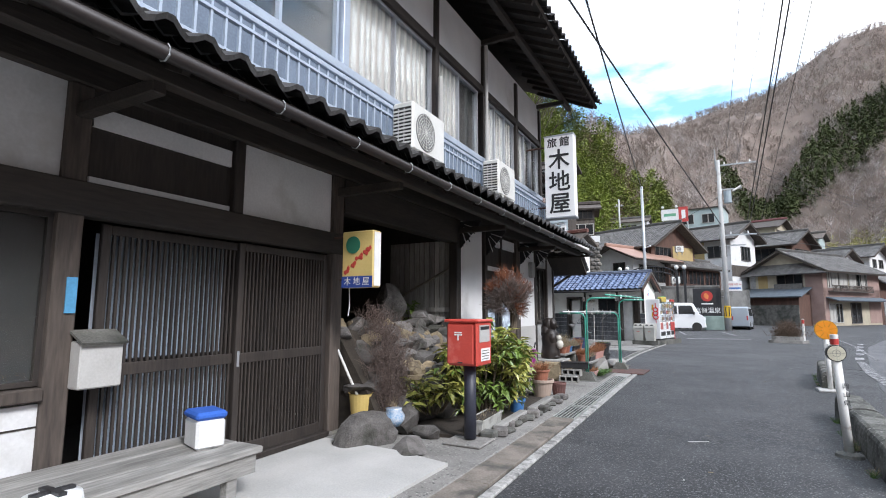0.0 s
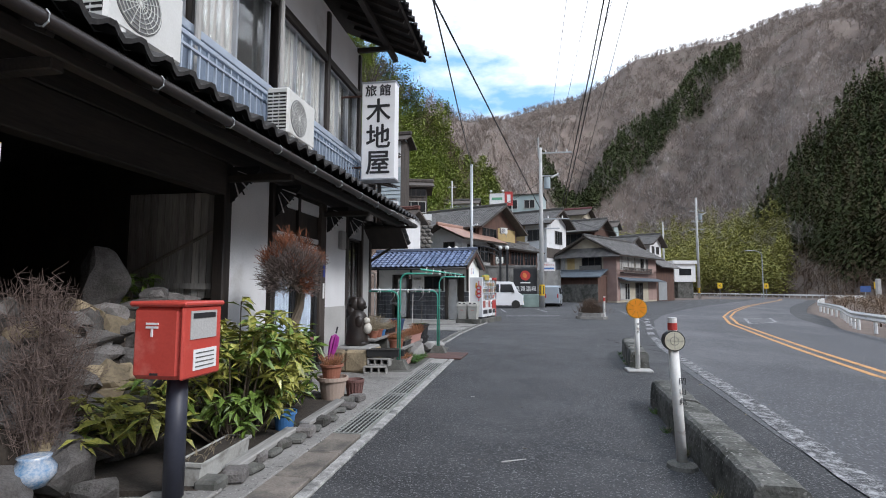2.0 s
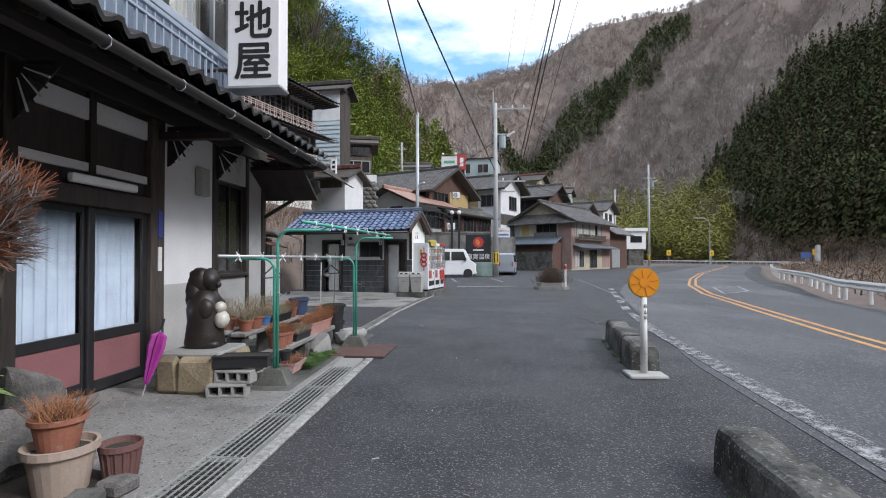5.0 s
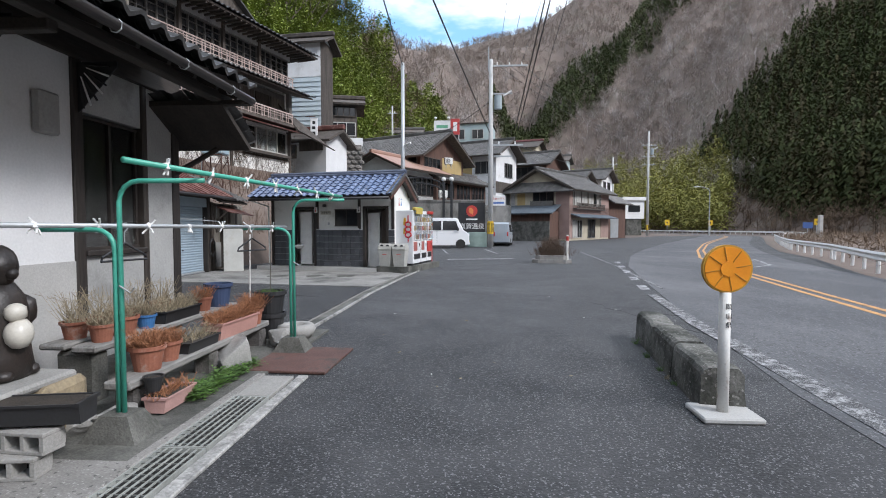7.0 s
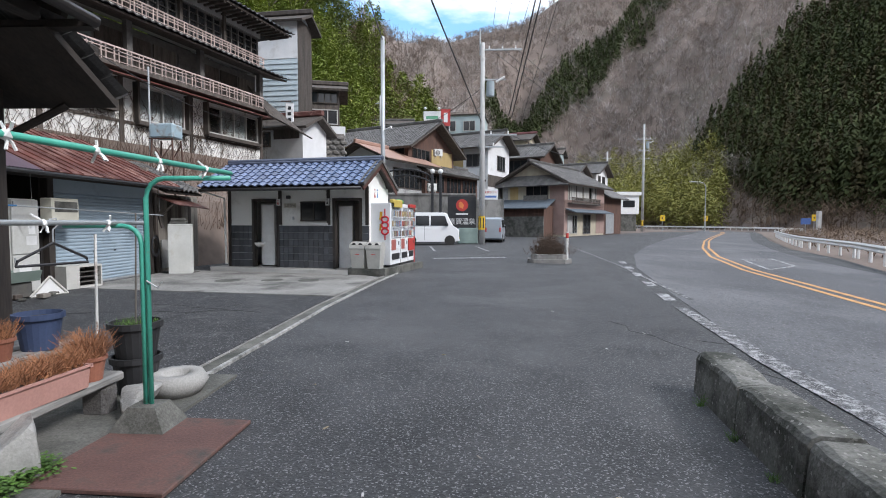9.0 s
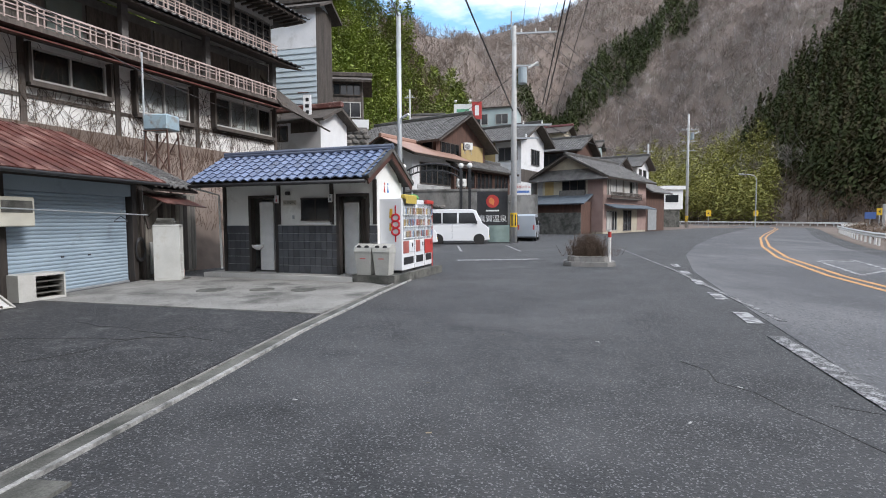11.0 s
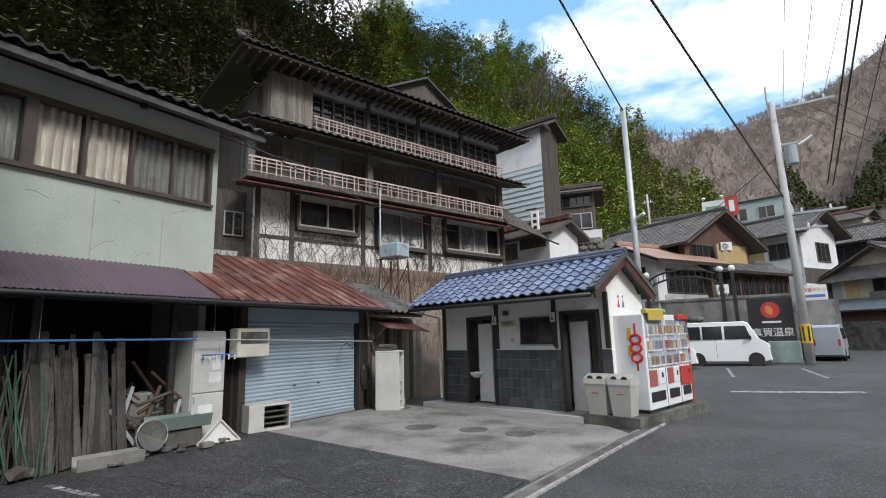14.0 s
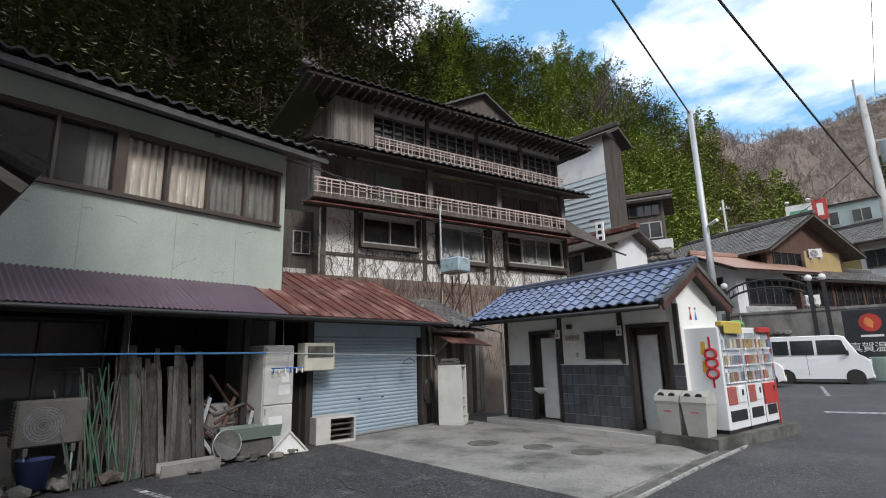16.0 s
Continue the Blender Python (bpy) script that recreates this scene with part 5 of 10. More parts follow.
def build_vending(u, v, w, body, label, logo=False):
    """A drinks machine; local x is its front."""
    vm = thing("vending_machine", label, "vending machine", wc_place(u, v, 0.2), WC_TURN, group="vending machines")
    d, h = 0.64, 1.83
    part("cabinet", Geo().box(-d, 0.0, 0, w, 0.06, h, 0.015), body, vm)
    part("plinth", Geo().box(-d + 0.03, -0.03, 0.03, w - 0.03, 0, 0.06), BLACK, vm)
    disp = part("display_window", Geo().box(0.0, 0.012, 0.05, w - 0.1, 0.82, 1.72, 0.004), mat("display_backing", (0.5, 0.52, 0.55), (0.36, 0.38, 0.42), 3, 0.3), vm, "display window with rows of cans")
    rnd = random.Random(int(v * 100))
    cols = [mat("can_" + c, rgb, None, 12, 0.35) for c, rgb in (("blue", (0.16, 0.26, 0.45)), ("red", (0.4, 0.12, 0.1)), ("brown", (0.2, 0.14, 0.1)), ("white", (0.6, 0.6, 0.58)), ("amber", (0.42, 0.3, 0.14)))]
    for r in range(3):
        z = 0.88 + r * 0.29
        part("display_shelf", Geo().box(0.012, 0.05, 0.05, w - 0.1, z - 0.04, z - 0.01), body, disp)
        n = int((w - 0.2) / 0.075)
        for i in range(n):
            y = 0.09 + i * (w - 0.22) / max(1, n - 1)
            part("can", Geo().rod((0.035, y, z - 0.01), (0.035, y, z + 0.15), 0.026, 0.026, 8), cols[(rnd.randrange(5) + r) % 5], disp)
    gl = part("display_pane", Geo().box(0.066, 0.07, 0.05, w - 0.1, 0.82, 1.72), GLASS, vm)
    gl.visible_shadow = False
    part("coin_panel", Geo().box(0.0, 0.02, w * 0.55, w - 0.08, 0.5, 0.78, 0.006), body, vm)
    part("poster", Geo().box(0.0, 0.014, 0.06, w * 0.48, 0.48, 0.78), cols[1] if v < 1.5 else cols[2], vm, "red advertising panel")
    part("coin_slot", Geo().box(0.02, 0.03, w * 0.7, w * 0.78, 0.62, 0.72), BLACK, vm)
    part("delivery_flap", Geo().box(0.0, 0.018, 0.08, w - 0.12, 0.2, 0.38, 0.006), BLACK, vm, "dark delivery flap")
    part("door_seam", Geo().box(0.0, 0.006, w - 0.012, w - 0.006, 0.08, h - 0.02), BLACK, vm)
    if logo:
        # brand panel on the flank: plain red and yellow shapes
        part("flank_mark", Geo().prism([(-0.34, 1.35), (-0.25, 1.35), (-0.25, 1.58), (-0.32, 1.58)], "y", -0.006, -0.001).prism([(-0.34, 1.04), (-0.3, 1.04), (-0.25, 1.22), (-0.33, 1.24)], "y", -0.006, -0.001), mat("brand_yellow", (0.75, 0.42, 0.03)), vm, "yellow brand shapes")
        red = mat("brand_red", (0.6, 0.03, 0.04))
        for k, zz in enumerate((0.86, 1.02, 1.2, 1.36, 1.52)):
            if k in (0, 4):
                part("flank_mark", Geo().box(-0.19, -0.155, -0.006, -0.001, zz - 0.09, zz + (0.14 if k == 4 else 0.06)), red, vm)
            else:
                c = [(-0.17 + 0.1 * math.cos(t), -0.004, zz + 0.085 * math.sin(t)) for t in [2 * math.pi * i / 14 for i in range(15)]]
                part("flank_mark", Geo().tube(c, 0.026, 5), red, vm, "red rounded brand shapes")
    return vm


sheet("plinth_base", [wc_place(4.15, -0.48, 0)[:2], wc_place(5.25, -0.48, 0)[:2], wc_place(5.42, 2.5, 0)[:2], wc_place(4.15, 2.5, 0)[:2]], 0.2, DARKCONC, "mossy concrete plinth under the machines", "plinth", 0.2)
build_vending(5.2, 0.12, 0.82, VENDWHITE, "white drinks vending machine with red and yellow flank", True)
build_vending(5.2, 0.96, 0.68, VENDWHITE, "white drinks vending machine with three display rows")
vm3 = build_vending(5.2, 1.66, 0.6, VENDWHITE, "white drinks vending machine with red front frame")
for (ya, yb, za, zb) in ((0.55, 0.6, 0.0, 1.84), (0.0, 0.55, 1.74, 1.84), (0.0, 0.55, 0.4, 0.78)):
    part("red_frame", Geo().box(0.0, 0.075 if za > 1 else 0.024, ya, yb, za, zb, 0.006), REDPAINT, vm3, "red front frame")
yb_ = solo("paper_fringe", Geo().box(-0.12, 0.0, 0.02, 0.8, 0, 0.1, 0.02).box(0.0, 0.01, 0.06, 0.76, -0.12, 0.04), mat("faded_yellow_paper", (0.55, 0.42, 0.08), (0.35, 0.26, 0.06), 22, 0.8), "faded yellow paper fringe on the machine", "paper fringe", wc_place(5.28, 0.12, 2.03), WC_TURN)
solo("green_bag", Geo().blob((-0.2, 0.3, 0.06), (0.2, 0.26, 0.1), 4, 0.3, 2), mat("green_cloth", (0.12, 0.34, 0.1), (0.06, 0.2, 0.05), 9, 0.7), "green cloth bundle on the machine", "bundle", wc_place(5.2, 0.96, 2.03), WC_TURN)


def build_bin(u, v):
    b = thing("recycling_bin", "off-white plastic bottle bin with two round holes", "bin", wc_place(u, v, 0.2), WC_TURN, group="recycling bins")
    m = mat("bin_plastic", (0.46, 0.455, 0.42), (0.34, 0.335, 0.31), 3, 0.5, 0.05, 50)
    body = Geo()
    for (z, s) in ((0, 0.17), (0.5, 0.215), (0.54, 0.225), (0.56, 0.225)):
        body.v += [(-s, -s * 0.85, z), (s, -s * 0.85, z), (s, s * 0.85, z), (-s, s * 0.85, z)]
    for k in range(3):
        for i in range(4):
            j = (i + 1) % 4
            body.f.append((4 * k + i, 4 * k + j, 4 * k + 4 + j, 4 * k + 4 + i))
    body.f += [(3, 2, 1, 0), (12, 13, 14, 15)]
    part("body", body, m, b)
    lid = part("lid", Geo().prism([(-0.2, 0.56), (0.2, 0.56), (0.13, 0.72), (0.02, 0.74), (-0.17, 0.66)], "x", -0.225, 0.225), m, b, "sloping lid")
    for x in (-0.1, 0.1):
        part("hole", Geo().rod((x, -0.172, 0.645), (x, -0.14, 0.65), 0.06, 0.06, 16), BLACK, lid, "dark round hole")
    part("label_bars", Geo().box(-0.07, 0.07, -0.176, -0.17, 0.38, 0.4), FADEDRED, b)


build_bin(4.42, -0.28)
build_bin(4.9, -0.28)
for (u, v, r) in ((1.9, -2.6, 0.3), (2.9, -2.2, 0.26), (3.8, -2.0, 0.26), (-1.2, -1.3, 0.22), (-0.6, -1.0, 0.25)):
    x, y, z = wc_place(u, v, 0.018)
    solo("manhole_cover", Geo().lathe([(r, 0), (r, 0.012), (r * 0.9, 0.014), (r * 0.88, 0.01), (0.02, 0.01)], 24), DARKCONC, "round dark iron manhole cover in the concrete", "manhole", (x, y, z), group="manhole covers")


# ---- fridge, shed, garage, mint building ----
def build_fridge(name, label, at, turn, w, d, h, split=None, open_front=False, m=None):
    f = thing(name, label, "fridge", at, turn)
    m = m or mat("old_fridge_white", (0.6, 0.6, 0.57), (0.46, 0.46, 0.43), 2.5, 0.45, 0.03, 50, stain=(0.4, 0.37, 0.3), stain_scale=2.2, stain_at=0.7)
    if open_front:
        g = Geo().box(0, w, 0.0, d, 0, 0.05, 0.01).box(0, w, 0, d, h - 0.05, h, 0.01).box(0, 0.05, 0, d, 0.05, h - 0.05, 0.01).box(w - 0.05, w, 0, d, 0.05, h - 0.05, 0.01).box(0.05, w - 0.05, d - 0.04, d, 0.05, h - 0.05)
        part("cabinet", g, m, f)
        # near-black box: shade of the open compartment put into its colour
        part("freezer_box", Geo().box(0.06, w - 0.06, 0.08, d - 0.05, h * 0.74, h - 0.07, 0.02), DARKROOM, f)
        for k in range(3):
            part("shelf", Geo().box(0.05, w - 0.05, 0.03, d - 0.05, 0.2 + k * 0.22, 0.215 + k * 0.22), m, f)
    else:
        part("cabinet", Geo().box(0, w, 0.04, d, 0.03, h, 0.02), m, f)
        z = 0.05
        for k, top in enumerate((split, h - 0.01) if split else (h - 0.01,)):
            dr = part("door", Geo().box(0.005, w - 0.005, 0, 0.035, z, top - 0.006, 0.012), m, f)
            part("handle", Geo().box(0.02, 0.05, -0.025, 0.0, top - 0.16, top - 0.05, 0.006), GALV, dr, "grey handle")
            z = top + 0.006
    return f


fr = build_fridge("scrap_fridge", "doorless white scrap fridge standing in the open", (-8.0, 26.5, 0.02), 115, 0.5, 0.6, 1.4, open_front=True)
pst = thing("paper_stack", "stack of damp folded sheets on the fridge", "stack", (-8.4, 26.55, 1.42), 25)
for (x0, x1, y0, y1, z0, z1) in ((-0.22, 0.2, -0.2, 0.2, 0, 0.05), (-0.2, 0.22, -0.18, 0.19, 0.05, 0.09), (-0.18, 0.18, -0.2, 0.16, 0.09, 0.16)):
    part("folded_sheet", Geo().box(x0, x1, y0, y1, z0, z1, 0.01), DARKCONC, pst)

# dark boards taken down to near-black: the deep eave's shade in their colour
SHADEWOOD = mat("shade_black_boards", (0.022, 0.019, 0.017), (0.009, 0.008, 0.007), 5, 0.9, 0.4, 40, stretch=(1, 1, 0.12), spread=0.4)
SOIL_FLOOR = mat("dark_earth_floor", (0.05, 0.046, 0.042), (0.02, 0.018, 0.017), 3, 0.9, 0.5, 50)
GARAGE = thing("garage", "old lean-to garage with rusty red roof and steel shutter", "garage", (-9.1, 0, 0))


def corrugated(p0, along, up, n, h):
    """A corrugated sheet: ribs run up the slope."""
    p0, along, up = Vector(p0), Vector(along), Vector(up)
    nz = along.cross(up).normalized()
    g = Geo()
    for i in range(n * 4):
        a, b = i / (n * 4), (i + 1) / (n * 4)
        za, zb = (h * math.sin(2 * math.pi * n * t) for t in (a, b))
        q = [p0 + along * a + nz * za, p0 + along * b + nz * zb, p0 + along * b + up + nz * zb, p0 + along * a + up + nz * za]
        g.face(*q)
    return g


def build_garage():
    # shutter bay
    part("shutter_housing", Geo().box(-0.35, 0.02, 22.95, 26.25, 2.12, 2.42), SHUTTER, GARAGE, "blue-grey shutter housing")
    sh = part("roller_shutter", Geo().box(-0.14, -0.12, 22.98, 26.22, 0.02, 2.12), SHUTTER, GARAGE, "blue-grey roller shutter")
    slat = Geo().prism([(-0.12, 0.0), (-0.105, 0.012), (-0.098, 0.04), (-0.105, 0.066), (-0.12, 0.078)], "y", 23.0, 26.2).mesh("slat", SHUTTER)
    for i in range(26):
        o = new("slat", slat)
        o.parent = sh
        o.matrix_basis = pose(0, 0, 0.05 + i * 0.0795)
    part("bottom_bar", Geo().box(-0.15, -0.08, 22.98, 26.22, 0.0, 0.055, 0.008), GALV, sh)
    for y in (24.3, 25.0):
        part("shutter_lock", Geo().box(-0.1, -0.085, y, y + 0.07, 0.75, 0.78), BLACK, sh)
    for y in (22.86, 26.24):
        part("post", Geo().box(-0.2, 0.05, y, y + 0.16, 0, 2.5, 0.012), DARKWOOD, GARAGE)
    for y in (17.6, 19.5, 21.5):
        part("post", Geo().box(-0.05, 0.05, y, y + 0.1, 0, 2.5, 0.01), DARKWOOD, GARAGE)
    part("eave_beam", Geo().box(-0.1, 0.06, 12, 26.4, 2.4, 2.55, 0.01), BEAMWOOD, GARAGE)
    part("back_wall", Geo().box(-2.6, -2.5, 12, 26.6, 0, 3.1), SHADEWOOD, GARAGE)
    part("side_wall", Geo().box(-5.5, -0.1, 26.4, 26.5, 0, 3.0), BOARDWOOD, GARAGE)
    part("divider", Geo().box(-2.5, -0.1, 22.8, 22.86, 0, 2.8), SHADEWOOD, GARAGE)
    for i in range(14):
        part("wall_board", Geo().box(-2.5, -2.47, 17.5 + i * 0.38, 17.86 + i * 0.38, 0.05, 2.9), SHADEWOOD, GARAGE)
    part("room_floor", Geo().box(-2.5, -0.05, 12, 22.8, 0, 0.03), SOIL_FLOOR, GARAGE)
    part("roof_deck", slab_between((0.75, 12, 2.44), (0.75, 26.3, 2.44), (-0.55, 26.3, 3.08), (-0.55, 12, 3.08), 0.03), BEAMWOOD, GARAGE)
    part("purple_roof", corrugated((0.82, 12, 2.46), (0, 9.9, 0), (-1.4, 0, 0.69), 120, 0.012), PURPLEROOF, GARAGE, "purple-brown corrugated sheet roof")
    # rusty standing seam roof beyond the mint wall
    part("red_roof", slab_between((0.80, 21.9, 2.47), (0.80, 26.5, 2.47), (-2.0, 26.5, 3.78), (-2.0, 21.9, 3.78), 0.02), RUSTROOF, GARAGE, "rust-red standing seam sheet roof")
    for i in range(15):
        y = 21.95 + i * 0.32
        part("roof_seam", slab_between((0.81, y, 2.495), (0.81, y + 0.025, 2.495), (-2.0, y + 0.025, 3.805), (-2.0, y, 3.805), 0.025), RUSTROOF, GARAGE)
    part("eave_gutter", Geo().rod((0.86, 12, 2.4), (0.86, 26.5, 2.4), 0.04, 0.04, 8), BLACK, GARAGE, "dark sagging gutter", True)
    # dark glazed screen at the yard's end
    window(GARAGE, "x", 17.7, 19.4, 0.75, 2.35, -0.4, DARKWOOD, 2, 0.08, mid=(1.6,), glass=DARKGLASS)
    part("low_wall", Geo().box(-0.45, -0.35, 17.0, 19.5, 0, 0.75), DARKCONC, GARAGE)


build_garage()

SHED = thing("shed", "tumbledown shed with slipped tiles and a rusty canopy", "shed", (-9.3, 26.6, 0))


def build_shed():
    part("wall", Geo().box(-1.5, 0.0, 0.4, 2.6, 0, 2.3), BOARDWOOD, SHED)
    for i in range(9):
        part("wall_board", Geo().box(0.0, 0.025, 0.9 + i * 0.18, 1.07 + i * 0.18, 0.05, 2.25), BOARDWOOD if i % 3 else BROWNWOOD, SHED)
    part("pale_door", Geo().box(0.02, 0.05, 0.5, 0.85, 0.1, 0.95), GREYPLASTER, SHED, "faded board door")
    part("roof_deck", slab_between((0.5, 0.1, 2.35), (0.5, 2.0, 2.35), (-1.6, 2.4, 3.3), (-1.6, 0.1, 3.3), 0.06), DARKWOOD, SHED)
    tile_field(SHED, GREYTILE, (0.55, 0.0, 2.38), (0.0, 2.0, 0), (-2.1, 0.1, 0.95), 8, 9, 0.07, True, "slipped_tile")
    part("canopy", slab_between((0.75, 0.25, 1.98), (0.75, 2.0, 1.9), (-0.05, 2.0, 2.22), (-0.05, 0.25, 2.28), 0.025), RUSTROOF, SHED, "rusty sheet canopy")
    part("canopy_strut", Geo().rod((0.05, 0.2, 1.5), (0.6, 0.25, 2.0), 0.04, 0.03, 6).rod((0.05, 0.1, 2.4), (0.3, 0.15, 1.3), 0.03, 0.04, 6), BROWNWOOD, SHED)
    part("post", Geo().rod((0.2, 0.05, 0), (0.15, 0.05, 2.3), 0.06, 0.06, 7), BROWNWOOD, SHED)


build_shed()
solo("hose_coil", Geo().tube([(0.0, 0.16 * math.cos(t / 3), 0.5 + 0.26 * math.sin(t / 3) - 0.01 * t / 6) for t in range(60)], 0.014, 5), BLACK, "coil of black hose hung on the post", "hose", (-8.99, 26.4, 0.35), group="")
solo("plastic_bag", Geo().blob((0, 0, 0.12), (0.22, 0.16, 0.14), 3, 0.5, 2), mat("patterned_bag", (0.55, 0.5, 0.46), (0.35, 0.12, 0.1), 14, 0.5), "crumpled red and white plastic bag", "bag", (-8.5, 27.0, 0.02))

MINTB = thing("mint_building", "mint-green rendered upper storey with brown sliding windows", "building", (-9.63, 0, 0))
BROWNALU = mat("brown_aluminium", (0.085, 0.062, 0.05), (0.06, 0.045, 0.037), 4, 0.45, 0.05, 50)
BEIGECURT = mat("beige_curtain", (0.50, 0.44, 0.37), (0.36, 0.31, 0.26), 4, 0.95, 0.2, 60)


SOFFIT = mat("dull_grey_soffit", (0.17, 0.17, 0.165), (0.1, 0.1, 0.096), 2, 0.9, 0.2, 40)
DIMCURT = mat("dim_grey_curtain", (0.2, 0.19, 0.17), (0.11, 0.105, 0.095), 3, 0.95, 0.2, 80)


def build_mint():
    part("front_wall", Geo().box(-0.15, 0.0, 9, 22.56, 2.7, 4.46), MINT, MINTB, "mint-green render with fine cracks")
    part("front_wall", Geo().box(-0.15, 0.0, 9, 22.56, 5.62, 6.1), MINT, MINTB)
    part("front_wall", Geo().box(-0.15, 0.0, 22.42, 22.56, 4.46, 5.62), MINT, MINTB)
    part("side_wall", Geo().box(-6, -0.15, 22.41, 22.56, 0.0, 6.1), MINT, MINTB)
    # inner faces coloured near-black so the rooms look unlit
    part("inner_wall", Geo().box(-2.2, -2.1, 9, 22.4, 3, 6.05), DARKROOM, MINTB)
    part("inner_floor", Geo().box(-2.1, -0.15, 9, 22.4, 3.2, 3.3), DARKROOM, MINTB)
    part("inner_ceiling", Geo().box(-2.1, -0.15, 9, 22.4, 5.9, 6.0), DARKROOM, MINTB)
    part("outer_back", Geo().box(-6.1, -6, 9, 22.56, 0, 6.1), MINT, MINTB)
    for y in (10.6, 12.3, 14.0, 15.6, 17.3, 18.9, 20.35, 21.5):
        part("render_joint", Geo().box(-0.002, 0.003, y, y + 0.014, 2.9, 4.46), GREYPLASTER, MINTB)
    rnd = random.Random(17)
    for i in range(16):
        # hairline cracks with flaked lips
        y, z = rnd.uniform(15.5, 22.3), rnd.uniform(3.2, 4.35)
        pts = [(0.0, y, z)]
        for k in range(rnd.randrange(4, 9)):
            y, z = y + rnd.uniform(0.03, 0.13) * (1 if i % 3 else -0.4), z + rnd.uniform(-0.06, 0.06)
            if 15 < y < 22.5:
                pts.append((0.0, y, z))
        part("crack", Geo().hose(pts, rnd.uniform(0.002, 0.004), 4), DARKCONC, MINTB)
    ys = (9.0, 12.4, 15.85, 19.35, 22.42)
    for k, (a, b) in enumerate(zip(ys, ys[1:])):
        window(MINTB, "x", a + 0.02, b - 0.02, 4.46, 5.62, -0.12, BROWNALU, 4, 0.16, back=None, bar=0.05)
        part("window_pier", Geo().box(-0.05, 0.05, b - 0.06, b + 0.1 if b < 22 else b + 0.0, 4.46, 5.62), BROWNALU, MINTB)
        if k == 3:
            for j in range(4):
                s = (b - a) / 4
                curtain(MINTB, "x", a + j * s + 0.06, a + (j + 1) * s - 0.03, 4.5, 5.58, -0.104, BEIGECURT if j in (0, 1) else DIMCURT, 0.14, 0.03, 40 + j)
        if k == 2:
            curtain(MINTB, "x", b - 0.45, b - 0.1, 4.5, 5.58, -0.104, DIMCURT, 0.1, 0.012, 50)
    part("window_head", Geo().box(0.0, 0.06, 9, 22.45, 5.6, 5.66), BROWNALU, MINTB)
    part("window_sill", Geo().box(0.0, 0.08, 9, 22.45, 4.42, 4.47), BROWNALU, MINTB)
    part("eave_deck", slab_between((0.7, 9, 6.0), (0.7, 23.2, 6.0), (-3.0, 23.2, 7.35), (-3.0, 9, 7.35), 0.1), SOFFIT, MINTB)
    part("eave_deck", slab_between((-6.8, 9, 6.0), (-6.8, 23.2, 6.0), (-3.0, 23.2, 7.35), (-3.0, 9, 7.35), 0.1), SOFFIT, MINTB)
    tile_field(MINTB, ROOFTILE, (0.77, 9, 6.04), (0, 14.3, 0), (-3.8, 0, 1.38), 52, 14, 0.07, label="dark grey pantiles of the roof")
    part("soffit_vent", Geo().lathe([(0.07, 0), (0.07, 0.06), (0.03, 0.08)], 10, (0.25, 20.9, 5.95)), BLACK, MINTB)


build_mint()


# ---- things under the lean-to ----
DARKSTEEL = mat("tarnished_steel", (0.2, 0.195, 0.185), (0.1, 0.097, 0.09), 4, 0.5, 0.1, 50, metal=0.5)
# plank and enamel colours darkened beyond their grime for the shade under the eave
JUNKWOOD = mat("grimy_shaded_plank", (0.1, 0.092, 0.083), (0.026, 0.024, 0.022), 6, 0.9, 0.5, 50, stretch=(1, 1, 0.1), spread=0.45)
GRIMESHADE = mat("grimy_shaded_enamel", (0.13, 0.127, 0.118), (0.06, 0.058, 0.053), 3, 0.6, 0.1, 50, stain=(0.12, 0.11, 0.095), stain_scale=2.5, stain_at=0.6)


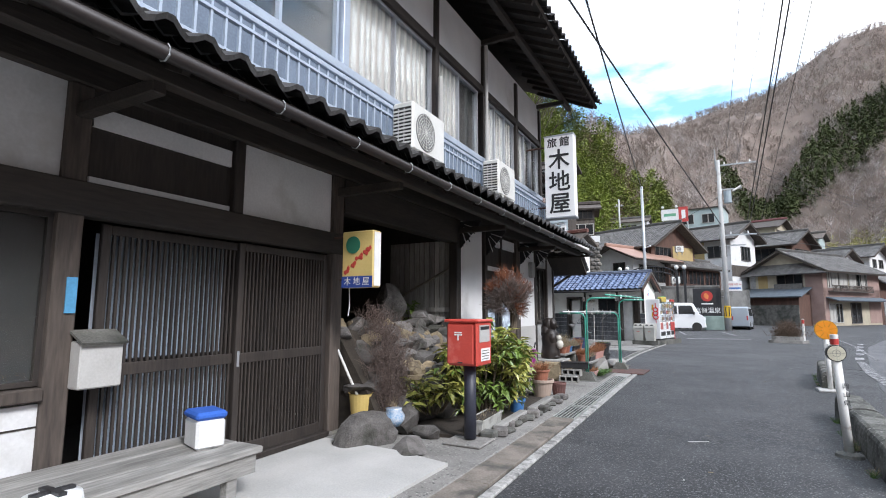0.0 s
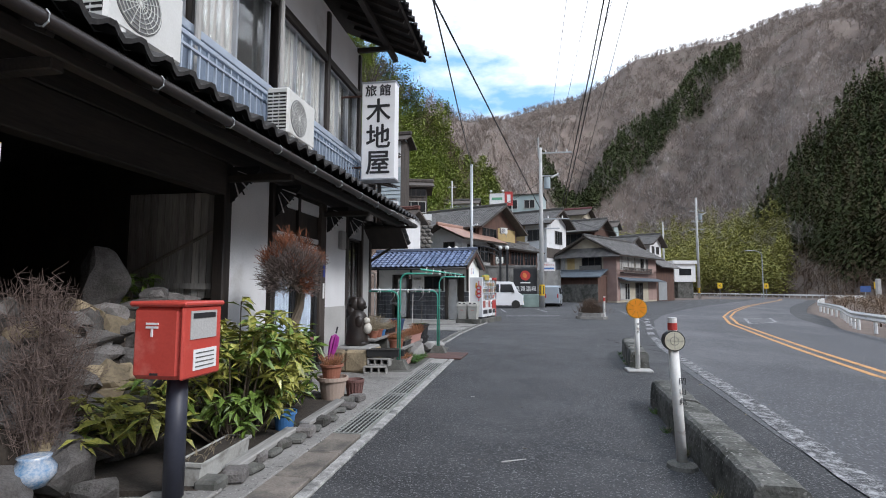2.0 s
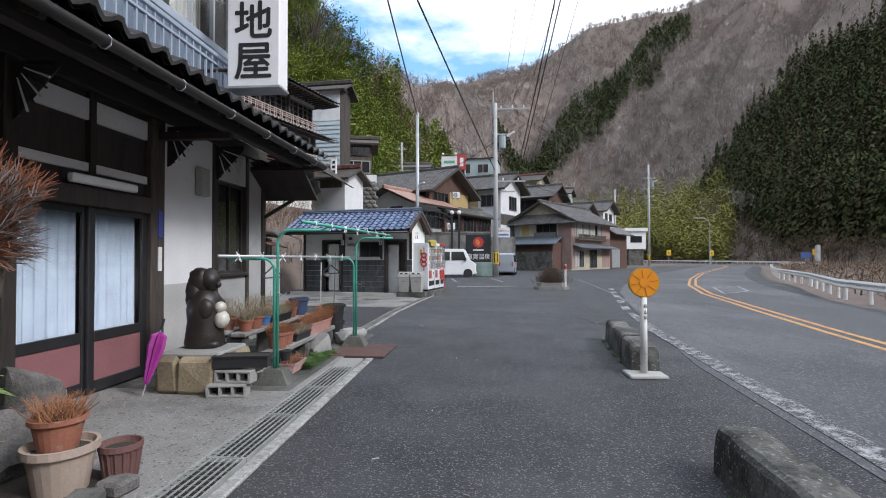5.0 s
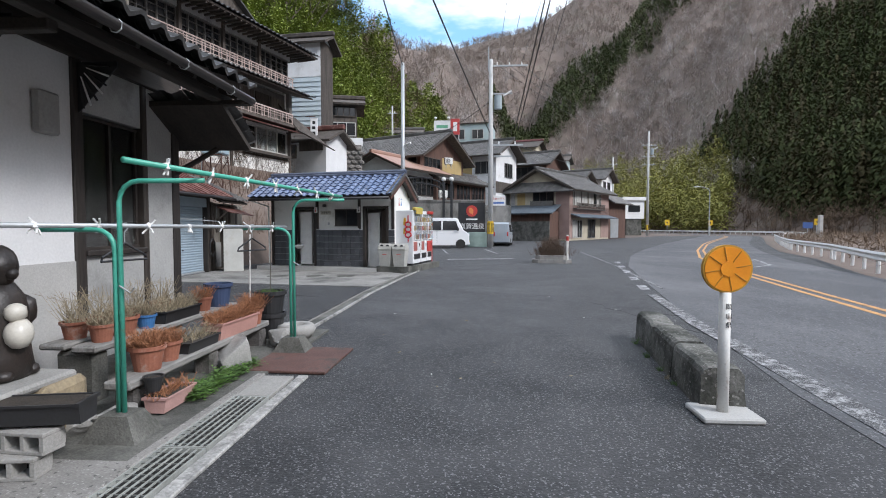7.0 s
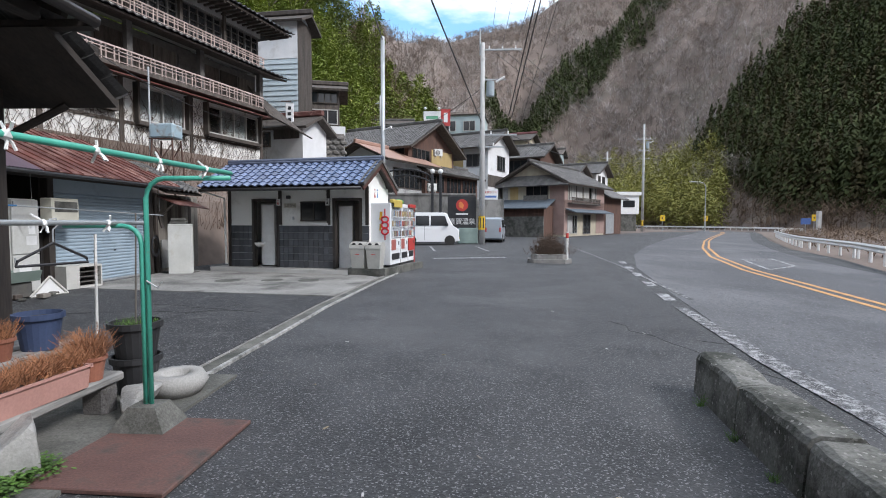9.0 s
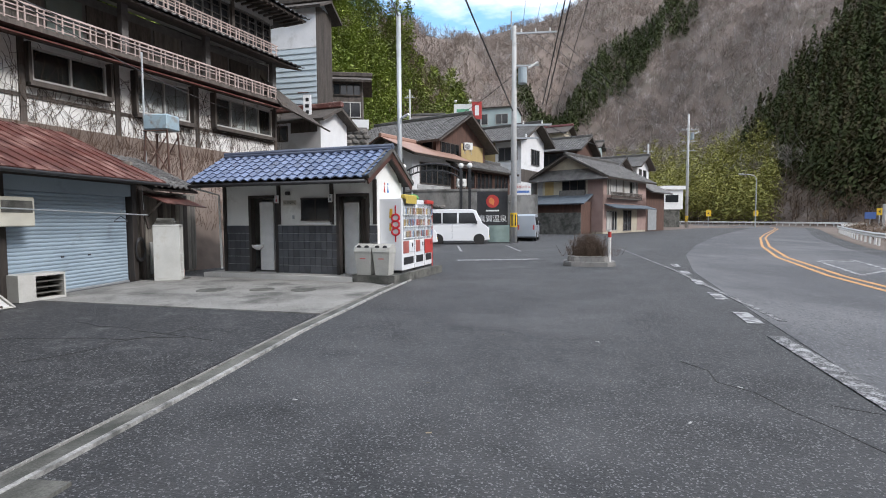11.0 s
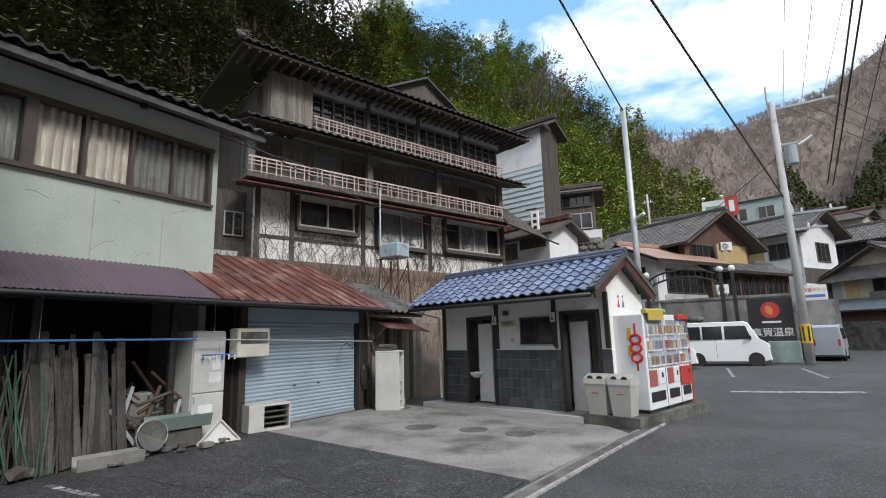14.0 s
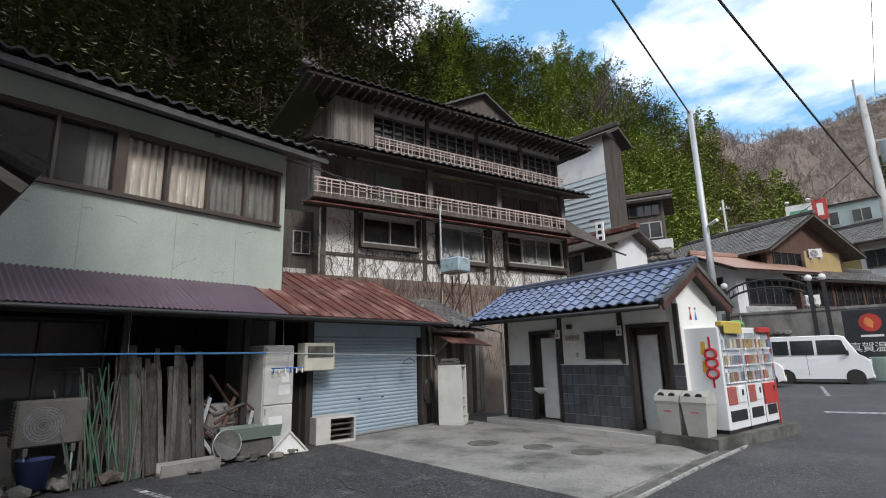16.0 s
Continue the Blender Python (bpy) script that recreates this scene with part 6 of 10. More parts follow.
def build_junk():
    x = -9.05
    f = build_fridge("old_fridge", "grimy cream two-door fridge with peeled stickers", (x + 0.12, 21.86, 0.03), 90, 0.62, 0.6, 1.9, 0.8)
    for (z0, z1, y0, y1) in ((1.2, 1.42, 0.36, 0.52), (0.98, 1.16, 0.3, 0.55), (0.34, 0.6, 0.12, 0.4)):
        part("peeled_patch", Geo().box(y0, y1, -0.004, 0.0, z0, z1), WHITEPAINT, f)
    # window air conditioner body hung on the post
    a = thing("wall_unit", "old cream window air conditioner fixed to the post", "air conditioner", (-8.85, 22.95, 1.42), 90)
    part("housing", Geo().box(-0.36, 0.36, -0.12, 0.16, 0, 0.55, 0.02), mat("cream_enamel", (0.58, 0.56, 0.47), (0.46, 0.44, 0.37), 3, 0.5), a)
    part("grille", Geo().box(-0.3, 0.3, -0.128, -0.12, 0.26, 0.48), DARKCONC, a)
    for i in range(6):
        part("grille_slat", Geo().box(-0.3, 0.3, -0.135, -0.12, 0.27 + i * 0.035, 0.285 + i * 0.035), a.children[0].data.materials[0], a)
    # drying pole across the bay
    p = thing("drying_pole", "long blue and steel drying pole hung under the eave", "drying pole", (-8.72, 17.0, 1.78))
    part("blue_pole", Geo().rod((0, -3, 0.04), (0, 4.75, 0.0), 0.017, 0.017, 8), mat("blue_pole", (0.06, 0.2, 0.42)), p, "blue plastic pole")
    part("steel_pole", Geo().rod((0, 4.7, 0.0), (0, 9.35, -0.12), 0.014, 0.014, 8), GALV, p)
    for y in (19.5 - 17, 22.1 - 17, 26.2 - 17):
        part("hanger_wire", Geo().rod((0, y, 0.0), (-0.02, y, 0.65), 0.004, n=5), GALV, p)
    build_hanger((-8.72, 25.45, 1.66), 90)
    # peg hanger
    ph = thing("peg_hanger", "blue plastic peg hanger on the pole", "hanger", (-8.7, 22.2, 1.5))
    part("frame", Geo().tube([(-0.15, -0.25, 0), (0.15, -0.25, 0), (0.15, 0.25, 0), (-0.15, 0.25, 0), (-0.15, -0.25, 0)], 0.01, 5), mat("blue_plastic", (0.05, 0.17, 0.5)), ph)
    for i in range(8):
        part("peg", Geo().box(-0.16 + (i % 2) * 0.3, -0.14 + (i % 2) * 0.3, -0.22 + i * 0.06, -0.2 + i * 0.06, -0.09, 0), WHITEPAINT if i % 3 else mat("blue_peg", (0.05, 0.2, 0.55)), ph)
    part("hook", Geo().tube([(0, 0, 0.0), (0, 0, 0.2), (0.0, 0.03, 0.27), (0, 0, 0.3)], 0.006, 5), GALV, ph)
    # low cabinet, gable-shaped board
    c = thing("scrap_cabinet", "open white scrap cabinet with grey shelves", "cabinet", (-8.75, 22.9, 0.02), 78)
    m = mat("chipped_laminate", (0.55, 0.54, 0.5), (0.4, 0.39, 0.36), 3, 0.6, 0.1)
    g = Geo().box(0, 0.85, 0, 0.5, 0, 0.04).box(0, 0.85, 0, 0.5, 0.46, 0.5).box(0, 0.03, 0, 0.5, 0.04, 0.46).box(0.82, 0.85, 0, 0.5, 0.04, 0.46).box(0.03, 0.82, 0.47, 0.5, 0.04, 0.46)
    part("carcass", g, m, c)
    for k in range(3):
        part("shelf", Geo().box(0.03, 0.82, 0.04, 0.47, 0.12 + k * 0.11, 0.135 + k * 0.11), DARKCONC, c)
    part("side_panel", Geo().box(0.0, 0.3, -0.01, 0.0, 0.0, 0.5), m, c)
    t = thing("gable_board", "white triangular wooden frame leaning by the fridge", "frame", (-8.45, 22.1, 0.01), 74)
    part("panel", Geo().prism([(-0.32, 0.0), (0.34, 0.0), (0.02, 0.36)], "y", 0.0, 0.03), WHITEPAINT, t)
    part("trim", Geo().rod((-0.34, -0.01, 0.02), (0.02, -0.01, 0.39), 0.025, n=5).rod((0.36, -0.01, 0.02), (0.02, -0.01, 0.39), 0.025, n=5).rod((-0.34, -0.01, 0.03), (0.36, -0.01, 0.03), 0.025, n=5), m, t)
    # planks and poles leaning
    rnd = random.Random(11)
    for i in range(34):
        y = 19.5 + i * 0.038 + rnd.uniform(-0.02, 0.02)
        h = rnd.uniform(1.45, 1.95)
        w = rnd.uniform(0.05, 0.13)
        pl = Geo().box(-0.012, 0.012, -w / 2, w / 2, 0, h, 0.003)
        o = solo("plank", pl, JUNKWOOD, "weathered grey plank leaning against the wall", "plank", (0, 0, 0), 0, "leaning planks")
        o.matrix_world = pose(-8.72 + rnd.uniform(-0.12, 0.05), y, 0.03, rnd.uniform(-3, 3), -11 - rnd.uniform(0, 5), rnd.uniform(-10, 10))
    for i in range(34):
        y = 18.95 + i * 0.026
        h = rnd.uniform(1.2, 1.75)
        mm = mat("garden_stake", (0.035, 0.12, 0.062), (0.02, 0.065, 0.035), 5, 0.6) if i == 0 else bpy.data.materials["garden_stake"]
        o = solo("stake", Geo().rod((0, 0, 0), (0, 0, h), 0.013, 0.012, 7), mm if i % 3 == 1 else JUNKWOOD, "thin garden stake leaning in a bundle", "stake", (0, 0, 0), 0, "garden stakes")
        o.matrix_world = pose(-8.62 + rnd.uniform(-0.1, 0.08), y, 0.02, rnd.uniform(-13, 11), -13 - rnd.uniform(0, 7), 0)
    # basins, buckets, boxes
    b = thing("steel_basin", "dented steel basin standing on its edge", "basin", (-8.66, 21.0, 0.27), 0)
    b.matrix_world = b.matrix_world @ Matrix.Scale(0.8, 4)
    part("bowl", Geo().rod((0.02, 0, 0.0), (0.16, 0.03, 0.06), 0.27, 0.3, 24), DARKSTEEL, b)
    part("rim", Geo().tube([(0.16 - 0.02 * math.sin(t), 0.03 + 0.3 * math.cos(t), 0.06 + 0.3 * math.sin(t)) for t in [2 * math.pi * i / 24 for i in range(25)]], 0.012, 5), GALV, b)
    part("dark_inside", Geo().rod((0.165, 0.03, 0.06), (0.168, 0.03, 0.06), 0.27, 0.27, 22), DARKCONC, b)
    solo("plastic_trough", Geo().prism([(-0.2, 0.0), (0.2, 0.0), (0.26, 0.2), (0.22, 0.2), (0.17, 0.03), (-0.17, 0.03), (-0.22, 0.2), (-0.26, 0.2)], "x", -0.45, 0.45), mat("grey_green_plastic", (0.17, 0.22, 0.19)), "grey-green plastic trough on top of boxes", "trough", (-8.75, 21.55, 0.34), 86)
    solo("foam_box", Geo().box(-0.3, 0.3, -0.2, 0.2, 0, 0.3, 0.02), GRIMESHADE, "white foam box under the trough", "box", (-8.8, 21.6, 0.03), 84)
    solo("planter_box", Geo().prism([(-0.12, 0.0), (0.12, 0.0), (0.16, 0.17), (0.12, 0.17), (0.1, 0.05), (-0.1, 0.05), (-0.12, 0.17), (-0.16, 0.17)], "x", -0.42, 0.42), CONCRETE, "long grey planter box by the planks", "planter", (-8.45, 20.4, 0.015), 84)
    solo("blue_bucket", Geo().lathe([(0.15, 0), (0.2, 0.36), (0.215, 0.37), (0.19, 0.36), (0.14, 0.03)], 20), mat("dark_blue_plastic", (0.03, 0.05, 0.15)), "dark blue plastic bucket by the wall", "bucket", (-8.75, 18.55, 0.1), smooth=True)
    ac = build_ac((-8.95, 18.7, 0.5), 90)
    tagged(ac, "grimy white outdoor unit on a low stand, darkened for eave shade")
    # swap the enamel for the copy with eave shade in its colour
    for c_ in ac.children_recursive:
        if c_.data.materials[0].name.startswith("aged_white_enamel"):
            c_.data.materials[0] = GRIMESHADE
    for i in range(26):
        r = rnd.uniform(0.06, 0.16)
        solo("rubble", Geo().blob((0, 0, r * 0.6), (r, r * 1.2, r * 0.7), i, 0.35, 1), STONE if i % 4 else BROWNWOOD, "loose stone and scrap heaped at the wall's foot", "rubble", (-8.95 + rnd.uniform(-0.25, 0.35), 17.9 + rnd.random() * 1.6, 0.02), group="rubble")
    for i in range(30):
        y = rnd.uniform(20.9, 21.9)
        a_, b_ = Vector((-9.6 + rnd.uniform(-0.5, 0.4), y, rnd.uniform(0.2, 0.9))), Vector((rnd.uniform(-0.5, 0.5), rnd.uniform(-0.6, 0.6), rnd.uniform(-0.1, 0.6)))
        solo("scrap_bar", Geo().rod((0, 0, 0), b_, rnd.uniform(0.01, 0.03), None, 6), (RUST, DARKCONC, GALV, BROWNWOOD, DARKCONC)[i % 5], "scrap bar in the heap behind the trough", "scrap", tuple(a_), group="scrap heap")
    for i in range(8):
        s = rnd.uniform(0.12, 0.3)
        solo("scrap_box", Geo().box(-s, s, -s, s, 0, s * 1.4, 0.02), (DARKCONC, BOARDWOOD, GREYPLASTER)[i % 3], "worn box in the scrap heap", "box", (-9.7 + rnd.uniform(-0.4, 0.2), 20.9 + i * 0.13, 0.03 + 0.3 * (i % 3)), rnd.uniform(0, 90), group="scrap heap")

    for i in range(22):
        s_ = rnd.uniform(0.04, 0.11)
        o = solo("litter", Geo().box(-s_, s_, -s_ * 0.7, s_ * 0.7, 0, s_ * rnd.uniform(0.3, 0.9), 0.01), (BOARDWOOD, GRIMESHADE, RUST, DARKCONC, BROWNWOOD)[i % 5], "small scrap of wood and tin on the yard's edge", "scrap", (-8.55 + rnd.uniform(-0.3, 0.3), rnd.uniform(20.3, 22.6), 0.03), rnd.uniform(0, 180), group="scrap heap")
    for i in range(9):
        y = 20.75 + i * 0.13
        h = rnd.uniform(0.7, 1.3)
        o = solo("scrap_strip", Geo().box(-0.012, 0.012, -0.03, 0.03, 0, h, 0.003), (GALV, JUNKWOOD, RUST)[i % 3], "bent strip standing in the scrap heap", "scrap", (0, 0, 0), 0, "scrap heap")
        o.matrix_world = pose(-9.1 + rnd.uniform(-0.2, 0.2), y, 0.03, rnd.uniform(20, 60) * (1 if i % 2 else -1), -15, 0)


def build_hanger(at, turn):
    h = thing("coat_hanger", "black plastic coat hanger on the pole", "hanger", at, turn, group="coat hangers")
    part("arm", Geo().tube([(-0.2, 0, -0.16), (-0.19, 0, -0.13), (0, 0, -0.03), (0.19, 0, -0.13), (0.2, 0, -0.16), (-0.2, 0, -0.16)], 0.009, 6), BLACK, h)
    part("hook", Geo().tube([(0, 0, -0.03), (0, 0, 0.05), (0.03, 0, 0.08), (0.02, 0, 0.12), (-0.02, 0, 0.11)], 0.005, 5), GALV, h)


build_junk()

# ---- before the inn ----
CLAY = mat("terracotta", (0.33, 0.13, 0.08), (0.24, 0.09, 0.055), 5, 0.85, 0.1, 60, stain=(0.4, 0.3, 0.25), stain_scale=6, stain_at=0.66)
BEIGEPOT = mat("beige_pot", (0.42, 0.33, 0.27), (0.34, 0.26, 0.21), 4, 0.8, 0.1, 60)
BLUEPOT = mat("blue_pot", (0.06, 0.19, 0.42), (0.045, 0.14, 0.33), 4, 0.5)
DRY = mat("dry_foliage", (0.4, 0.18, 0.085), (0.2, 0.09, 0.048), 9, 0.95, spread=0.35)
PALEDRY = mat("pale_dry_stems", (0.36, 0.30, 0.2), (0.22, 0.18, 0.12), 9, 0.95, spread=0.3)
SOIL = mat("potting_soil", (0.05, 0.04, 0.03), (0.025, 0.02, 0.016), 9, 1.0, 0.6)
WEED = mat("green_weed", (0.09, 0.18, 0.03), (0.05, 0.1, 0.02), 8, 0.7, spread=0.35)
BLACKPLASTIC = mat("black_plastic", (0.03, 0.03, 0.032), (0.02, 0.02, 0.021), 4, 0.5, 0.05)
ROCK = mat("river_rock", (0.185, 0.172, 0.163), (0.075, 0.069, 0.064), 7, 0.9, 0.9, 60, spread=0.35, stain=(0.045, 0.045, 0.036), stain_scale=2.2, stain_at=0.6)
WARMROCK = mat("ochre_rock", (0.30, 0.24, 0.15), (0.15, 0.12, 0.08), 3, 0.9, 0.6, 30, spread=0.25)


def tuft(rnd, n, r, h, lean=0.6, w=0.004, z=0.0):
    g = Geo()
    n, w = int(n * 1.7), w * 0.7
    for i in range(n):
        a, s = rnd.uniform(0, 6.283), rnd.random() ** 0.5
        p = Vector((math.cos(a) * r * s, math.sin(a) * r * s, z))
        b = rnd.uniform(0, 6.283)
        q = p + Vector((math.cos(b) * h * lean * rnd.random(), math.sin(b) * h * lean * rnd.random(), h * rnd.uniform(0.4, 1)))
        g.rod(p, q, w, w * 0.4, 3, False)
        if rnd.random() < 0.7:
            m = p.lerp(q, rnd.uniform(0.5, 1))
            g.rod(m, m + Vector((rnd.uniform(-1, 1) * h * 0.25, rnd.uniform(-1, 1) * h * 0.25, rnd.uniform(-0.1, 0.2) * h)), w * 0.7, w * 0.3, 3, False)
    return g


def build_pot(at, r, h, material, label, plant=None, seed=0, ribs=False):
    p = thing("flower_pot", label, "pot", at, group="flower pots")
    part("pot", Geo().lathe([(r * 0.72, 0), (r * 0.94, h * 0.84), (r * 1.06, h * 0.85), (r * 1.06, h), (r * 0.95, h), (r * 0.9, h * 0.86)], 22), material, p, smooth=False)
    part("soil", Geo().lathe([(r * 0.9, h * 0.85), (r * 0.5, h * 0.9), (0.01, h * 0.9)], 16), SOIL, p)
    if plant:
        m, n, ph, lean = plant
        part("plant", tuft(random.Random(seed), n, r * 0.85, ph, lean, 0.0045, h * 0.88), m, p, kind="stuff")
    if ribs:
        for i in range(16):
            a = 2 * math.pi * i / 16
            part("rib", Geo().rod((math.cos(a) * r * 0.75, math.sin(a) * r * 0.75, 0.02), (math.cos(a) * r * 0.97, math.sin(a) * r * 0.97, h * 0.84), 0.008, n=5), material, p)
    return p


def build_trough(at, turn, ln, w, h, material, label, plant=None, seed=0):
    t = thing("planter_trough", label, "planter", at, turn, group="planter troughs")
    part("trough", Geo().prism([(-w * 0.4, 0), (w * 0.4, 0), (w * 0.5, h), (w * 0.56, h), (w * 0.56, h * 0.9), (w * 0.5, h * 0.88), (-w * 0.5, h * 0.88), (-w * 0.56, h * 0.9), (-w * 0.56, h), (-w * 0.5, h)], "y", 0, ln), material, t)
    part("soil", Geo().box(-w * 0.47, w * 0.47, 0.015, ln - 0.015, h * 0.86, h * 0.95), SOIL, t)
    part("rim", Geo().box(-w * 0.56, w * 0.56, -0.01, 0.012, h * 0.85, h * 1.01).box(-w * 0.56, w * 0.56, ln - 0.012, ln + 0.01, h * 0.85, h * 1.01), material, t)
    if plant:
        m, n, ph, lean = plant
        rnd = random.Random(seed)
        g = Geo()
        for k in range(6):
            u = tuft(rnd, n // 6, w * 0.45, ph, lean, 0.0045, 0)
            off = len(g.v)
            g.v += [(x, y + ln * (k + 0.5) / 6, z + h * 0.9) for x, y, z in u.v]
            g.f += [tuple(i + off for i in f) for f in u.f]
        part("plant", g, m, t, kind="stuff")
    return t


def build_front():
    # bench with cool box
    b = thing("bench", "long grey weathered wooden bench by the door", "bench", (-3.95, 3.2, 0.03))
    for k in range(3):
        part("seat_board", Geo().box(-0.42 + k * 0.29, -0.145 + k * 0.29, 0, 2.05, 0.36, 0.41, 0.008), GREYWOOD, b)
    for y in (0.15, 1.75):
        for x in (-0.36, 0.32):
            part("leg", Geo().box(x, x + 0.08, y, y + 0.09, 0, 0.36, 0.006), GREYWOOD, b)
        part("cross_rail", Geo().box(-0.28, 0.32, y + 0.02, y + 0.07, 0.26, 0.36), GREYWOOD, b)
    part("apron_board", Geo().box(0.38, 0.41, 0.05, 2.0, 0.22, 0.36), GREYWOOD, b)
    c = thing("cool_box", "small white cool box with a blue lid", "cool box", (-3.92, 5.02, 0.44), -18)
    part("body", Geo().box(-0.14, 0.14, -0.11, 0.11, 0, 0.22, 0.02), WHITEPAINT, c)
    part("lid", Geo().box(-0.15, 0.15, -0.12, 0.12, 0.22, 0.28, 0.02), mat("bright_blue_lid", (0.03, 0.12, 0.5)), c, "bright blue lid")
    t = thing("wooden_stump", "cut log stump standing by the bench", "stump", (-3.35, 3.75, 0.03))
    part("log", Geo().lathe([(0.3, 0), (0.28, 0.3), (0.27, 0.33)], 16), WARMROCK, t)
    k = thing("round_tub", "white round tub with dark strap on the stump", "tub", (-3.38, 3.72, 0.36))
    part("tub", Geo().lathe([(0.13, 0), (0.15, 0.1), (0.13, 0.2), (0.02, 0.21)], 18), WHITEPAINT, k, smooth=True)
    part("strap", Geo().box(-0.1, 0.1, -0.02, 0.02, 0.205, 0.222).box(-0.02, 0.02, -0.1, 0.1, 0.205, 0.221), BLACK, k)
    build_pot((-3.75, 4.1, 0.03), 0.1, 0.16, BLUEPOT, "small blue pot with a green sprig", (WEED, 40, 0.22, 0.8), 3)
    m = thing("mail_box", "grey-white metal letter box on the post", "letter box", (-4.38, 4.4, 0.94), 90)
    part("box", Geo().box(-0.15, 0.15, -0.1, 0.04, 0, 0.34, 0.01), mat("letter_box_grey", (0.5, 0.49, 0.47), (0.4, 0.39, 0.37), 4, 0.6, 0.1), m)
    part("lid", slab_between((-0.16, -0.14, 0.33), (0.16, -0.14, 0.33), (0.16, 0.05, 0.42), (-0.16, 0.05, 0.42), 0.02), DARKCONC, m)
    solo("blue_plaque", Geo().box(-0.005, 0.005, -0.035, 0.035, 0, 0.26), mat("plaque_blue", (0.1, 0.35, 0.6)), "small blue plaque nailed to the post", "plaque", (-4.41, 4.22, 1.48), -4)
    solo("window_sticker", Geo().box(-0.003, 0.003, -0.1, 0.1, 0, 0.15), WHITEPAINT, "small white sticker on the window", "sticker", (-4.445, 3.72, 1.36))
    # bracket lamp sign
    s = thing("lamp_sign", "yellow lamp sign with faded red figure and blue foot", "sign", (-3.86, 6.92, 1.76))
    part("lamp_box", Geo().box(-0.22, 0.22, -0.075, 0.075, 0.0, 0.65, 0.012), mat("sign_cream", (0.72, 0.56, 0.22), (0.62, 0.47, 0.17), 3, 0.4), s)
    part("side_band", Geo().box(0.222, 0.228, -0.06, 0.06, 0.02, 0.63), WHITEPAINT, s)
    part("blue_foot", Geo().box(-0.215, 0.215, -0.082, -0.076, 0.0, 0.13), mat("sign_foot_blue", (0.03, 0.07, 0.32)), s, "blue lettering strip")
    part("green_disc", Geo().rod((-0.06, -0.084, 0.49), (-0.06, -0.077, 0.49), 0.1, 0.1, 24), mat("sign_disc_green", (0.03, 0.2, 0.12)), s, "green disc")
    rnd = random.Random(4)
    for i in range(16):
        x = -0.15 + 0.022 * i
        part("red_figure", Geo().blob((x + rnd.uniform(-0.02, 0.02), -0.078, 0.19 + 0.018 * i + rnd.uniform(-0.02, 0.02)), (0.026, 0.004, 0.028), i, 0.5, 1), FADEDRED, s)
    for i, ch in enumerate("木地屋"):
        text_mesh("lettering", ch, 0.1, WHITEPAINT, s, pose(-0.13 + 0.13 * i, -0.084, 0.065, 90, 0, 0), 0.001)
    for x, z in ((-0.4, 0.6), (-0.3, 0.1)):
        part("bracket", Geo().rod((x, 0, z), (-0.2, 0, z), 0.015), RUST, s)
    part("pull_cord", Geo().tube([(-0.18, 0.02, 0.0), (-0.17, 0.02, -0.2), (-0.19, 0.02, -0.32)], 0.006, 5), WHITEPAINT, s)
    # post box
    p = thing("post_box", "red square post box on a dark pole", "post box", (-2.8, 7.6, 0.03))
    part("foot_slab", Geo().box(-0.24, 0.22, -0.24, 0.24, 0, 0.035, 0.012), PATHCONC, p, "grey concrete foot")
    part("pole", Geo().rod((0, 0, 0.05), (0, 0, 0.86), 0.068, 0.068, 18), mat("navy_pole", (0.035, 0.038, 0.055), (0.025, 0.027, 0.04), 5, 0.5), p, "dark navy pole", True)
    bx = part("box", Geo().box(-0.21, 0.15, -0.2, 0.2, 0.86, 1.34, 0.03), FADEDRED, p, "faded red box")
    part("cap", Geo().box(-0.23, 0.2, -0.215, 0.215, 1.34, 1.375, 0.012), FADEDRED, p)
    part("front_frame", Geo().box(0.15, 0.18, -0.205, 0.205, 0.86, 1.34, 0.012), FADEDRED, p)
    part("slot_panel", Geo().box(0.18, 0.186, -0.14, 0.14, 1.12, 1.31), PALECONC, p, "pale slot panel")
    part("slot", Geo().box(0.186, 0.19, -0.12, 0.12, 1.26, 1.295), BLACK, p)
    part("notice", Geo().box(0.18, 0.185, -0.1, 0.15, 0.91, 1.05), WHITEPAINT, p, "white collection notice")
    for z in (0.93, 0.96, 0.99, 1.02):
        part("notice_bar", Geo().box(0.185, 0.187, -0.08, 0.12, z, z + 0.008), DARKCONC, p)
    part("postal_mark", Geo().box(-0.1, -0.01, -0.206, -0.2, 1.22, 1.234).box(-0.1, -0.01, -0.206, -0.2, 1.196, 1.21).box(-0.062, -0.048, -0.206, -0.2, 1.14, 1.2), WHITEPAINT, p, "white postal mark")
    part("maker_plate", Geo().box(-0.06, 0.0, -0.204, -0.2, 0.89, 0.905), BLACK, p)


build_front()


def leaf_shape(name, material, ln=0.16, w=0.05):
    g = Geo()
    for s in (-1, 1):
        g.face((0, 0, 0), (s * w * 0.5, ln * 0.45, 0.012), (0, ln * 0.5, -0.004))
        g.face((s * w * 0.5, ln * 0.45, 0.012), (0, ln, -0.03), (0, ln * 0.5, -0.004))
    return g.mesh(name, material)


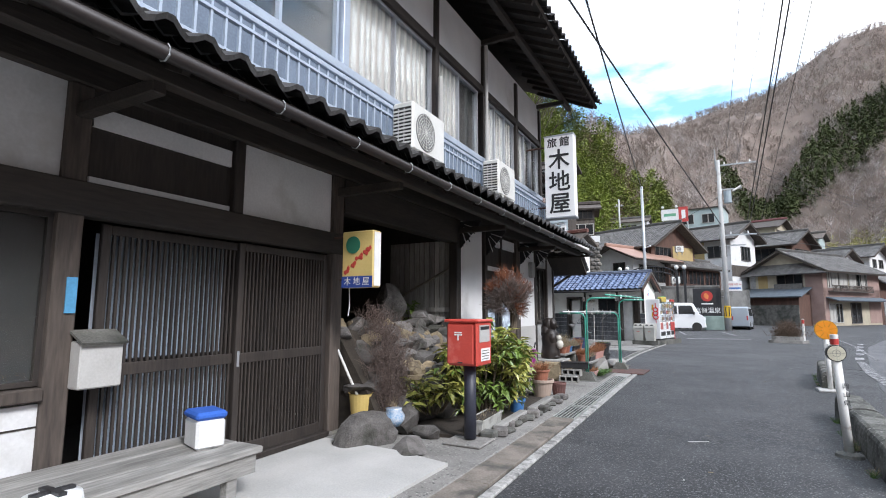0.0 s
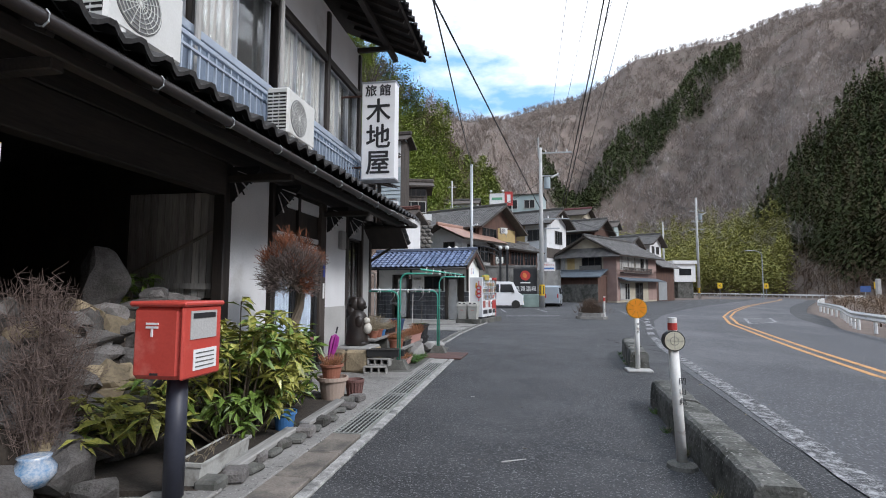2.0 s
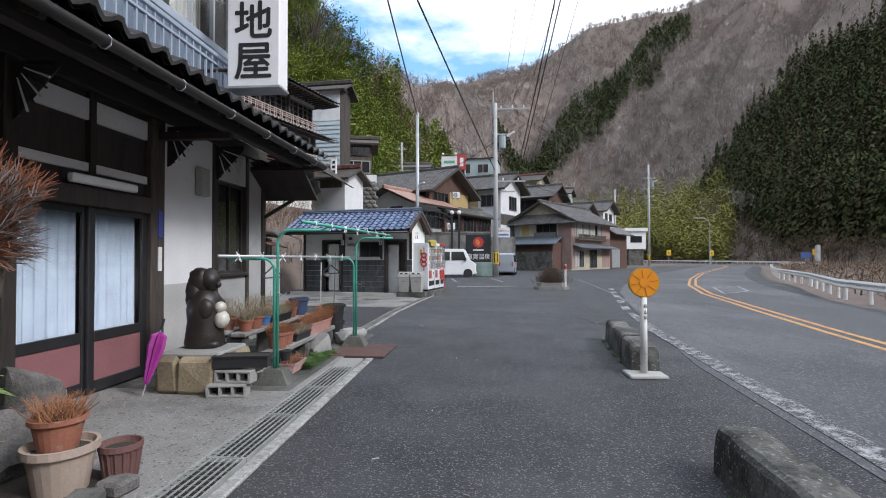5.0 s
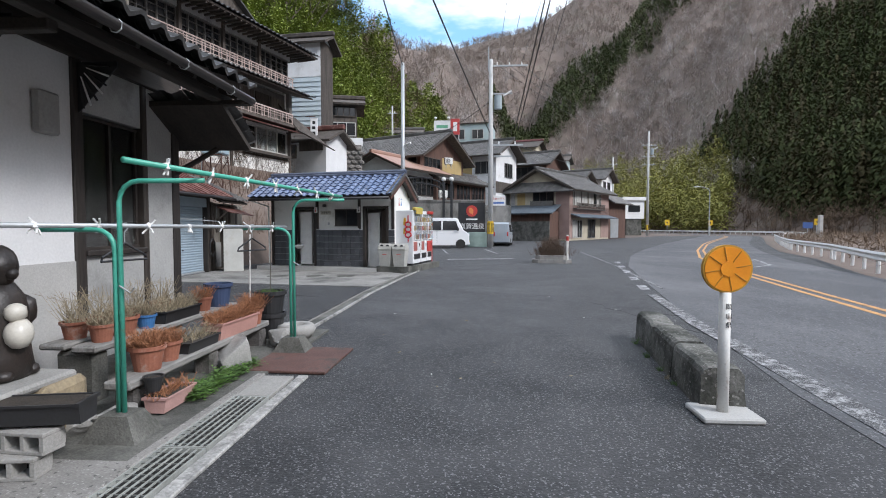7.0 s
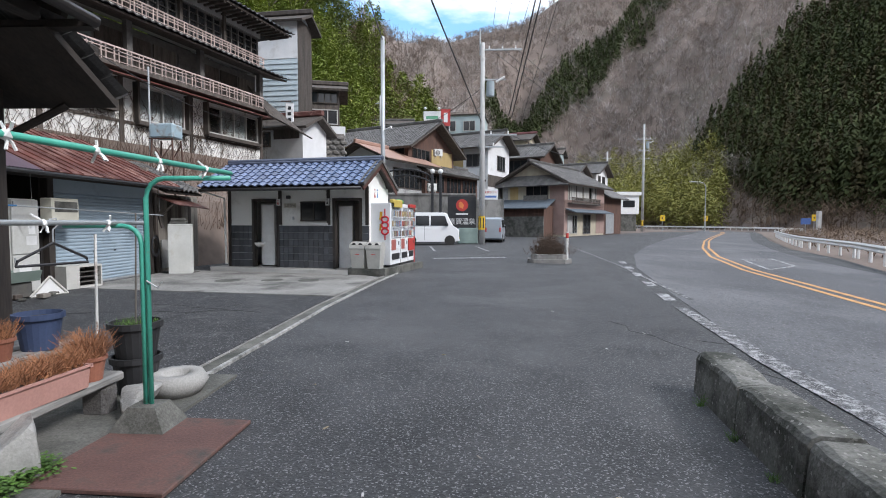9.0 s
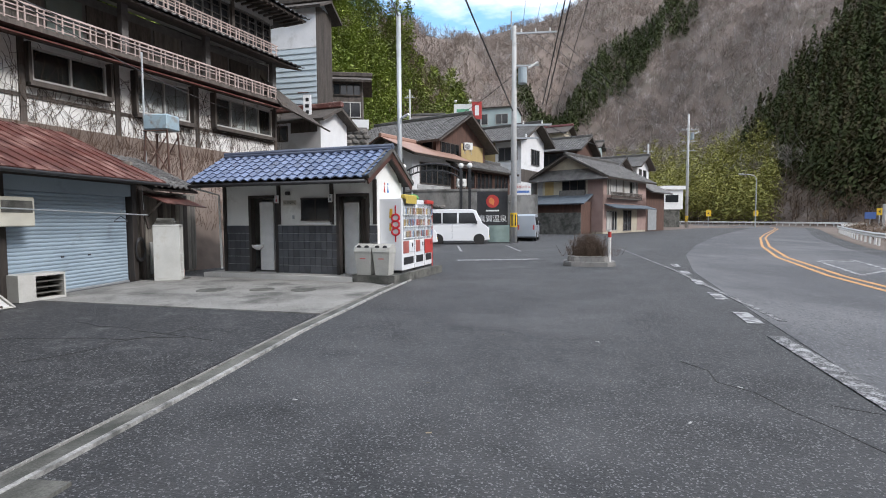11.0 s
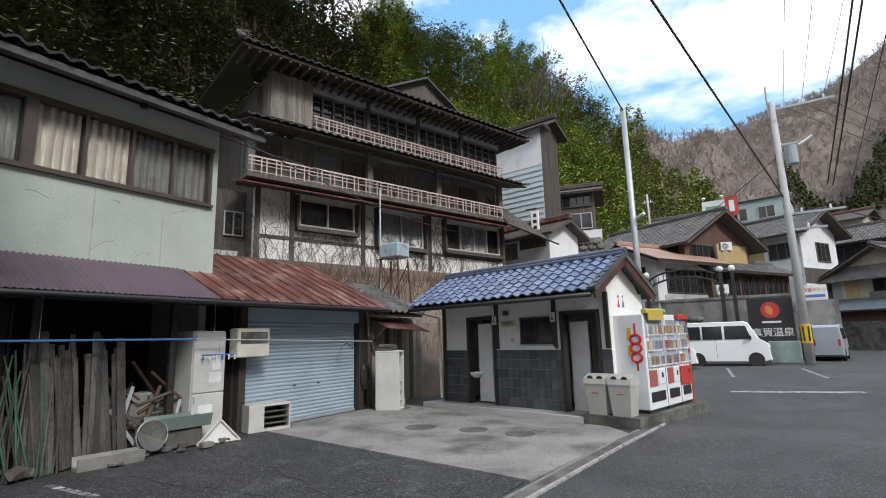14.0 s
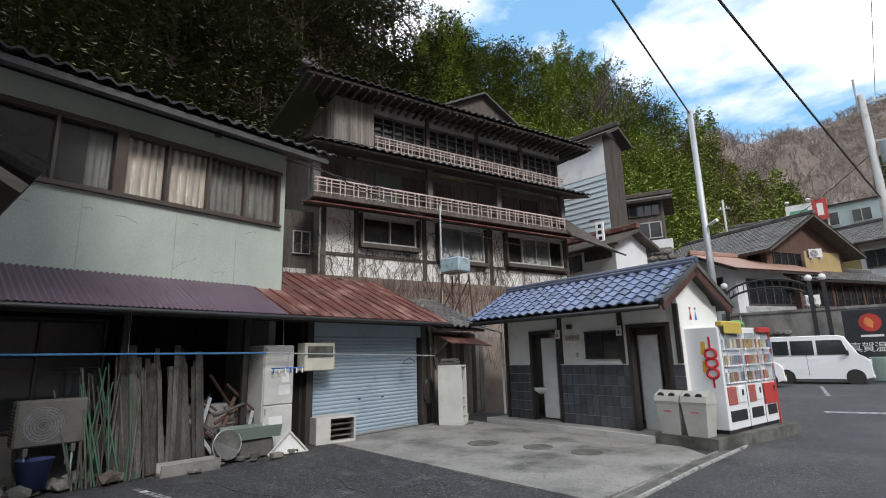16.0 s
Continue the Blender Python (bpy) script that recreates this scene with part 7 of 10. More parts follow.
def build_shrub(at, size, n_leaf, n_stuff, seed, label):
    """Broad-leaved variegated shrub: stems, then whorls of drooping leaves."""
    rnd = random.Random(seed)
    t = thing("variegated_shrub", label, "shrub", at, group="shrubs")
    ym = mat("yellow_leaf", (0.4, 0.37, 0.09), (0.15, 0.18, 0.035), 30, 0.35, spread=0.3)
    gm = mat("green_leaf", (0.17, 0.25, 0.05), (0.07, 0.12, 0.02), 30, 0.35, spread=0.35)
    shapes = [leaf_shape("leaf", m, ln, w) for m, ln, w in ((ym, 0.2, 0.07), (gm, 0.19, 0.065), (gm, 0.15, 0.052), (ym, 0.16, 0.058))]
    stems, jv = Geo(), {ym: Geo(), gm: Geo()}
    count = 0
    whorls = (n_leaf + n_stuff) // 9
    for k in range(whorls):
        a, s, u = rnd.uniform(0, 6.283), rnd.random() ** 0.4, rnd.random()
        c = Vector((math.cos(a) * size[0] * s, math.sin(a) * size[1] * s, size[2] * (0.18 + 0.8 * u) * (1.0 - 0.35 * s * s * u)))
        if rnd.random() < 0.6:
            stems.rod((c.x * 0.3, c.y * 0.4, 0), c, 0.012, 0.005, 5, False)
        yellow = noise.noise(c * 1.6 + Vector((seed, 0, 0))) > (-0.3 if seed in (1, 3) else 0.05)
        for i in range(9):
            m = pose(c.x, c.y, c.z + rnd.uniform(-0.05, 0.05), rnd.uniform(-45, 30), rnd.uniform(-25, 25), rnd.uniform(0, 360)) @ pose(0, 0, 0) @ Matrix.Scale(rnd.uniform(0.75, 1.25), 4)
            kind_ = (0 if rnd.random() < 0.6 else 3) if yellow and rnd.random() < 0.8 else (1 if rnd.random() < 0.6 else 2)
            if count < n_leaf and u > 0.25:
                o = new("leaf", shapes[kind_])
                o.parent = t
                o.matrix_basis = m
                count += 1
            else:
                g = jv[ym if kind_ in (0, 3) else gm]
                off = len(g.v)
                me = shapes[kind_]
                g.v += [tuple(m @ v.co) for v in me.vertices]
                g.f += [tuple(off + i2 for i2 in pl.vertices) for pl in me.polygons]
    part("stem", stems, BARK0, t, kind="stuff")
    for m, g in jv.items():
        if g.f:
            part("foliage", g, m, t, kind="stuff")


BARK0 = mat("shrub_bark", (0.13, 0.1, 0.07), (0.07, 0.055, 0.04), 9, 0.95)
build_shrub((-3.22, 9.05, 0.05), (0.56, 0.8, 1.36), 290, 1050, 1, "yellow-green variegated laurel shrub beside the street")
build_shrub((-3.28, 9.98, 0.05), (0.4, 0.42, 1.2), 280, 620, 2, "dark green glossy laurel shrub in a tub")
build_shrub((-3.55, 8.1, 0.2), (0.35, 0.45, 0.6), 60, 240, 3, "low yellowed laurel shrub among the rocks")
build_shrub((-5.1, 9.9, 1.15), (0.28, 0.3, 0.5), 40, 110, 4, "small green shrub on the rock bank")


def rough_rock(r, seed, sub):
    """A broken stone: flattened facets, then fine pitting."""
    g = Geo().blob((0, 0, 0), (1, 1, 1), seed, 0.25, sub)
    rr = random.Random(seed * 7 + 1)
    cuts = [(Vector((rr.gauss(0, 1), rr.gauss(0, 1), rr.gauss(0, 1))).normalized(), rr.uniform(0.4, 0.72)) for _ in range(11)]
    out = []
    for p in g.v:
        q = Vector(p)
        for nrm, d in cuts:
            e = q.dot(nrm) - d
            if e > 0:
                q -= nrm * e * 0.9
        q *= 1 + 0.05 * noise.noise(q * 6 + Vector((seed, 0, 0)))
        out.append((q.x * r[0] * 1.2, q.y * r[1] * 1.2, q.z * r[2] * 1.2))
    g.v = out
    return g


# board colour raised to stand for light that hardly reaches into the alcove
LITBOARD = mat("lit_grey_boards", (0.44, 0.42, 0.39), (0.2, 0.19, 0.175), 6, 0.85, 0.5, 50, stretch=(1, 1, 0.1), spread=0.25)


def build_rocks():
    rnd = random.Random(21)
    def rock(x, y, z, r, m, seed, label="grey garden boulder set in the bank", sub=3):
        solo("rock", rough_rock(r, seed, sub), m, label, "rock", (x, y, z), rnd.uniform(0, 180), group="garden rocks")
    for (x, y, z, r, m) in ((-3.85, 6.98, 0.06, (0.48, 0.28, 0.24), ROCK), (-3.22, 7.02, 0.03, (0.27, 0.2, 0.12), ROCK), (-4.35, 7.75, 0.3, (0.24, 0.2, 0.34), ROCK),
                            (-4.1, 8.25, 0.4, (0.3, 0.26, 0.45), ROCK), (-3.65, 8.5, 0.35, (0.24, 0.3, 0.4), ROCK), (-3.8, 9.2, 0.4, (0.32, 0.4, 0.5), ROCK),
                            (-4.7, 8.9, 0.9, (0.45, 0.4, 0.45), WARMROCK), (-4.6, 9.6, 0.8, (0.4, 0.4, 0.5), ROCK),
                            (-4.3, 10.1, 0.6, (0.4, 0.35, 0.5), ROCK),
                            (-4.0, 7.75, 0.15, (0.16, 0.14, 0.16), WARMROCK), (-3.3, 7.55, 0.1, (0.16, 0.14, 0.12), ROCK),
                            (-3.75, 11.35, 0.3, (0.26, 0.24, 0.42), ROCK), (-3.55, 10.95, 0.22, (0.3, 0.28, 0.3), ROCK)):
        rock(x, y, z, r, m, rnd.randrange(90))
    for i in range(130):
        # stones packed into a steep bank, larger towards its foot
        y, u = rnd.uniform(7.45, 10.5), rnd.random() ** 0.9
        k = 1.15 - 0.35 * u
        rock(-3.85 - 0.85 * u + rnd.uniform(-0.06, 0.06), y, 0.12 + 1.25 * u, (rnd.uniform(0.14, 0.26) * k, rnd.uniform(0.16, 0.32) * k, rnd.uniform(0.11, 0.2) * k), ROCK if i % 4 else WARMROCK, i, "rough stone packed into the rock bank", 3)
    rock(-5.0, 9.35, 1.6, (0.24, 0.24, 0.4), ROCK, 8, "tall upright stone on top of the bank")
    solo("rock_bank", Geo().prism([(-3.78, 0.0), (-4.0, 0.45), (-4.55, 1.25), (-8.2, 1.36), (-8.2, 0.0)], "y", 7.34, 10.7), SOIL, "dark earth bank behind the rocks", "bank", kind="structure")
    fence = thing("board_screen", "weathered grey board screen at the end of the alcove", "screen", (-5.95, 10.66, 1.36))
    for i in range(13):
        part("board", Geo().box(i * 0.112, 0.1 + i * 0.112, -0.02, 0, 0, 1.45), LITBOARD, fence)
    part("rail", Geo().box(0, 1.45, -0.05, -0.02, 0.12, 0.2), LITBOARD, fence)
    part("brace", Geo().rod((0.05, -0.05, 0.3), (1.4, -0.05, 0.95), 0.025, n=5), BOARDWOOD, fence)
    # bucket with stick, jar, dead shrubs
    b = thing("yellow_bucket", "faded yellow plastic bucket with a mop stick", "bucket", (-4.15, 7.35, 0.2))
    part("bucket", Geo().lathe([(0.11, 0), (0.14, 0.3), (0.152, 0.31), (0.13, 0.3), (0.1, 0.02)], 20), mat("faded_yellow", (0.62, 0.46, 0.16), (0.52, 0.38, 0.12), 4, 0.55), b)
    part("stick", Geo().rod((0.05, 0, 0.1), (-0.3, -0.12, 0.86), 0.016, n=7), POSTWHITE, b, "white mop stick")
    j = thing("ceramic_jar", "blue and white glazed ceramic jar", "jar", (-3.7, 7.4, 0.16))
    part("jar", Geo().lathe([(0.08, 0), (0.13, 0.07), (0.13, 0.12), (0.09, 0.18), (0.1, 0.2), (0.07, 0.2)], 20), mat("blue_white_glaze", (0.6, 0.62, 0.64), (0.1, 0.25, 0.45), 9, 0.2), j, smooth=True)
    for (x, y, z, h, sd) in ((-4.05, 7.78, 0.25, 1.3, 5), (-3.92, 7.6, 0.2, 0.95, 6), (-4.4, 8.0, 0.75, 0.9, 7)):
        d = thing("dead_shrub", "leafless grey-brown shrub dying in the alcove", "shrub", (x, y, z), group="dead shrubs")
        part("twig", tuft(random.Random(sd), 170, 0.13, h * 0.95, 0.36, 0.0035), mat("grey_twig", (0.17, 0.125, 0.105), (0.075, 0.055, 0.048), 9, 0.95, spread=0.3), d, kind="stuff")
        part("stem", Geo().rod((0, 0, -0.2), (0.03, 0.02, h * 0.6), 0.03, 0.012, 7), BARK0, d)
        spray, rs = Geo(), random.Random(sd + 40)
        for _ in range(260):
            b_ = rs.uniform(0, 6.283)
            p_ = Vector((math.cos(b_) * rs.random() * 0.22, math.sin(b_) * rs.random() * 0.22, h * rs.uniform(0.15, 0.8)))
            for _ in range(3):
                e_ = p_ + Vector((rs.uniform(-1, 1), rs.uniform(-1, 1), rs.uniform(-0.3, 1))) * 0.1
                spray.rod(p_, e_, 0.0035, 0.0015, 3, False)
                p_ = e_
        part("spray", spray, bpy.data.materials["grey_twig"], d, kind="stuff")
    # kerb stones and boards edging the bed
    for i in range(16):
        y = 7.85 + i * 0.2
        solo("edging_stone", Geo().box(-0.09, 0.09, -0.09, 0.09, 0, rnd.uniform(0.04, 0.1), 0.02), ROCK if i % 2 else DARKCONC, "flat broken stone edging the flower bed", "stone", (-2.62 + rnd.uniform(-0.07, 0.03), y, 0.03), rnd.uniform(-20, 20), "edging stones")
    for y in (8.1, 9.4):
        solo("edging_board", Geo().box(-0.06, 0.06, 0, 1.1, 0, 0.05, 0.01), GREYWOOD, "grey board edging the flower bed", "board", (-2.68, y, 0.08), 2, "edging boards")
    sheet("flower_bed", [(-4.3, 7.4), (-2.72, 7.75), (-2.66, 11.0), (-4.4, 11.4)], 0.07, SOIL, "dark soil bed with litter", "bed", 0.05)


build_rocks()
build_trough((-2.84, 7.8, 0.06), 3, 0.72, 0.2, 0.17, mat("dirty_white_plastic", (0.5, 0.5, 0.47), (0.33, 0.325, 0.3), 4, 0.6, 0.1, 50, stain=(0.18, 0.17, 0.15), stain_scale=5), "dirty white plastic planter trough", (PALEDRY, 24, 0.08, 1.0), 1)
build_pot((-2.86, 9.32, 0.05), 0.115, 0.2, BLUEPOT, "bright blue plastic pot under the shrub")
build_pot((-2.93, 10.78, 0.05), 0.19, 0.3, BEIGEPOT, "large beige plastic pot used as a stand")
build_pot((-2.95, 10.78, 0.32), 0.145, 0.19, CLAY, "terracotta pot with a dried plant", (DRY, 120, 0.16, 0.9), 4)
build_pot((-2.7, 10.98, 0.05), 0.12, 0.24, mat("dark_red_pot", (0.16, 0.08, 0.07)), "dark ribbed pot beside the beige one", None, 0, True)


def build_topiary():
    t = thing("dead_topiary", "dried brown clipped conifer on a crooked trunk", "tree", (-3.45, 10.5, 0.05))
    pts = [(0, -0.1, 0), (0, -0.12, 0.5), (0.02, -0.02, 0.8), (0.03, 0.15, 1.0), (0.02, 0.3, 1.2), (0.0, 0.36, 1.42), (0, 0.3, 1.55), (0, 0.15, 1.75)]
    tr = Geo()
    tr.hose(pts[:6], 0.062, 9)
    for k, (p, q) in enumerate(zip(pts[5:], pts[6:])):
        tr.rod(p, q, 0.055 - k * 0.012, 0.045 - k * 0.012, 9)
    for (p, q) in (((0, 0.34, 1.4), (0.02, -0.25, 1.62)), ((0, 0.3, 1.5), (0.2, 0.05, 1.9)), ((0, 0.3, 1.5), (-0.2, -0.1, 1.85)), ((0, 0.36, 1.42), (0.02, 0.5, 1.7))):
        tr.rod(p, q, 0.03, 0.012, 6)
    tr.rod((0.0, 0.36, 1.42), (0.04, 0.46, 1.5), 0.05, 0.04, 8)
    part("trunk", tr, BARK0, t)
    rnd = random.Random(9)
    g, g2 = Geo(), Geo()
    for i in range(1700):
        a, e, s = rnd.uniform(0, 6.283), math.asin(rnd.uniform(-0.8, 1)), rnd.random() ** 0.33
        k = 1 + 0.35 * noise.noise(Vector((math.cos(a) * 2, math.sin(a) * 2, e * 2)))
        c = Vector((math.cos(a) * math.cos(e) * 0.33 * s * k, 0.08 + math.sin(a) * math.cos(e) * 0.42 * s * k, 1.68 + math.sin(e) * 0.42 * s * k))
        d = (c - Vector((0, 0.15, 1.5))).normalized()
        tgt = g if noise.noise(c * 2) + (c.z - 1.85) * 0.9 - c.y * 0.5 > 0.0 else g2
        for _ in range(3):
            tgt.rod(c, c + (d + Vector((rnd.uniform(-0.7, 0.7), rnd.uniform(-0.7, 0.7), rnd.uniform(-0.4, 0.7)))).normalized() * rnd.uniform(0.06, 0.14), 0.004, 0.002, 3, False)
    part("crown", g, mat("dead_conifer", (0.3, 0.11, 0.05), (0.13, 0.058, 0.038), 4, 0.95, spread=0.35), t, "brown dried foliage", kind="stuff")
    part("crown", g2, mat("grey_dead_twig", (0.24, 0.19, 0.17), (0.13, 0.1, 0.09), 9, 0.95, spread=0.3), t, "grey bare twigs", kind="stuff")


build_topiary()


CREAMGLAZE = mat("cream_glaze", (0.62, 0.59, 0.52), (0.48, 0.45, 0.39), 7, 0.35)


def build_corner():
    # folded umbrella
    u = thing("umbrella", "folded magenta umbrella leaning on the post", "umbrella", (-3.85, 12.82, 0.05))
    u.matrix_world = pose(-3.85, 12.82, 0.05, -13, 8, 0)
    g = Geo()
    prof = ((0.012, 0.12), (0.03, 0.16), (0.085, 0.5), (0.075, 0.62), (0.02, 0.66))
    k0 = len(g.v)
    n = 16
    for r, z in prof:
        for i in range(n):
            a = 2 * math.pi * i / n
            rr = r * (1.0 if i % 2 else 0.6)
            g.v.append((rr * math.cos(a), rr * math.sin(a), z))
    for j in range(len(prof) - 1):
        for i in range(n):
            p, q = k0 + j * n + i, k0 + j * n + (i + 1) % n
            g.f.append((p, q, q + n, p + n))
    part("canopy", g, mat("magenta_cloth", (0.34, 0.035, 0.26), (0.24, 0.025, 0.18), 6, 0.5, 0.1), u, "folded magenta canopy")
    part("shaft", Geo().rod((0, 0, 0), (0, 0, 0.72), 0.006, n=6), GALV, u)
    part("handle", Geo().rod((0, 0, 0.68), (0, 0, 0.8), 0.015, n=8), BLACK, u)
    # stone stand and statue
    st = thing("stone_stand", "low stand of ochre stones with a pale slab", "stand", (-3.4, 13.35, 0.02))
    rnd = random.Random(12)
    for i, (x, y, rx, ry, m) in enumerate(((-0.3, -0.26, 0.17, 0.2, WARMROCK), (0.12, -0.3, 0.27, 0.18, WARMROCK), (-0.25, 0.2, 0.25, 0.22, ROCK), (0.25, 0.18, 0.24, 0.24, WARMROCK))):
        g = Geo().box(x - rx, x + rx, y - ry, y + ry, 0.0, 0.4, 0.05)
        g.v = [(p[0] + 0.05 * noise.noise(Vector(p) * 5 + Vector((i, 0, 0))), p[1] + 0.05 * noise.noise(Vector(p) * 5 + Vector((0, i, 3))), p[2]) for p in g.v]
        part("stone", g, m, st)
    part("slab", Geo().box(-0.42, 0.42, -0.4, 0.35, 0.38, 0.44, 0.02), CONCRETE, st, "pale stone slab")
    st.matrix_world = pose(-3.48, 13.38, 0.02) @ Matrix.Diagonal((0.76, 0.85, 1, 1))
    g = Geo()
    g.lathe([(0.19, 0), (0.215, 0.04), (0.2, 0.16), (0.185, 0.3), (0.195, 0.42), (0.175, 0.54), (0.12, 0.63), (0.03, 0.68)], 20, (0, 0, 0))
    g.blob((0.05, 0, 0.74), (0.115, 0.105, 0.14), 2, 0.12, 3)
    g.blob((-0.03, 0, 0.74), (0.13, 0.125, 0.16), 5, 0.25, 3)
    g.blob((-0.09, 0, 0.58), (0.12, 0.15, 0.2), 6, 0.25, 3)
    g.blob((0.15, -0.01, 0.7), (0.045, 0.04, 0.04), 2, 0.1, 2)
    for y in (-0.14, 0.14):
        g.blob((0.08, y, 0.44), (0.09, 0.06, 0.12), 3, 0.15, 2)
        g.blob((0.12, y * 0.7, 0.04), (0.1, 0.07, 0.05), 4, 0.1, 2)
    solo("animal_statue", g, mat("dark_glazed_pottery", (0.035, 0.025, 0.02), (0.012, 0.01, 0.009), 7, 0.45, 0.3), "dark brown glazed pottery animal statue with a hat", "statue", (-3.53, 13.42, 0.46), smooth=True)
    solo("white_gourd", Geo().blob((0, 0, 0.09), (0.085, 0.085, 0.1), 2, 0.08, 2).blob((-0.02, 0, 0.23), (0.065, 0.065, 0.065), 3, 0.08, 2), CREAMGLAZE, "pale gourd ornament hung on the statue's belly", "ornament", (-3.31, 13.38, 0.68), smooth=True)
    # hollow concrete blocks
    for k, (x, y, z, tr) in enumerate(((-3.02, 12.95, 0.03, 8), (-2.98, 13.02, 0.16, -4))):
        bl = thing("concrete_block", "grey hollow concrete block lying flat", "block", (x, y, z), tr, group="hollow blocks")
        part("shell", Geo().box(-0.2, 0.2, -0.05, 0.1, 0, 0.025, 0.005).box(-0.2, 0.2, -0.05, 0.1, 0.105, 0.13, 0.005), CONCRETE, bl)
        for i in range(4):
            part("web", Geo().box(-0.2 + i * 0.125, -0.175 + i * 0.125, -0.05, 0.1, 0.025, 0.105), CONCRETE, bl)
        part("core_shadow", Geo().box(-0.17, 0.17, 0.07, 0.09, 0.025, 0.105), DARKROOM, bl)
    build_trough((-3.2, 13.05, 0.31), -80, 0.55, 0.2, 0.13, BLACKPLASTIC, "black plastic trough on the blocks")
    # drying stands
    for (x, y, tr) in ((-2.77, 13.58, 0), (-2.46, 16.02, 0)):
        s = thing("drying_stand", "green bent-pipe drying stand in a concrete foot", "drying stand", (x, y, 0.02), tr, group="drying stands")
        f = Geo()
        k0 = len(f.v)
        f.v += [(-0.2, -0.16, 0), (0.2, -0.16, 0), (0.2, 0.16, 0), (-0.2, 0.16, 0), (-0.1, -0.09, 0.17), (0.1, -0.09, 0.17), (0.1, 0.09, 0.17), (-0.1, 0.09, 0.17)]
        f.f += [(3, 2, 1, 0), (4, 5, 6, 7), (0, 1, 5, 4), (1, 2, 6, 5), (2, 3, 7, 6), (3, 0, 4, 7)]
        part("foot", f, DARKCONC, s, "speckled concrete foot")
        up = [(0.02, 0, 0.15), (0.02, 0, 1.62)] + [(0.02 + 0.14 * (1 - math.cos(t)), 0, 1.62 + 0.14 * math.sin(t)) for t in (0.4, 0.8, 1.2, 1.57)] + [(0.62, 0, 1.76)]
        lo = [(-0.02, 0, 0.15), (-0.02, 0, 1.3)] + [(-0.02 - 0.13 * (1 - math.cos(t)), 0, 1.3 + 0.13 * math.sin(t)) for t in (0.4, 0.8, 1.2, 1.57)] + [(-0.58, 0, 1.43)]
        part("upper_pipe", Geo().tube(up, 0.017, 10), GREENPIPE, s, smooth=True)
        part("lower_pipe", Geo().tube(lo, 0.017, 10), GREENPIPE, s, smooth=True)
        part("hook", Geo().tube([(0.02, -0.02, 1.05), (0.1, -0.02, 1.0), (0.13, -0.02, 1.04)], 0.006, 5), GALV, s)
    poles = ((( -2.22, 12.9, 1.83), (-1.92, 16.2, 1.83), GREENPIPE, "long green drying pole tied to the stands"), ((-3.1, 12.9, 1.48), (-2.62, 16.25, 1.47), GALV, "grey steel drying pole with knotted strings"))
    for (a, b, m, lab) in poles:
        pl = thing("drying_pole", lab, "drying pole", a)
        d = Vector(b) - Vector(a)
        part("pole", Geo().rod((0, 0, 0), d, 0.017, 0.017, 10), m, pl, smooth=True)
        for i in range(7):
            c = d * (0.1 + 0.135 * i)
            kn = Geo()
            for q in range(4):
                e = Vector((rnd.uniform(-0.04, 0.04), rnd.uniform(-0.05, 0.05), rnd.choice((-0.06, -0.05, 0.05))))
                kn.tube([c, c + e * 0.5 + Vector((0, 0.01, 0)), c + e], 0.007, 5)
            kn.blob(c, (0.026, 0.03, 0.026), i, 0.4, 1)
            part("string_knot", kn, WHITEPAINT, pl, "white string knot")
    build_hanger((-2.72, 15.55, 1.38), 70)
    build_hanger((-2.95, 13.9, 1.38), 80)
    # plank shelves with pots
    sh = thing("pot_shelf", "low shelf of silvered planks on stones", "shelf", (-3.0, 13.85, 0))
    part("plank", Geo().box(-0.12, 0.1, 0, 2.55, 0.24, 0.31, 0.015), GREYWOOD, sh)
    part("plank", Geo().box(-0.62, -0.4, 0.3, 2.75, 0.44, 0.5, 0.015), GREYWOOD, sh)
    part("plank", Geo().box(-0.9, -0.66, 0.3, 2.75, 0.46, 0.51, 0.015), GREYWOOD, sh)
    for y in (0.1, 1.2, 2.35):
        part("support_stone", Geo().box(-0.12, 0.08, y, y + 0.16, 0, 0.24, 0.03), ROCK, sh)
        part("support_stone", Geo().box(-0.8, -0.45, y + 0.25, y + 0.42, 0, 0.44, 0.03), DARKCONC, sh)
    build_pot((-3.0, 14.2, 0.31), 0.135, 0.2, CLAY, "terracotta pot with a tuft of rusty dry leaves", (DRY, 220, 0.16, 1.0), 11)
    build_pot((-3.02, 14.5, 0.31), 0.115, 0.17, CLAY, "terracotta pot with rusty dry leaves", (DRY, 160, 0.14, 1.0), 12)
    build_trough((-3.02, 14.68, 0.31), -2, 0.5, 0.2, 0.1, BLACKPLASTIC, "shallow black tray with moss and a bare twig", (PALEDRY, 60, 0.14, 1.0), 13)
    build_trough((-3.02, 15.25, 0.31), -4, 0.75, 0.22, 0.17, mat("pink_plastic", (0.46, 0.25, 0.21)), "dusty pink trough full of rusty dry leaves", (DRY, 520, 0.15, 1.1), 14)
    build_pot((-2.99, 16.15, 0.31), 0.11, 0.18, CLAY, "terracotta pot with rusty dry leaves", (DRY, 220, 0.22, 0.9), 15)
    for i, (y, r, h, m, pl) in enumerate(((14.35, 0.1, 0.15, CLAY, PALEDRY), (14.62, 0.12, 0.17, CLAY, PALEDRY), (14.93, 0.09, 0.13, BLUEPOT, PALEDRY), (15.95, 0.1, 0.16, CLAY, DRY))):
        build_pot((-3.5, y, 0.5), r, h, m, "pot of dry stems on the plank shelf", (pl, 90, 0.15, 0.9), 20 + i)
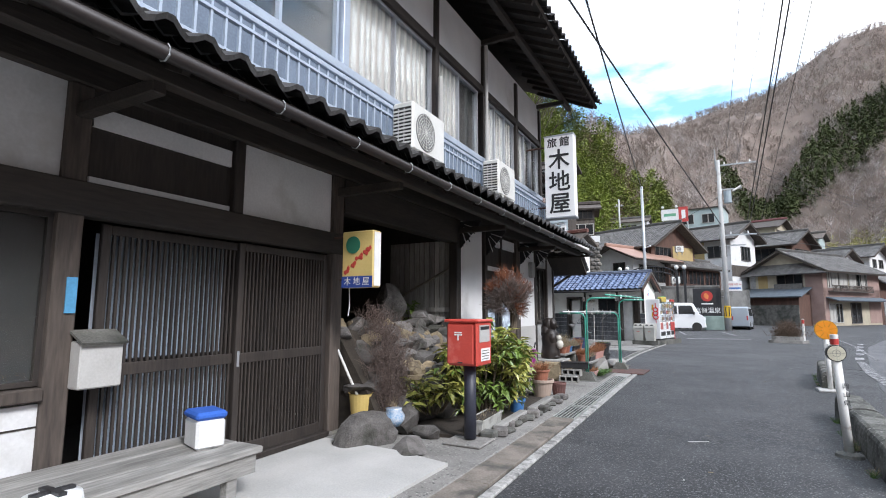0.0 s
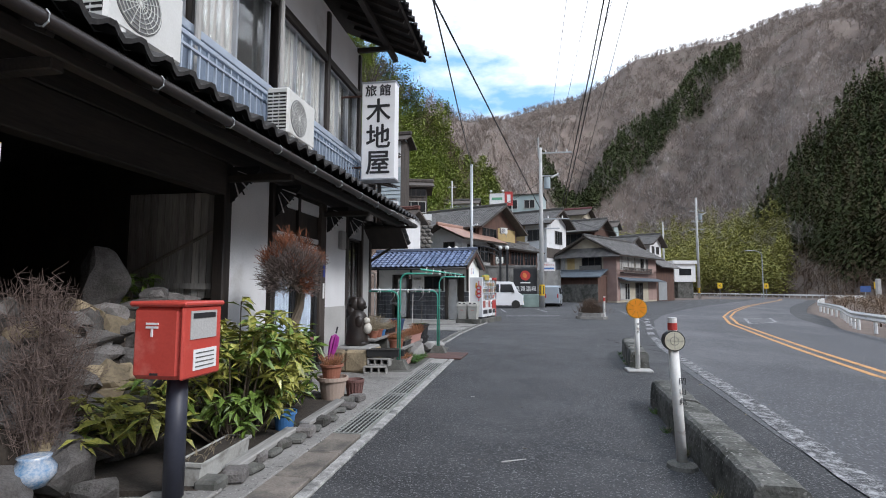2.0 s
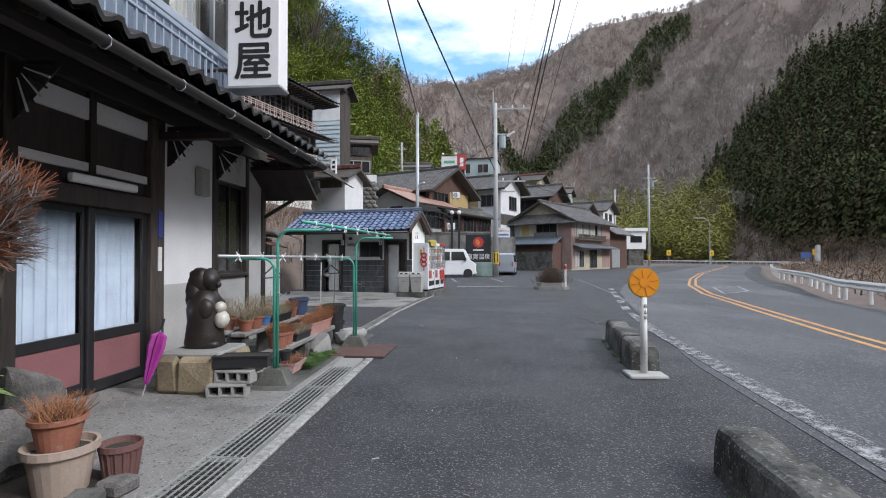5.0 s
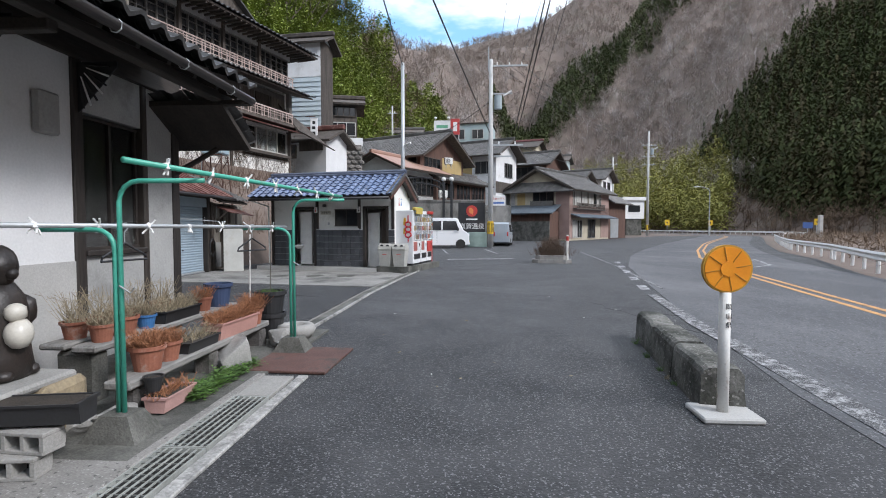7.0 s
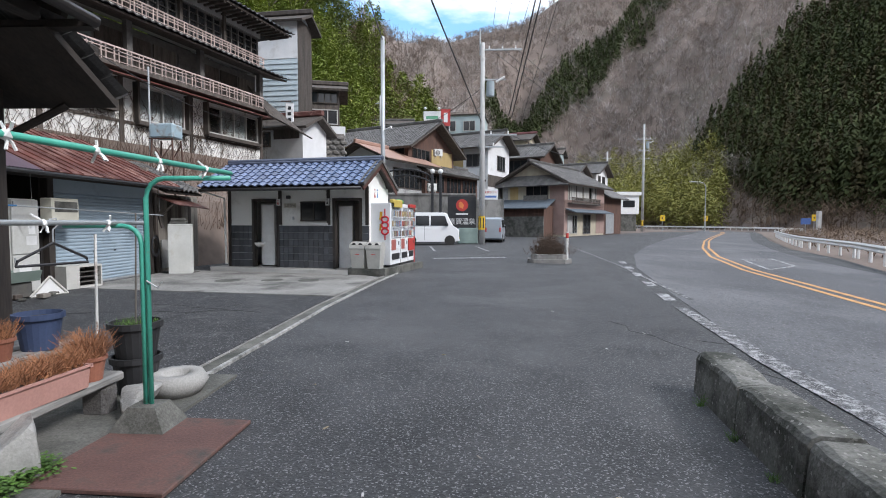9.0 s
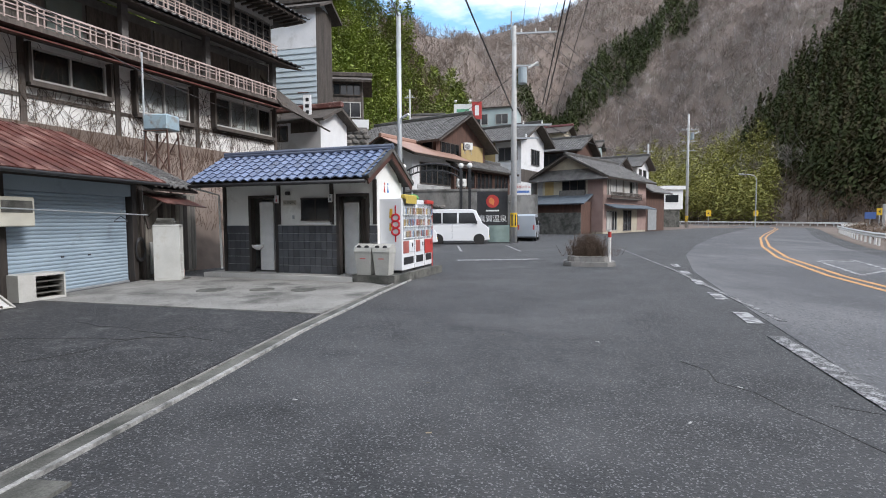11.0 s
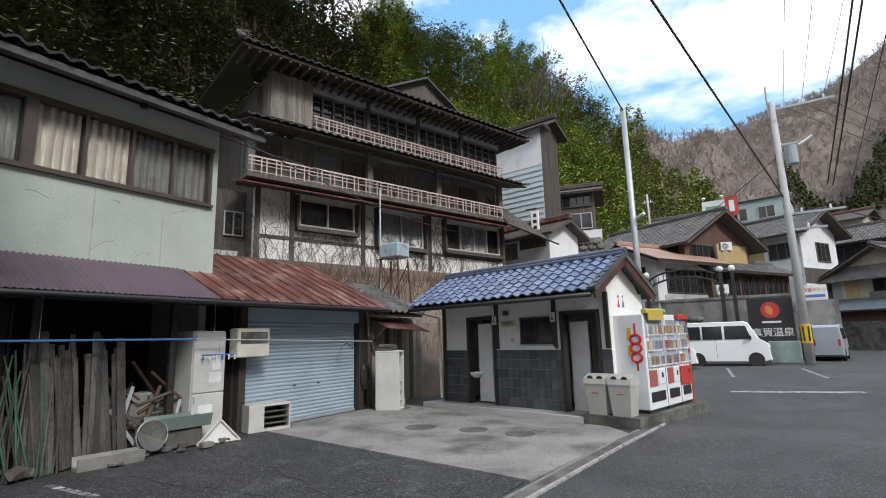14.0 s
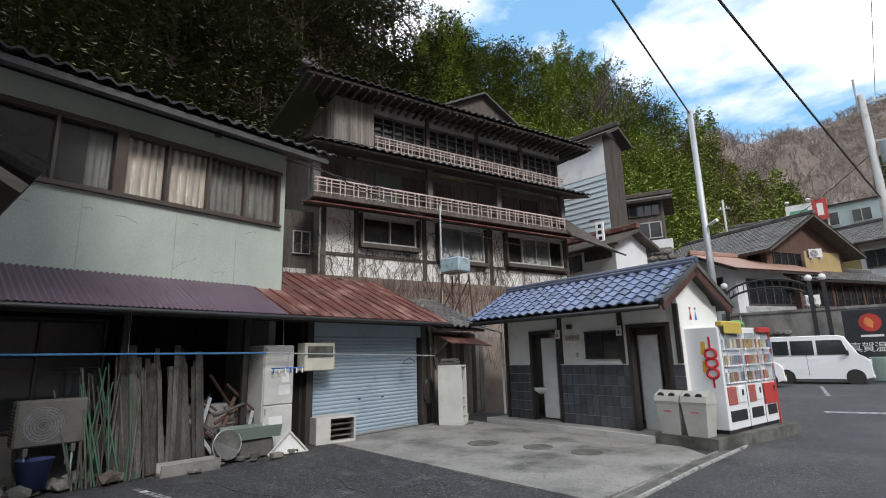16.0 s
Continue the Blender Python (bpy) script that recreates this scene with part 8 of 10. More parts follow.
    build_trough((-3.5, 15.1, 0.5), 0, 0.62, 0.2, 0.12, BLACKPLASTIC, "black trough of dry stems on the shelf", (PALEDRY, 160, 0.16, 0.9), 30)
    for i, y in enumerate((14.4, 14.75, 15.2, 15.6)):
        build_pot((-3.78, y, 0.51), 0.11, 0.15, CLAY, "terracotta pot with bare twigs by the wall", (PALEDRY, 40, 0.3, 0.7), 40 + i)
    build_pot((-3.5, 16.3, 0.5), 0.16, 0.28, mat("slate_blue_plastic", (0.05, 0.075, 0.15)), "slate-blue plastic tub on the shelf", None)
    build_pot((-3.02, 16.72, 0.03), 0.19, 0.32, BLACKPLASTIC, "black plastic pot used as a stand")
    build_pot((-3.02, 16.72, 0.3), 0.2, 0.34, BLACKPLASTIC, "black plastic pot with moss and a bare staked sapling", (WEED, 60, 0.07, 1.0), 50)
    solo("garden_stake", Geo().rod((0, 0, 0), (0.02, 0, 1.35), 0.012, 0.01, 6), POSTWHITE, "white plastic stake stuck by the shelf", "stake", (-3.2, 16.5, 0.03))
    solo("sapling_stake", Geo().rod((0, 0, 0), (0.03, 0, 1.0), 0.008, 0.006, 6), BOARDWOOD, "thin stake in the black pot", "stake", (-3.02, 16.72, 0.55))
    r = thing("stone_basin", "hollow pale stone basin on the ground", "stone basin", (-2.68, 16.72, 0.03))
    part("basin", Geo().lathe([(0.2, 0), (0.26, 0.1), (0.22, 0.17), (0.12, 0.17), (0.1, 0.08)], 14), CONCRETE, r, smooth=True)
    for (x, y, s) in ((-2.82, 15.3, 0.22), (-2.95, 13.75, 0.14), (-2.75, 16.3, 0.17), (-3.1, 13.6, 0.13)):
        solo("pale_stone", rough_rock((s, s * 1.15, s * 0.85), int(s * 100), 3), CONCRETE, "pale rounded stone at the shelf's foot", "rock", (x, y, 0.02 + s * 0.5), 20, "pale stones")
    build_trough((-2.78, 13.95, 0.04), 0, 0.4, 0.18, 0.12, mat("pink_bowl", (0.5, 0.3, 0.27)), "pink plastic trough with moss and dry leaves", (DRY, 80, 0.1, 1.0), 60)
    build_pot((-2.82, 14.0, 0.2), 0.07, 0.12, BLACKPLASTIC, "small black pot tipped on the trough")
    w = Geo()
    for i in range(3200):
        y = rnd.uniform(14.25, 15.4)
        spread = 0.03 + 0.05 * (0.5 + 0.5 * noise.noise(Vector((0, y * 5, 0))))
        c = Vector((-2.7 + rnd.gauss(0, spread), y, 0.03))
        a = rnd.uniform(0, 6.283)
        h = rnd.uniform(0.02, 0.13) * (0.6 + 0.5 * noise.noise(Vector((c.x * 9, y * 4, 3))))
        e = c + Vector((math.cos(a) * 0.03, math.sin(a) * 0.03, h))
        q = e + Vector((math.cos(a) * 0.035, math.sin(a) * 0.035, rnd.uniform(-0.012, 0.015)))
        s = Vector((-math.sin(a), math.cos(a), 0)) * rnd.uniform(0.008, 0.016)
        w.face(e, e.lerp(q, 0.55) + s, q, e.lerp(q, 0.55) - s)
    solo("weeds", w, WEED, "bright green weeds at the gutter's edge", "weeds", kind="stuff")


build_corner()


def build_ground_litter():
    rnd = random.Random(63)
    for k in range(16):
        y = rnd.choice((rnd.uniform(7.9, 11.4), rnd.uniform(14.5, 17.0)))
        x = (0.93 + 0.063 * (y - 7.85) if y < 12 else 1.46 + 0.12 * (y - 14.4)) - rnd.uniform(0.01, 0.06)
        solo("weed_tuft", tuft(rnd, 14, 0.03, rnd.uniform(0.04, 0.1), 1.0, 0.0035), WEED if k % 3 else PALEDRY, "tiny weed tuft rooted at the kerb's foot", "weed", (x, y, 0.0), group="kerb weeds")
    for k in range(34):
        x, y = rnd.uniform(-1.8, 3.0), rnd.uniform(5.5, 22)
        ln = rnd.uniform(0.01, 0.03)
        solo("leaf_litter", Geo().box(-ln, ln, -0.006, 0.006, 0, 0.005), (PALEDRY, BOARDWOOD, PALECONC)[k % 3], "dry twig or chip lying on the asphalt", "litter", (x, y, 0.001), rnd.uniform(0, 180), group="litter")
    solo("leaf_litter", Geo().rod((-0.12, 0, 0.008), (0.12, 0.02, 0.006), 0.007, 0.004, 5), PALECONC, "pale twig lying on the asphalt", "litter", (-0.53, 8.95, 0.001), 25, group="litter")
    for k in range(6):
        y = 19.52 + 0.015 * k
        ribbon("yard_paint", [(-8.0 + 0.19 * k, y, 0.05), (-7.87 + 0.19 * k, y + 0.012, 0.045)], 0.017, ROADPAINT, "flaked white paint dab on the yard", "road marking")


build_ground_litter()

# ---- old timber hotel on the slope ----
OLDWOOD = mat("blackened_old_wood", (0.115, 0.096, 0.082), (0.042, 0.035, 0.03), 5, 0.85, 0.5, 40, stretch=(1, 1, 0.15), spread=0.3)
RAILWOOD = mat("faded_pink_rail", (0.55, 0.44, 0.4), (0.34, 0.26, 0.23), 6, 0.8, 0.2, 60, spread=0.2)
PALEFRAME = mat("pale_window_frame", (0.5, 0.49, 0.46), (0.36, 0.35, 0.33), 4, 0.6, 0.1, 60)
GREYFRAME = mat("grey_timber_frame", (0.17, 0.16, 0.15), (0.09, 0.085, 0.08), 5, 0.8, 0.2, 60)
STONEWALL = mat("mossy_wall_stone", (0.23, 0.21, 0.19), (0.10, 0.095, 0.085), 2, 0.95, 0.6, 20, spread=0.25)
HOTEL = thing("timber_hotel", "derelict four-storey timber hotel with balconies and vine-covered plaster", "hotel", (-13.2, 27.8, 0), 73.5)


def build_hotel():
    h = HOTEL
    part("ground_bank", Geo().prism([(-3.4, 0.0), (-2.6, 2.2), (-0.15, 3.9), (-0.15, 4.3), (3, 4.3), (3, 0)], "x", -4.5, 11), EARTH, h, "brushy earth bank")
    part("white_wall", Geo().box(-1.5, 9.9, 0, 0.2, 4.0, 6.75), CRACKPLASTER, h, "stained white plaster wall")
    part("side_wall", Geo().box(9.7, 9.9, 0.2, 7, 4.0, 10.2), CRACKPLASTER, h)
    part("side_wall", Geo().box(-1.5, -1.3, 0.2, 7, 4.0, 10.2), OLDWOOD, h)
    part("left_wing", Geo().box(-3.4, -1.5, 0.8, 4, 3.6, 6.6), OLDWOOD, h)
    part("left_panel", Geo().box(-2.5, -1.75, 0.7, 0.8, 3.6, 4.6), PALECONC, h, "pale blue-grey panel")
    window(h, "y", -2.2, -1.6, 5.1, 5.9, 0.8, PALEFRAME, 2, 0.08, face=-1)
    for s in (-1.5, -0.35, 2.35, 5.45, 9.75):
        part("wall_post", Geo().box(s, s + 0.16, -0.05, 0.0, 4.0, 6.75), OLDWOOD, h)
    part("wall_rail", Geo().box(-1.5, 9.9, -0.04, 0.0, 5.0, 5.1), OLDWOOD, h)
    for (a, b, z0, z1, n) in ((-0.06, 2.03, 5.5, 6.42, 2), (3.06, 5.13, 5.2, 6.45, 2), (6.33, 9.5, 5.3, 6.45, 4)):
        window(h, "y", a, b, z0, z1, 0.0, PALEFRAME, n, 0.12, face=-1, bar=0.05)
        part("window_box", Geo().box(a - 0.12, b + 0.12, -0.28, 0.0, z0 - 0.18, z0 - 0.04), OLDWOOD, h)
        for x in (a - 0.14, b + 0.06):
            part("window_cheek", Geo().box(x, x + 0.08, -0.26, 0.0, z0 - 0.1, z1 + 0.1), OLDWOOD, h)
        if n > 2:
            for j in (1, 2):
                curtain(h, "y", a + j * 0.79 + 0.08, a + (j + 1) * 0.79, z0 + 0.05, z1 - 0.05, -0.024, PALEFRAME, 0.2, 0.008, 60 + j)
        if n == 2 and a > 1:
            part("frosted_pane", Geo().box(a + 0.06, b - 0.06, -0.022, -0.014, z0 + 0.06, z1 - 0.06), PALECONC, h, "milky broken panes")
    # balcony storey
    part("balcony_floor", Geo().box(-2.1, 9.6, -0.95, 0.2, 6.62, 6.75), OLDWOOD, h)
    part("rust_canopy", slab_between((-2.3, -1.1, 6.42), (9.8, -1.1, 6.42), (9.8, 0.0, 6.7), (-2.3, 0.0, 6.7), 0.04), RUSTROOF, h, "rusty sheet canopy")
    part("second_wall", Geo().box(-1.9, 9.6, 0.1, 0.25, 6.75, 8.5), GREYFRAME, h)
    for k in range(10):
        a = -1.8 + k * 1.14
        part("shutter_panel", Geo().box(a, a + 1.0, 0.04, 0.1, 6.85, 8.2), (OLDWOOD, BOARDWOOD, mat("grey_green_shutter", (0.16, 0.19, 0.17)) if k == 2 else GREYFRAME, OLDWOOD)[k % 4], h)
        part("panel_bar", Geo().box(a, a + 1.0, 0.02, 0.04, 7.6, 7.66), GREYFRAME, h)
    for s in (-1.95, 2.35, 5.6, 9.2):
        part("balcony_post", Geo().box(s, s + 0.22, -0.5, -0.3, 6.75, 8.55), GREYFRAME, h, "grey concrete-faced post")
    # mid roof
    part("mid_eave", slab_between((-2.2, -1.3, 8.35), (10.2, -1.3, 8.35), (10.2, 0.3, 8.75), (-2.2, 0.3, 8.75), 0.06), OLDWOOD, h)
    tile_field(h, ROOFTILE, (-2.3, -1.4, 8.36), (12.6, 0, 0), (0, 1.6, 0.42), 42, 6, 0.06, label="dark pantiles of the middle eave")
    part("lower_eave", slab_between((9.0, -1.2, 6.5), (12.2, -1.4, 5.9), (12.2, 1.2, 7.3), (9.0, 0.2, 8.2), 0.08), OLDWOOD, h)
    # top storey: board cupboard, glazed gallery
    part("third_wall", Geo().box(-1.3, 9.4, 0.25, 0.35, 8.7, 10.6), GREYFRAME, h)
    part("board_cupboard", Geo().box(-1.3, 0.1, -0.6, 0.3, 8.85, 10.35), BOARDWOOD, h, "weathered board storage")
    for i in range(14):
        part("cupboard_board", Geo().box(-1.3 + i * 0.1, -1.206 + i * 0.1, -0.63, -0.6, 8.82, 10.4), BOARDWOOD, h)
    for i in range(10):
        part("cupboard_board", Geo().box(-1.33, -1.3, -0.6 + i * 0.09, -0.515 + i * 0.09, 8.82, 10.4), BOARDWOOD, h)
    part("gallery_floor", Geo().box(-0.2, 9.4, -0.75, 0.3, 8.62, 8.74), PALEFRAME, h, "pale edge of the gallery floor")
    part("plaster_band", Geo().box(0.1, 9.4, -0.42, 0.25, 10.2, 10.62), GREYPLASTER, h)
    for k in range(4):
        a = 0.14 + k * 2.32
        window(h, "y", a, a + 2.2, 8.8, 10.18, -0.25, GREYFRAME, 5, 0.12, face=-1, bar=0.05, mid=(9.2, 9.6, 9.9), glass=DARKGLASS)
        part("gallery_post", Geo().box(a - 0.14, a, -0.5, -0.2, 8.74, 10.6), OLDWOOD, h)
    # balcony rails: posts, rails and short fretwork bars
    for (z, a, b, y, lv) in ((6.75, -2.05, 9.0, -0.9, 0.5), (8.74, 0.12, 9.35, -0.7, 0.44)):
        r = part("balcony_rail", Geo().box(a, b, y, y + 0.05, z + lv, z + lv + 0.05), RAILWOOD, h, "faded fretwork balcony rail")
        for zz in (0.06, lv * 0.55, lv * 0.78):
            part("rail_bar", Geo().box(a, b, y + 0.01, y + 0.04, z + zz, z + zz + 0.03), RAILWOOD, r)
        bar = Geo().box(-0.016, 0.016, y + 0.005, y + 0.045, z + 0.0, z + lv).mesh("rail_baluster", RAILWOOD)
        s = a + 0.1
        k = 0
        while s < b:
            o = new("rail_baluster", bar)
            o.parent = r
            o.matrix_basis = pose(s, 0, 0)
            s += 0.16 if k % 2 else 0.3
            k += 1
    # roof
    part("top_eave", slab_between((-2.6, -1.55, 10.5), (10.3, -1.55, 10.5), (8.2, 3.2, 12.0), (-0.6, 3.2, 12.0), 0.08), OLDWOOD, h)
    tile_field(h, ROOFTILE, (-2.7, -1.65, 10.52), (13.1, 0, 0), (0, 1.6, 0.55), 46, 6, 0.07, label="dark pantiles of the top eave")
    part("top_roof", slab_between((-1.6, -0.2, 11.0), (9.3, -0.2, 11.0), (8.2, 3.2, 12.05), (-0.6, 3.2, 12.05), 0.05), ROOFTILE, h)
    part("hip_roof", slab_between((-2.6, -1.55, 10.5), (-0.6, 3.2, 12.0), (-0.6, 5, 12.0), (-2.6, 8, 10.5), 0.06), ROOFTILE, h)
    part("hip_roof", slab_between((10.3, -1.55, 10.5), (8.2, 3.2, 12.0), (8.2, 5, 12.0), (10.3, 8, 10.5), 0.06), ROOFTILE, h)
    for i in range(40):
        s = -2.4 + i * 0.32
        part("rafter_end", Geo().box(s, s + 0.07, -1.5, -0.4, 10.36, 10.44), OLDWOOD, h)
    part("ridge_end", Geo().blob((-2.65, -1.6, 10.68), (0.14, 0.14, 0.16), 4, 0.4, 2), ROOFTILE, h)
    part("roof_gable", Geo().prism([(5.1, 11.4), (8.9, 11.4), (8.9, 12.7), (7.0, 13.9), (5.1, 12.9)], "y", 2.0, 2.2), OLDWOOD, h, "slatted roof gable")
    part("gable_roof", slab_between((4.6, 1.7, 12.75), (4.6, 6, 12.75), (7.0, 6, 14.0), (7.0, 1.7, 14.0), 0.08), ROOFTILE, h)
    part("gable_roof", slab_between((9.5, 1.7, 12.5), (9.5, 6, 12.5), (7.0, 6, 14.0), (7.0, 1.7, 14.0), 0.08), ROOFTILE, h)
    part("back_roof", slab_between((8.0, 3.0, 12.0), (11.5, 3.0, 12.2), (11.0, 7, 12.9), (8.0, 7, 12.9), 0.15), OLDWOOD, h)
    # dead vines on the plaster
    rnd = random.Random(31)
    vines = Geo()
    for k in range(180):
        p = Vector((rnd.uniform(-1.6, 9.9), -0.03, 4.0 + rnd.random() * 0.6))
        d = Vector((rnd.uniform(-0.6, 0.6), 0, 1)).normalized()
        for i in range(rnd.randrange(8, 22)):
            q = p + d * 0.13
            q.y = -0.03 - rnd.random() * 0.05
            if q.z > 6.6:
                break
            vines.rod(p, q, 0.008, 0.006, 3, False)
            if rnd.random() < 0.35:
                e = q + Vector((rnd.uniform(-0.3, 0.3), -0.02, rnd.uniform(-0.15, 0.25)))
                vines.rod(q, e, 0.006, 0.003, 3, False)
            p, d = q, (d + Vector((rnd.uniform(-0.5, 0.5), 0, rnd.uniform(-0.25, 0.25)))).normalized()
    part("dead_vines", vines, mat("dead_vine", (0.11, 0.08, 0.06), (0.06, 0.045, 0.035), 9, 0.95), h, "dry brown vines over the plaster", kind="stuff")
    brush = Geo()
    for k in range(4200):
        s, u = rnd.uniform(-4, 11), rnd.random()
        p = Vector((s, -3.0 + 2.9 * u, 1.2 + 2.75 * u))
        brush.rod(p, p + Vector((rnd.uniform(-0.4, 0.4), rnd.uniform(-0.4, 0.1), rnd.uniform(0.2, 0.8))), 0.009, 0.003, 3, False)
    part("dead_brush", brush, mat("dry_brush", (0.17, 0.11, 0.08), (0.08, 0.055, 0.04), 6, 0.95), h, "tangle of dry brush on the bank", kind="stuff")


build_hotel()

# water tank on an iron stand, before the hotel
def build_tank():
    t = thing("water_tank", "pale blue water tank on a rusty iron stand", "water tank", (-10.3, 29.2, 2.6))
    part("tank_box", Geo().box(-0.4, 0.4, -0.3, 0.3, 1.65, 2.12, 0.04), mat("pale_blue_tank", (0.36, 0.47, 0.52), (0.28, 0.37, 0.42), 3, 0.5, 0.1, 40, stain=(0.2, 0.16, 0.12), stain_scale=3), t, "pale blue tank")
    for (x, y) in ((-0.34, -0.25), (0.34, -0.25), (-0.34, 0.25), (0.34, 0.25)):
        part("stand_leg", Geo().rod((x * 1.5, y * 1.5, -1.2), (x, y, 1.62), 0.035, 0.03, 6), RUST, t)
    for (a, b) in (((-0.45, -0.32, 0.3), (0.36, -0.26, 1.5)), ((0.45, -0.32, 0.3), (-0.36, -0.26, 1.5)), ((-0.4, -0.3, 1.62), (0.4, -0.3, 1.62)), ((-0.45, 0.32, 0.3), (0.36, 0.26, 1.5))):
        part("stand_brace", Geo().rod(a, b, 0.022, 0.022, 5), RUST, t)
    part("stand_pipe", Geo().rod((-0.5, -0.1, -1.2), (-0.5, -0.1, 4.0), 0.03, 0.03, 7), GALV, t, "thin standing pipe")


build_tank()


# ---- houses of the village ----
def house(name, label, at, turn, w, d, base, h, eave=0.7, rise=None, ridge="x", walls=PLASTER, roof=GREYTILE, windows=(), boards=(), tiles=True, skirt=None):
    """A house whose front is its -y side: walls, two tiled slopes, ridge, gables, windows. windows: (side, u0, u1, z0, z1, panes)."""
    o = thing(name, label, "house", (at[0], at[1], at[2]), turn, group="village houses")
    rise = rise or (d if ridge == "x" else w) * 0.27
    part("wall", Geo().box(0, w, 0, d, -base, h), walls, o)
    if ridge == "x":
        for s, (ya, yb) in (("f", (-eave, d / 2)), ("b", (d + eave, d / 2))):
            za = h - eave * rise / (d / 2)
            part("roof", slab_between((-eave, ya, za), (w + eave, ya, za), (w + eave, yb, h + rise), (-eave, yb, h + rise), 0.14), OLDWOOD, o, "tiled roof slope")
            if tiles:
                sg = 1 if s == "f" else -1
                p0 = (-eave, ya, za + 0.01) if s == "f" else (w + eave, ya, za + 0.01)
                tile_field(o, roof, p0, (sg * (w + 2 * eave), 0, 0), (0, yb - ya, h + rise - za), int((w + 2 * eave) / 0.32), int(math.hypot(yb - ya, h + rise - za) / 0.34), 0.06)
        part("ridge", Geo().box(-eave - 0.05, w + eave + 0.05, d / 2 - 0.14, d / 2 + 0.14, h + rise, h + rise + 0.3, 0.05), roof, o)
        for x in (0.0, w - 0.1):
            part("gable", Geo().prism([(0, h), (d, h), (d / 2, h + rise - 0.12)], "x", x, x + 0.1), walls, o)
    else:
        for s, (xa, xb) in (("l", (-eave, w / 2)), ("r", (w + eave, w / 2))):
            za = h - eave * rise / (w / 2)
            part("roof", slab_between((xa, -eave, za), (xa, d + eave, za), (xb, d + eave, h + rise), (xb, -eave, h + rise), 0.14), OLDWOOD, o, "tiled roof slope")
            if tiles:
                p0 = (xa, d + eave, za + 0.01) if s == "l" else (xa, -eave, za + 0.01)
                sg = -1 if s == "l" else 1
                tile_field(o, roof, p0, (0, sg * (d + 2 * eave), 0), (xb - xa, 0, h + rise - za), int((d + 2 * eave) / 0.32), int(math.hypot(xb - xa, h + rise - za) / 0.34), 0.06)
        part("ridge", Geo().box(w / 2 - 0.14, w / 2 + 0.14, -eave - 0.05, d + eave + 0.05, h + rise, h + rise + 0.3, 0.05), roof, o)
        for y in (0.0, d - 0.1):
            part("gable", Geo().prism([(0, h), (w, h), (w / 2, h + rise - 0.12)], "y", y, y + 0.1), walls, o)
    for (side, u0, u1, z0, z1, n, fm) in windows:
        if side == "f":
            window(o, "y", u0, u1, z0, z1, 0.0, fm, n, 0.09, face=-1, bar=0.06, glass=DARKGLASS)
        else:
            window(o, "x", u0, u1, z0, z1, w if side == "r" else 0.0, fm, n, 0.09, face=1 if side == "r" else -1, bar=0.06, glass=DARKGLASS)
    for (side, u0, u1, z0, z1, m) in boards:
        if side == "f":
            part("wall_panel", Geo().box(u0, u1, -0.03, 0.0, z0, z1), m, o)
        else:
            part("wall_panel", Geo().box(w, w + 0.03, u0, u1, z0, z1), m, o)
    return o


OCHRE = mat("ochre_wall", (0.44, 0.33, 0.15), (0.36, 0.26, 0.12), 1.5, 0.9, 0.1)
CREAM = mat("cream_wall", (0.5, 0.45, 0.34), (0.36, 0.32, 0.25), 1.5, 0.9, 0.1)
PINKWALL = mat("pink_brown_siding", (0.36, 0.25, 0.22), (0.27, 0.185, 0.16), 1.5, 0.85, 0.15)
TEALWALL = mat("pale_teal_wall", (0.42, 0.50, 0.50), (0.36, 0.43, 0.43), 1.2, 0.85, 0.1)
REDWOOD = mat("red_brown_boards", (0.13, 0.07, 0.05), (0.07, 0.04, 0.032), 4, 0.8, 0.4, 40, stretch=(1, 1, 0.15))
SALMON = mat("salmon_sheet_roof", (0.36, 0.22, 0.17), (0.28, 0.17, 0.13), 1.2, 0.6, 0.1)
BLUEGREY = mat("blue_grey_tile", (0.14, 0.17, 0.2), (0.08, 0.1, 0.12), 2, 0.6, 0.2, 30, spread=0.2)
MAROON = mat("maroon_roof", (0.24, 0.09, 0.09), (0.17, 0.065, 0.065), 2, 0.6, 0.1)

# large house above the car park: main roof, glazed wing along its flank, white house with salmon roof
house("village_house", "two-storey house with broad dark tiled roof above the car park", (-13.3, 59.5, 3.8), -27, 9, 8, 3.8, 4.5, 1.0, 2.2, "x", REDWOOD, GREYTILE,
      (("f", 5.8, 8.7, 3.0, 4.2, 3, OLDWOOD), ("r", 0.6, 3.4, 2.9, 4.1, 4, OLDWOOD)), (("f", 0.1, 5.4, 2.8, 4.3, OLDWOOD), ("r", 3.8, 7.6, 2.8, 4.3, OCHRE)))
house("village_house", "timber wing with glazed veranda on the retaining wall", (-6.5, 56.9, 3.6), -27, 3.0, 10, 3.6, 2.5, 0.7, 0.7, "y", REDWOOD, GREYTILE,
      (("r", 0.3, 3.2, 0.5, 2.0, 4, REDWOOD), ("r", 3.5, 6.4, 0.5, 2.0, 4, REDWOOD), ("r", 6.7, 9.6, 0.5, 2.0, 4, REDWOOD)))
wh = house("village_house", "white house with salmon porch roof by the arch", (-10.5, 53.2, 3.6), -27, 4.5, 6.2, 3.6, 3.0, 0.9, 1.0, "y", PLASTER, SALMON,
      (("f", 2.4, 3.7, 1.3, 2.4, 2, OLDWOOD), ("r", 0.9, 5.4, 0.6, 2.2, 6, OLDWOOD)), (("r", 0.6, 6.0, 0.2, 0.5, GREYPLASTER),), tiles=False)
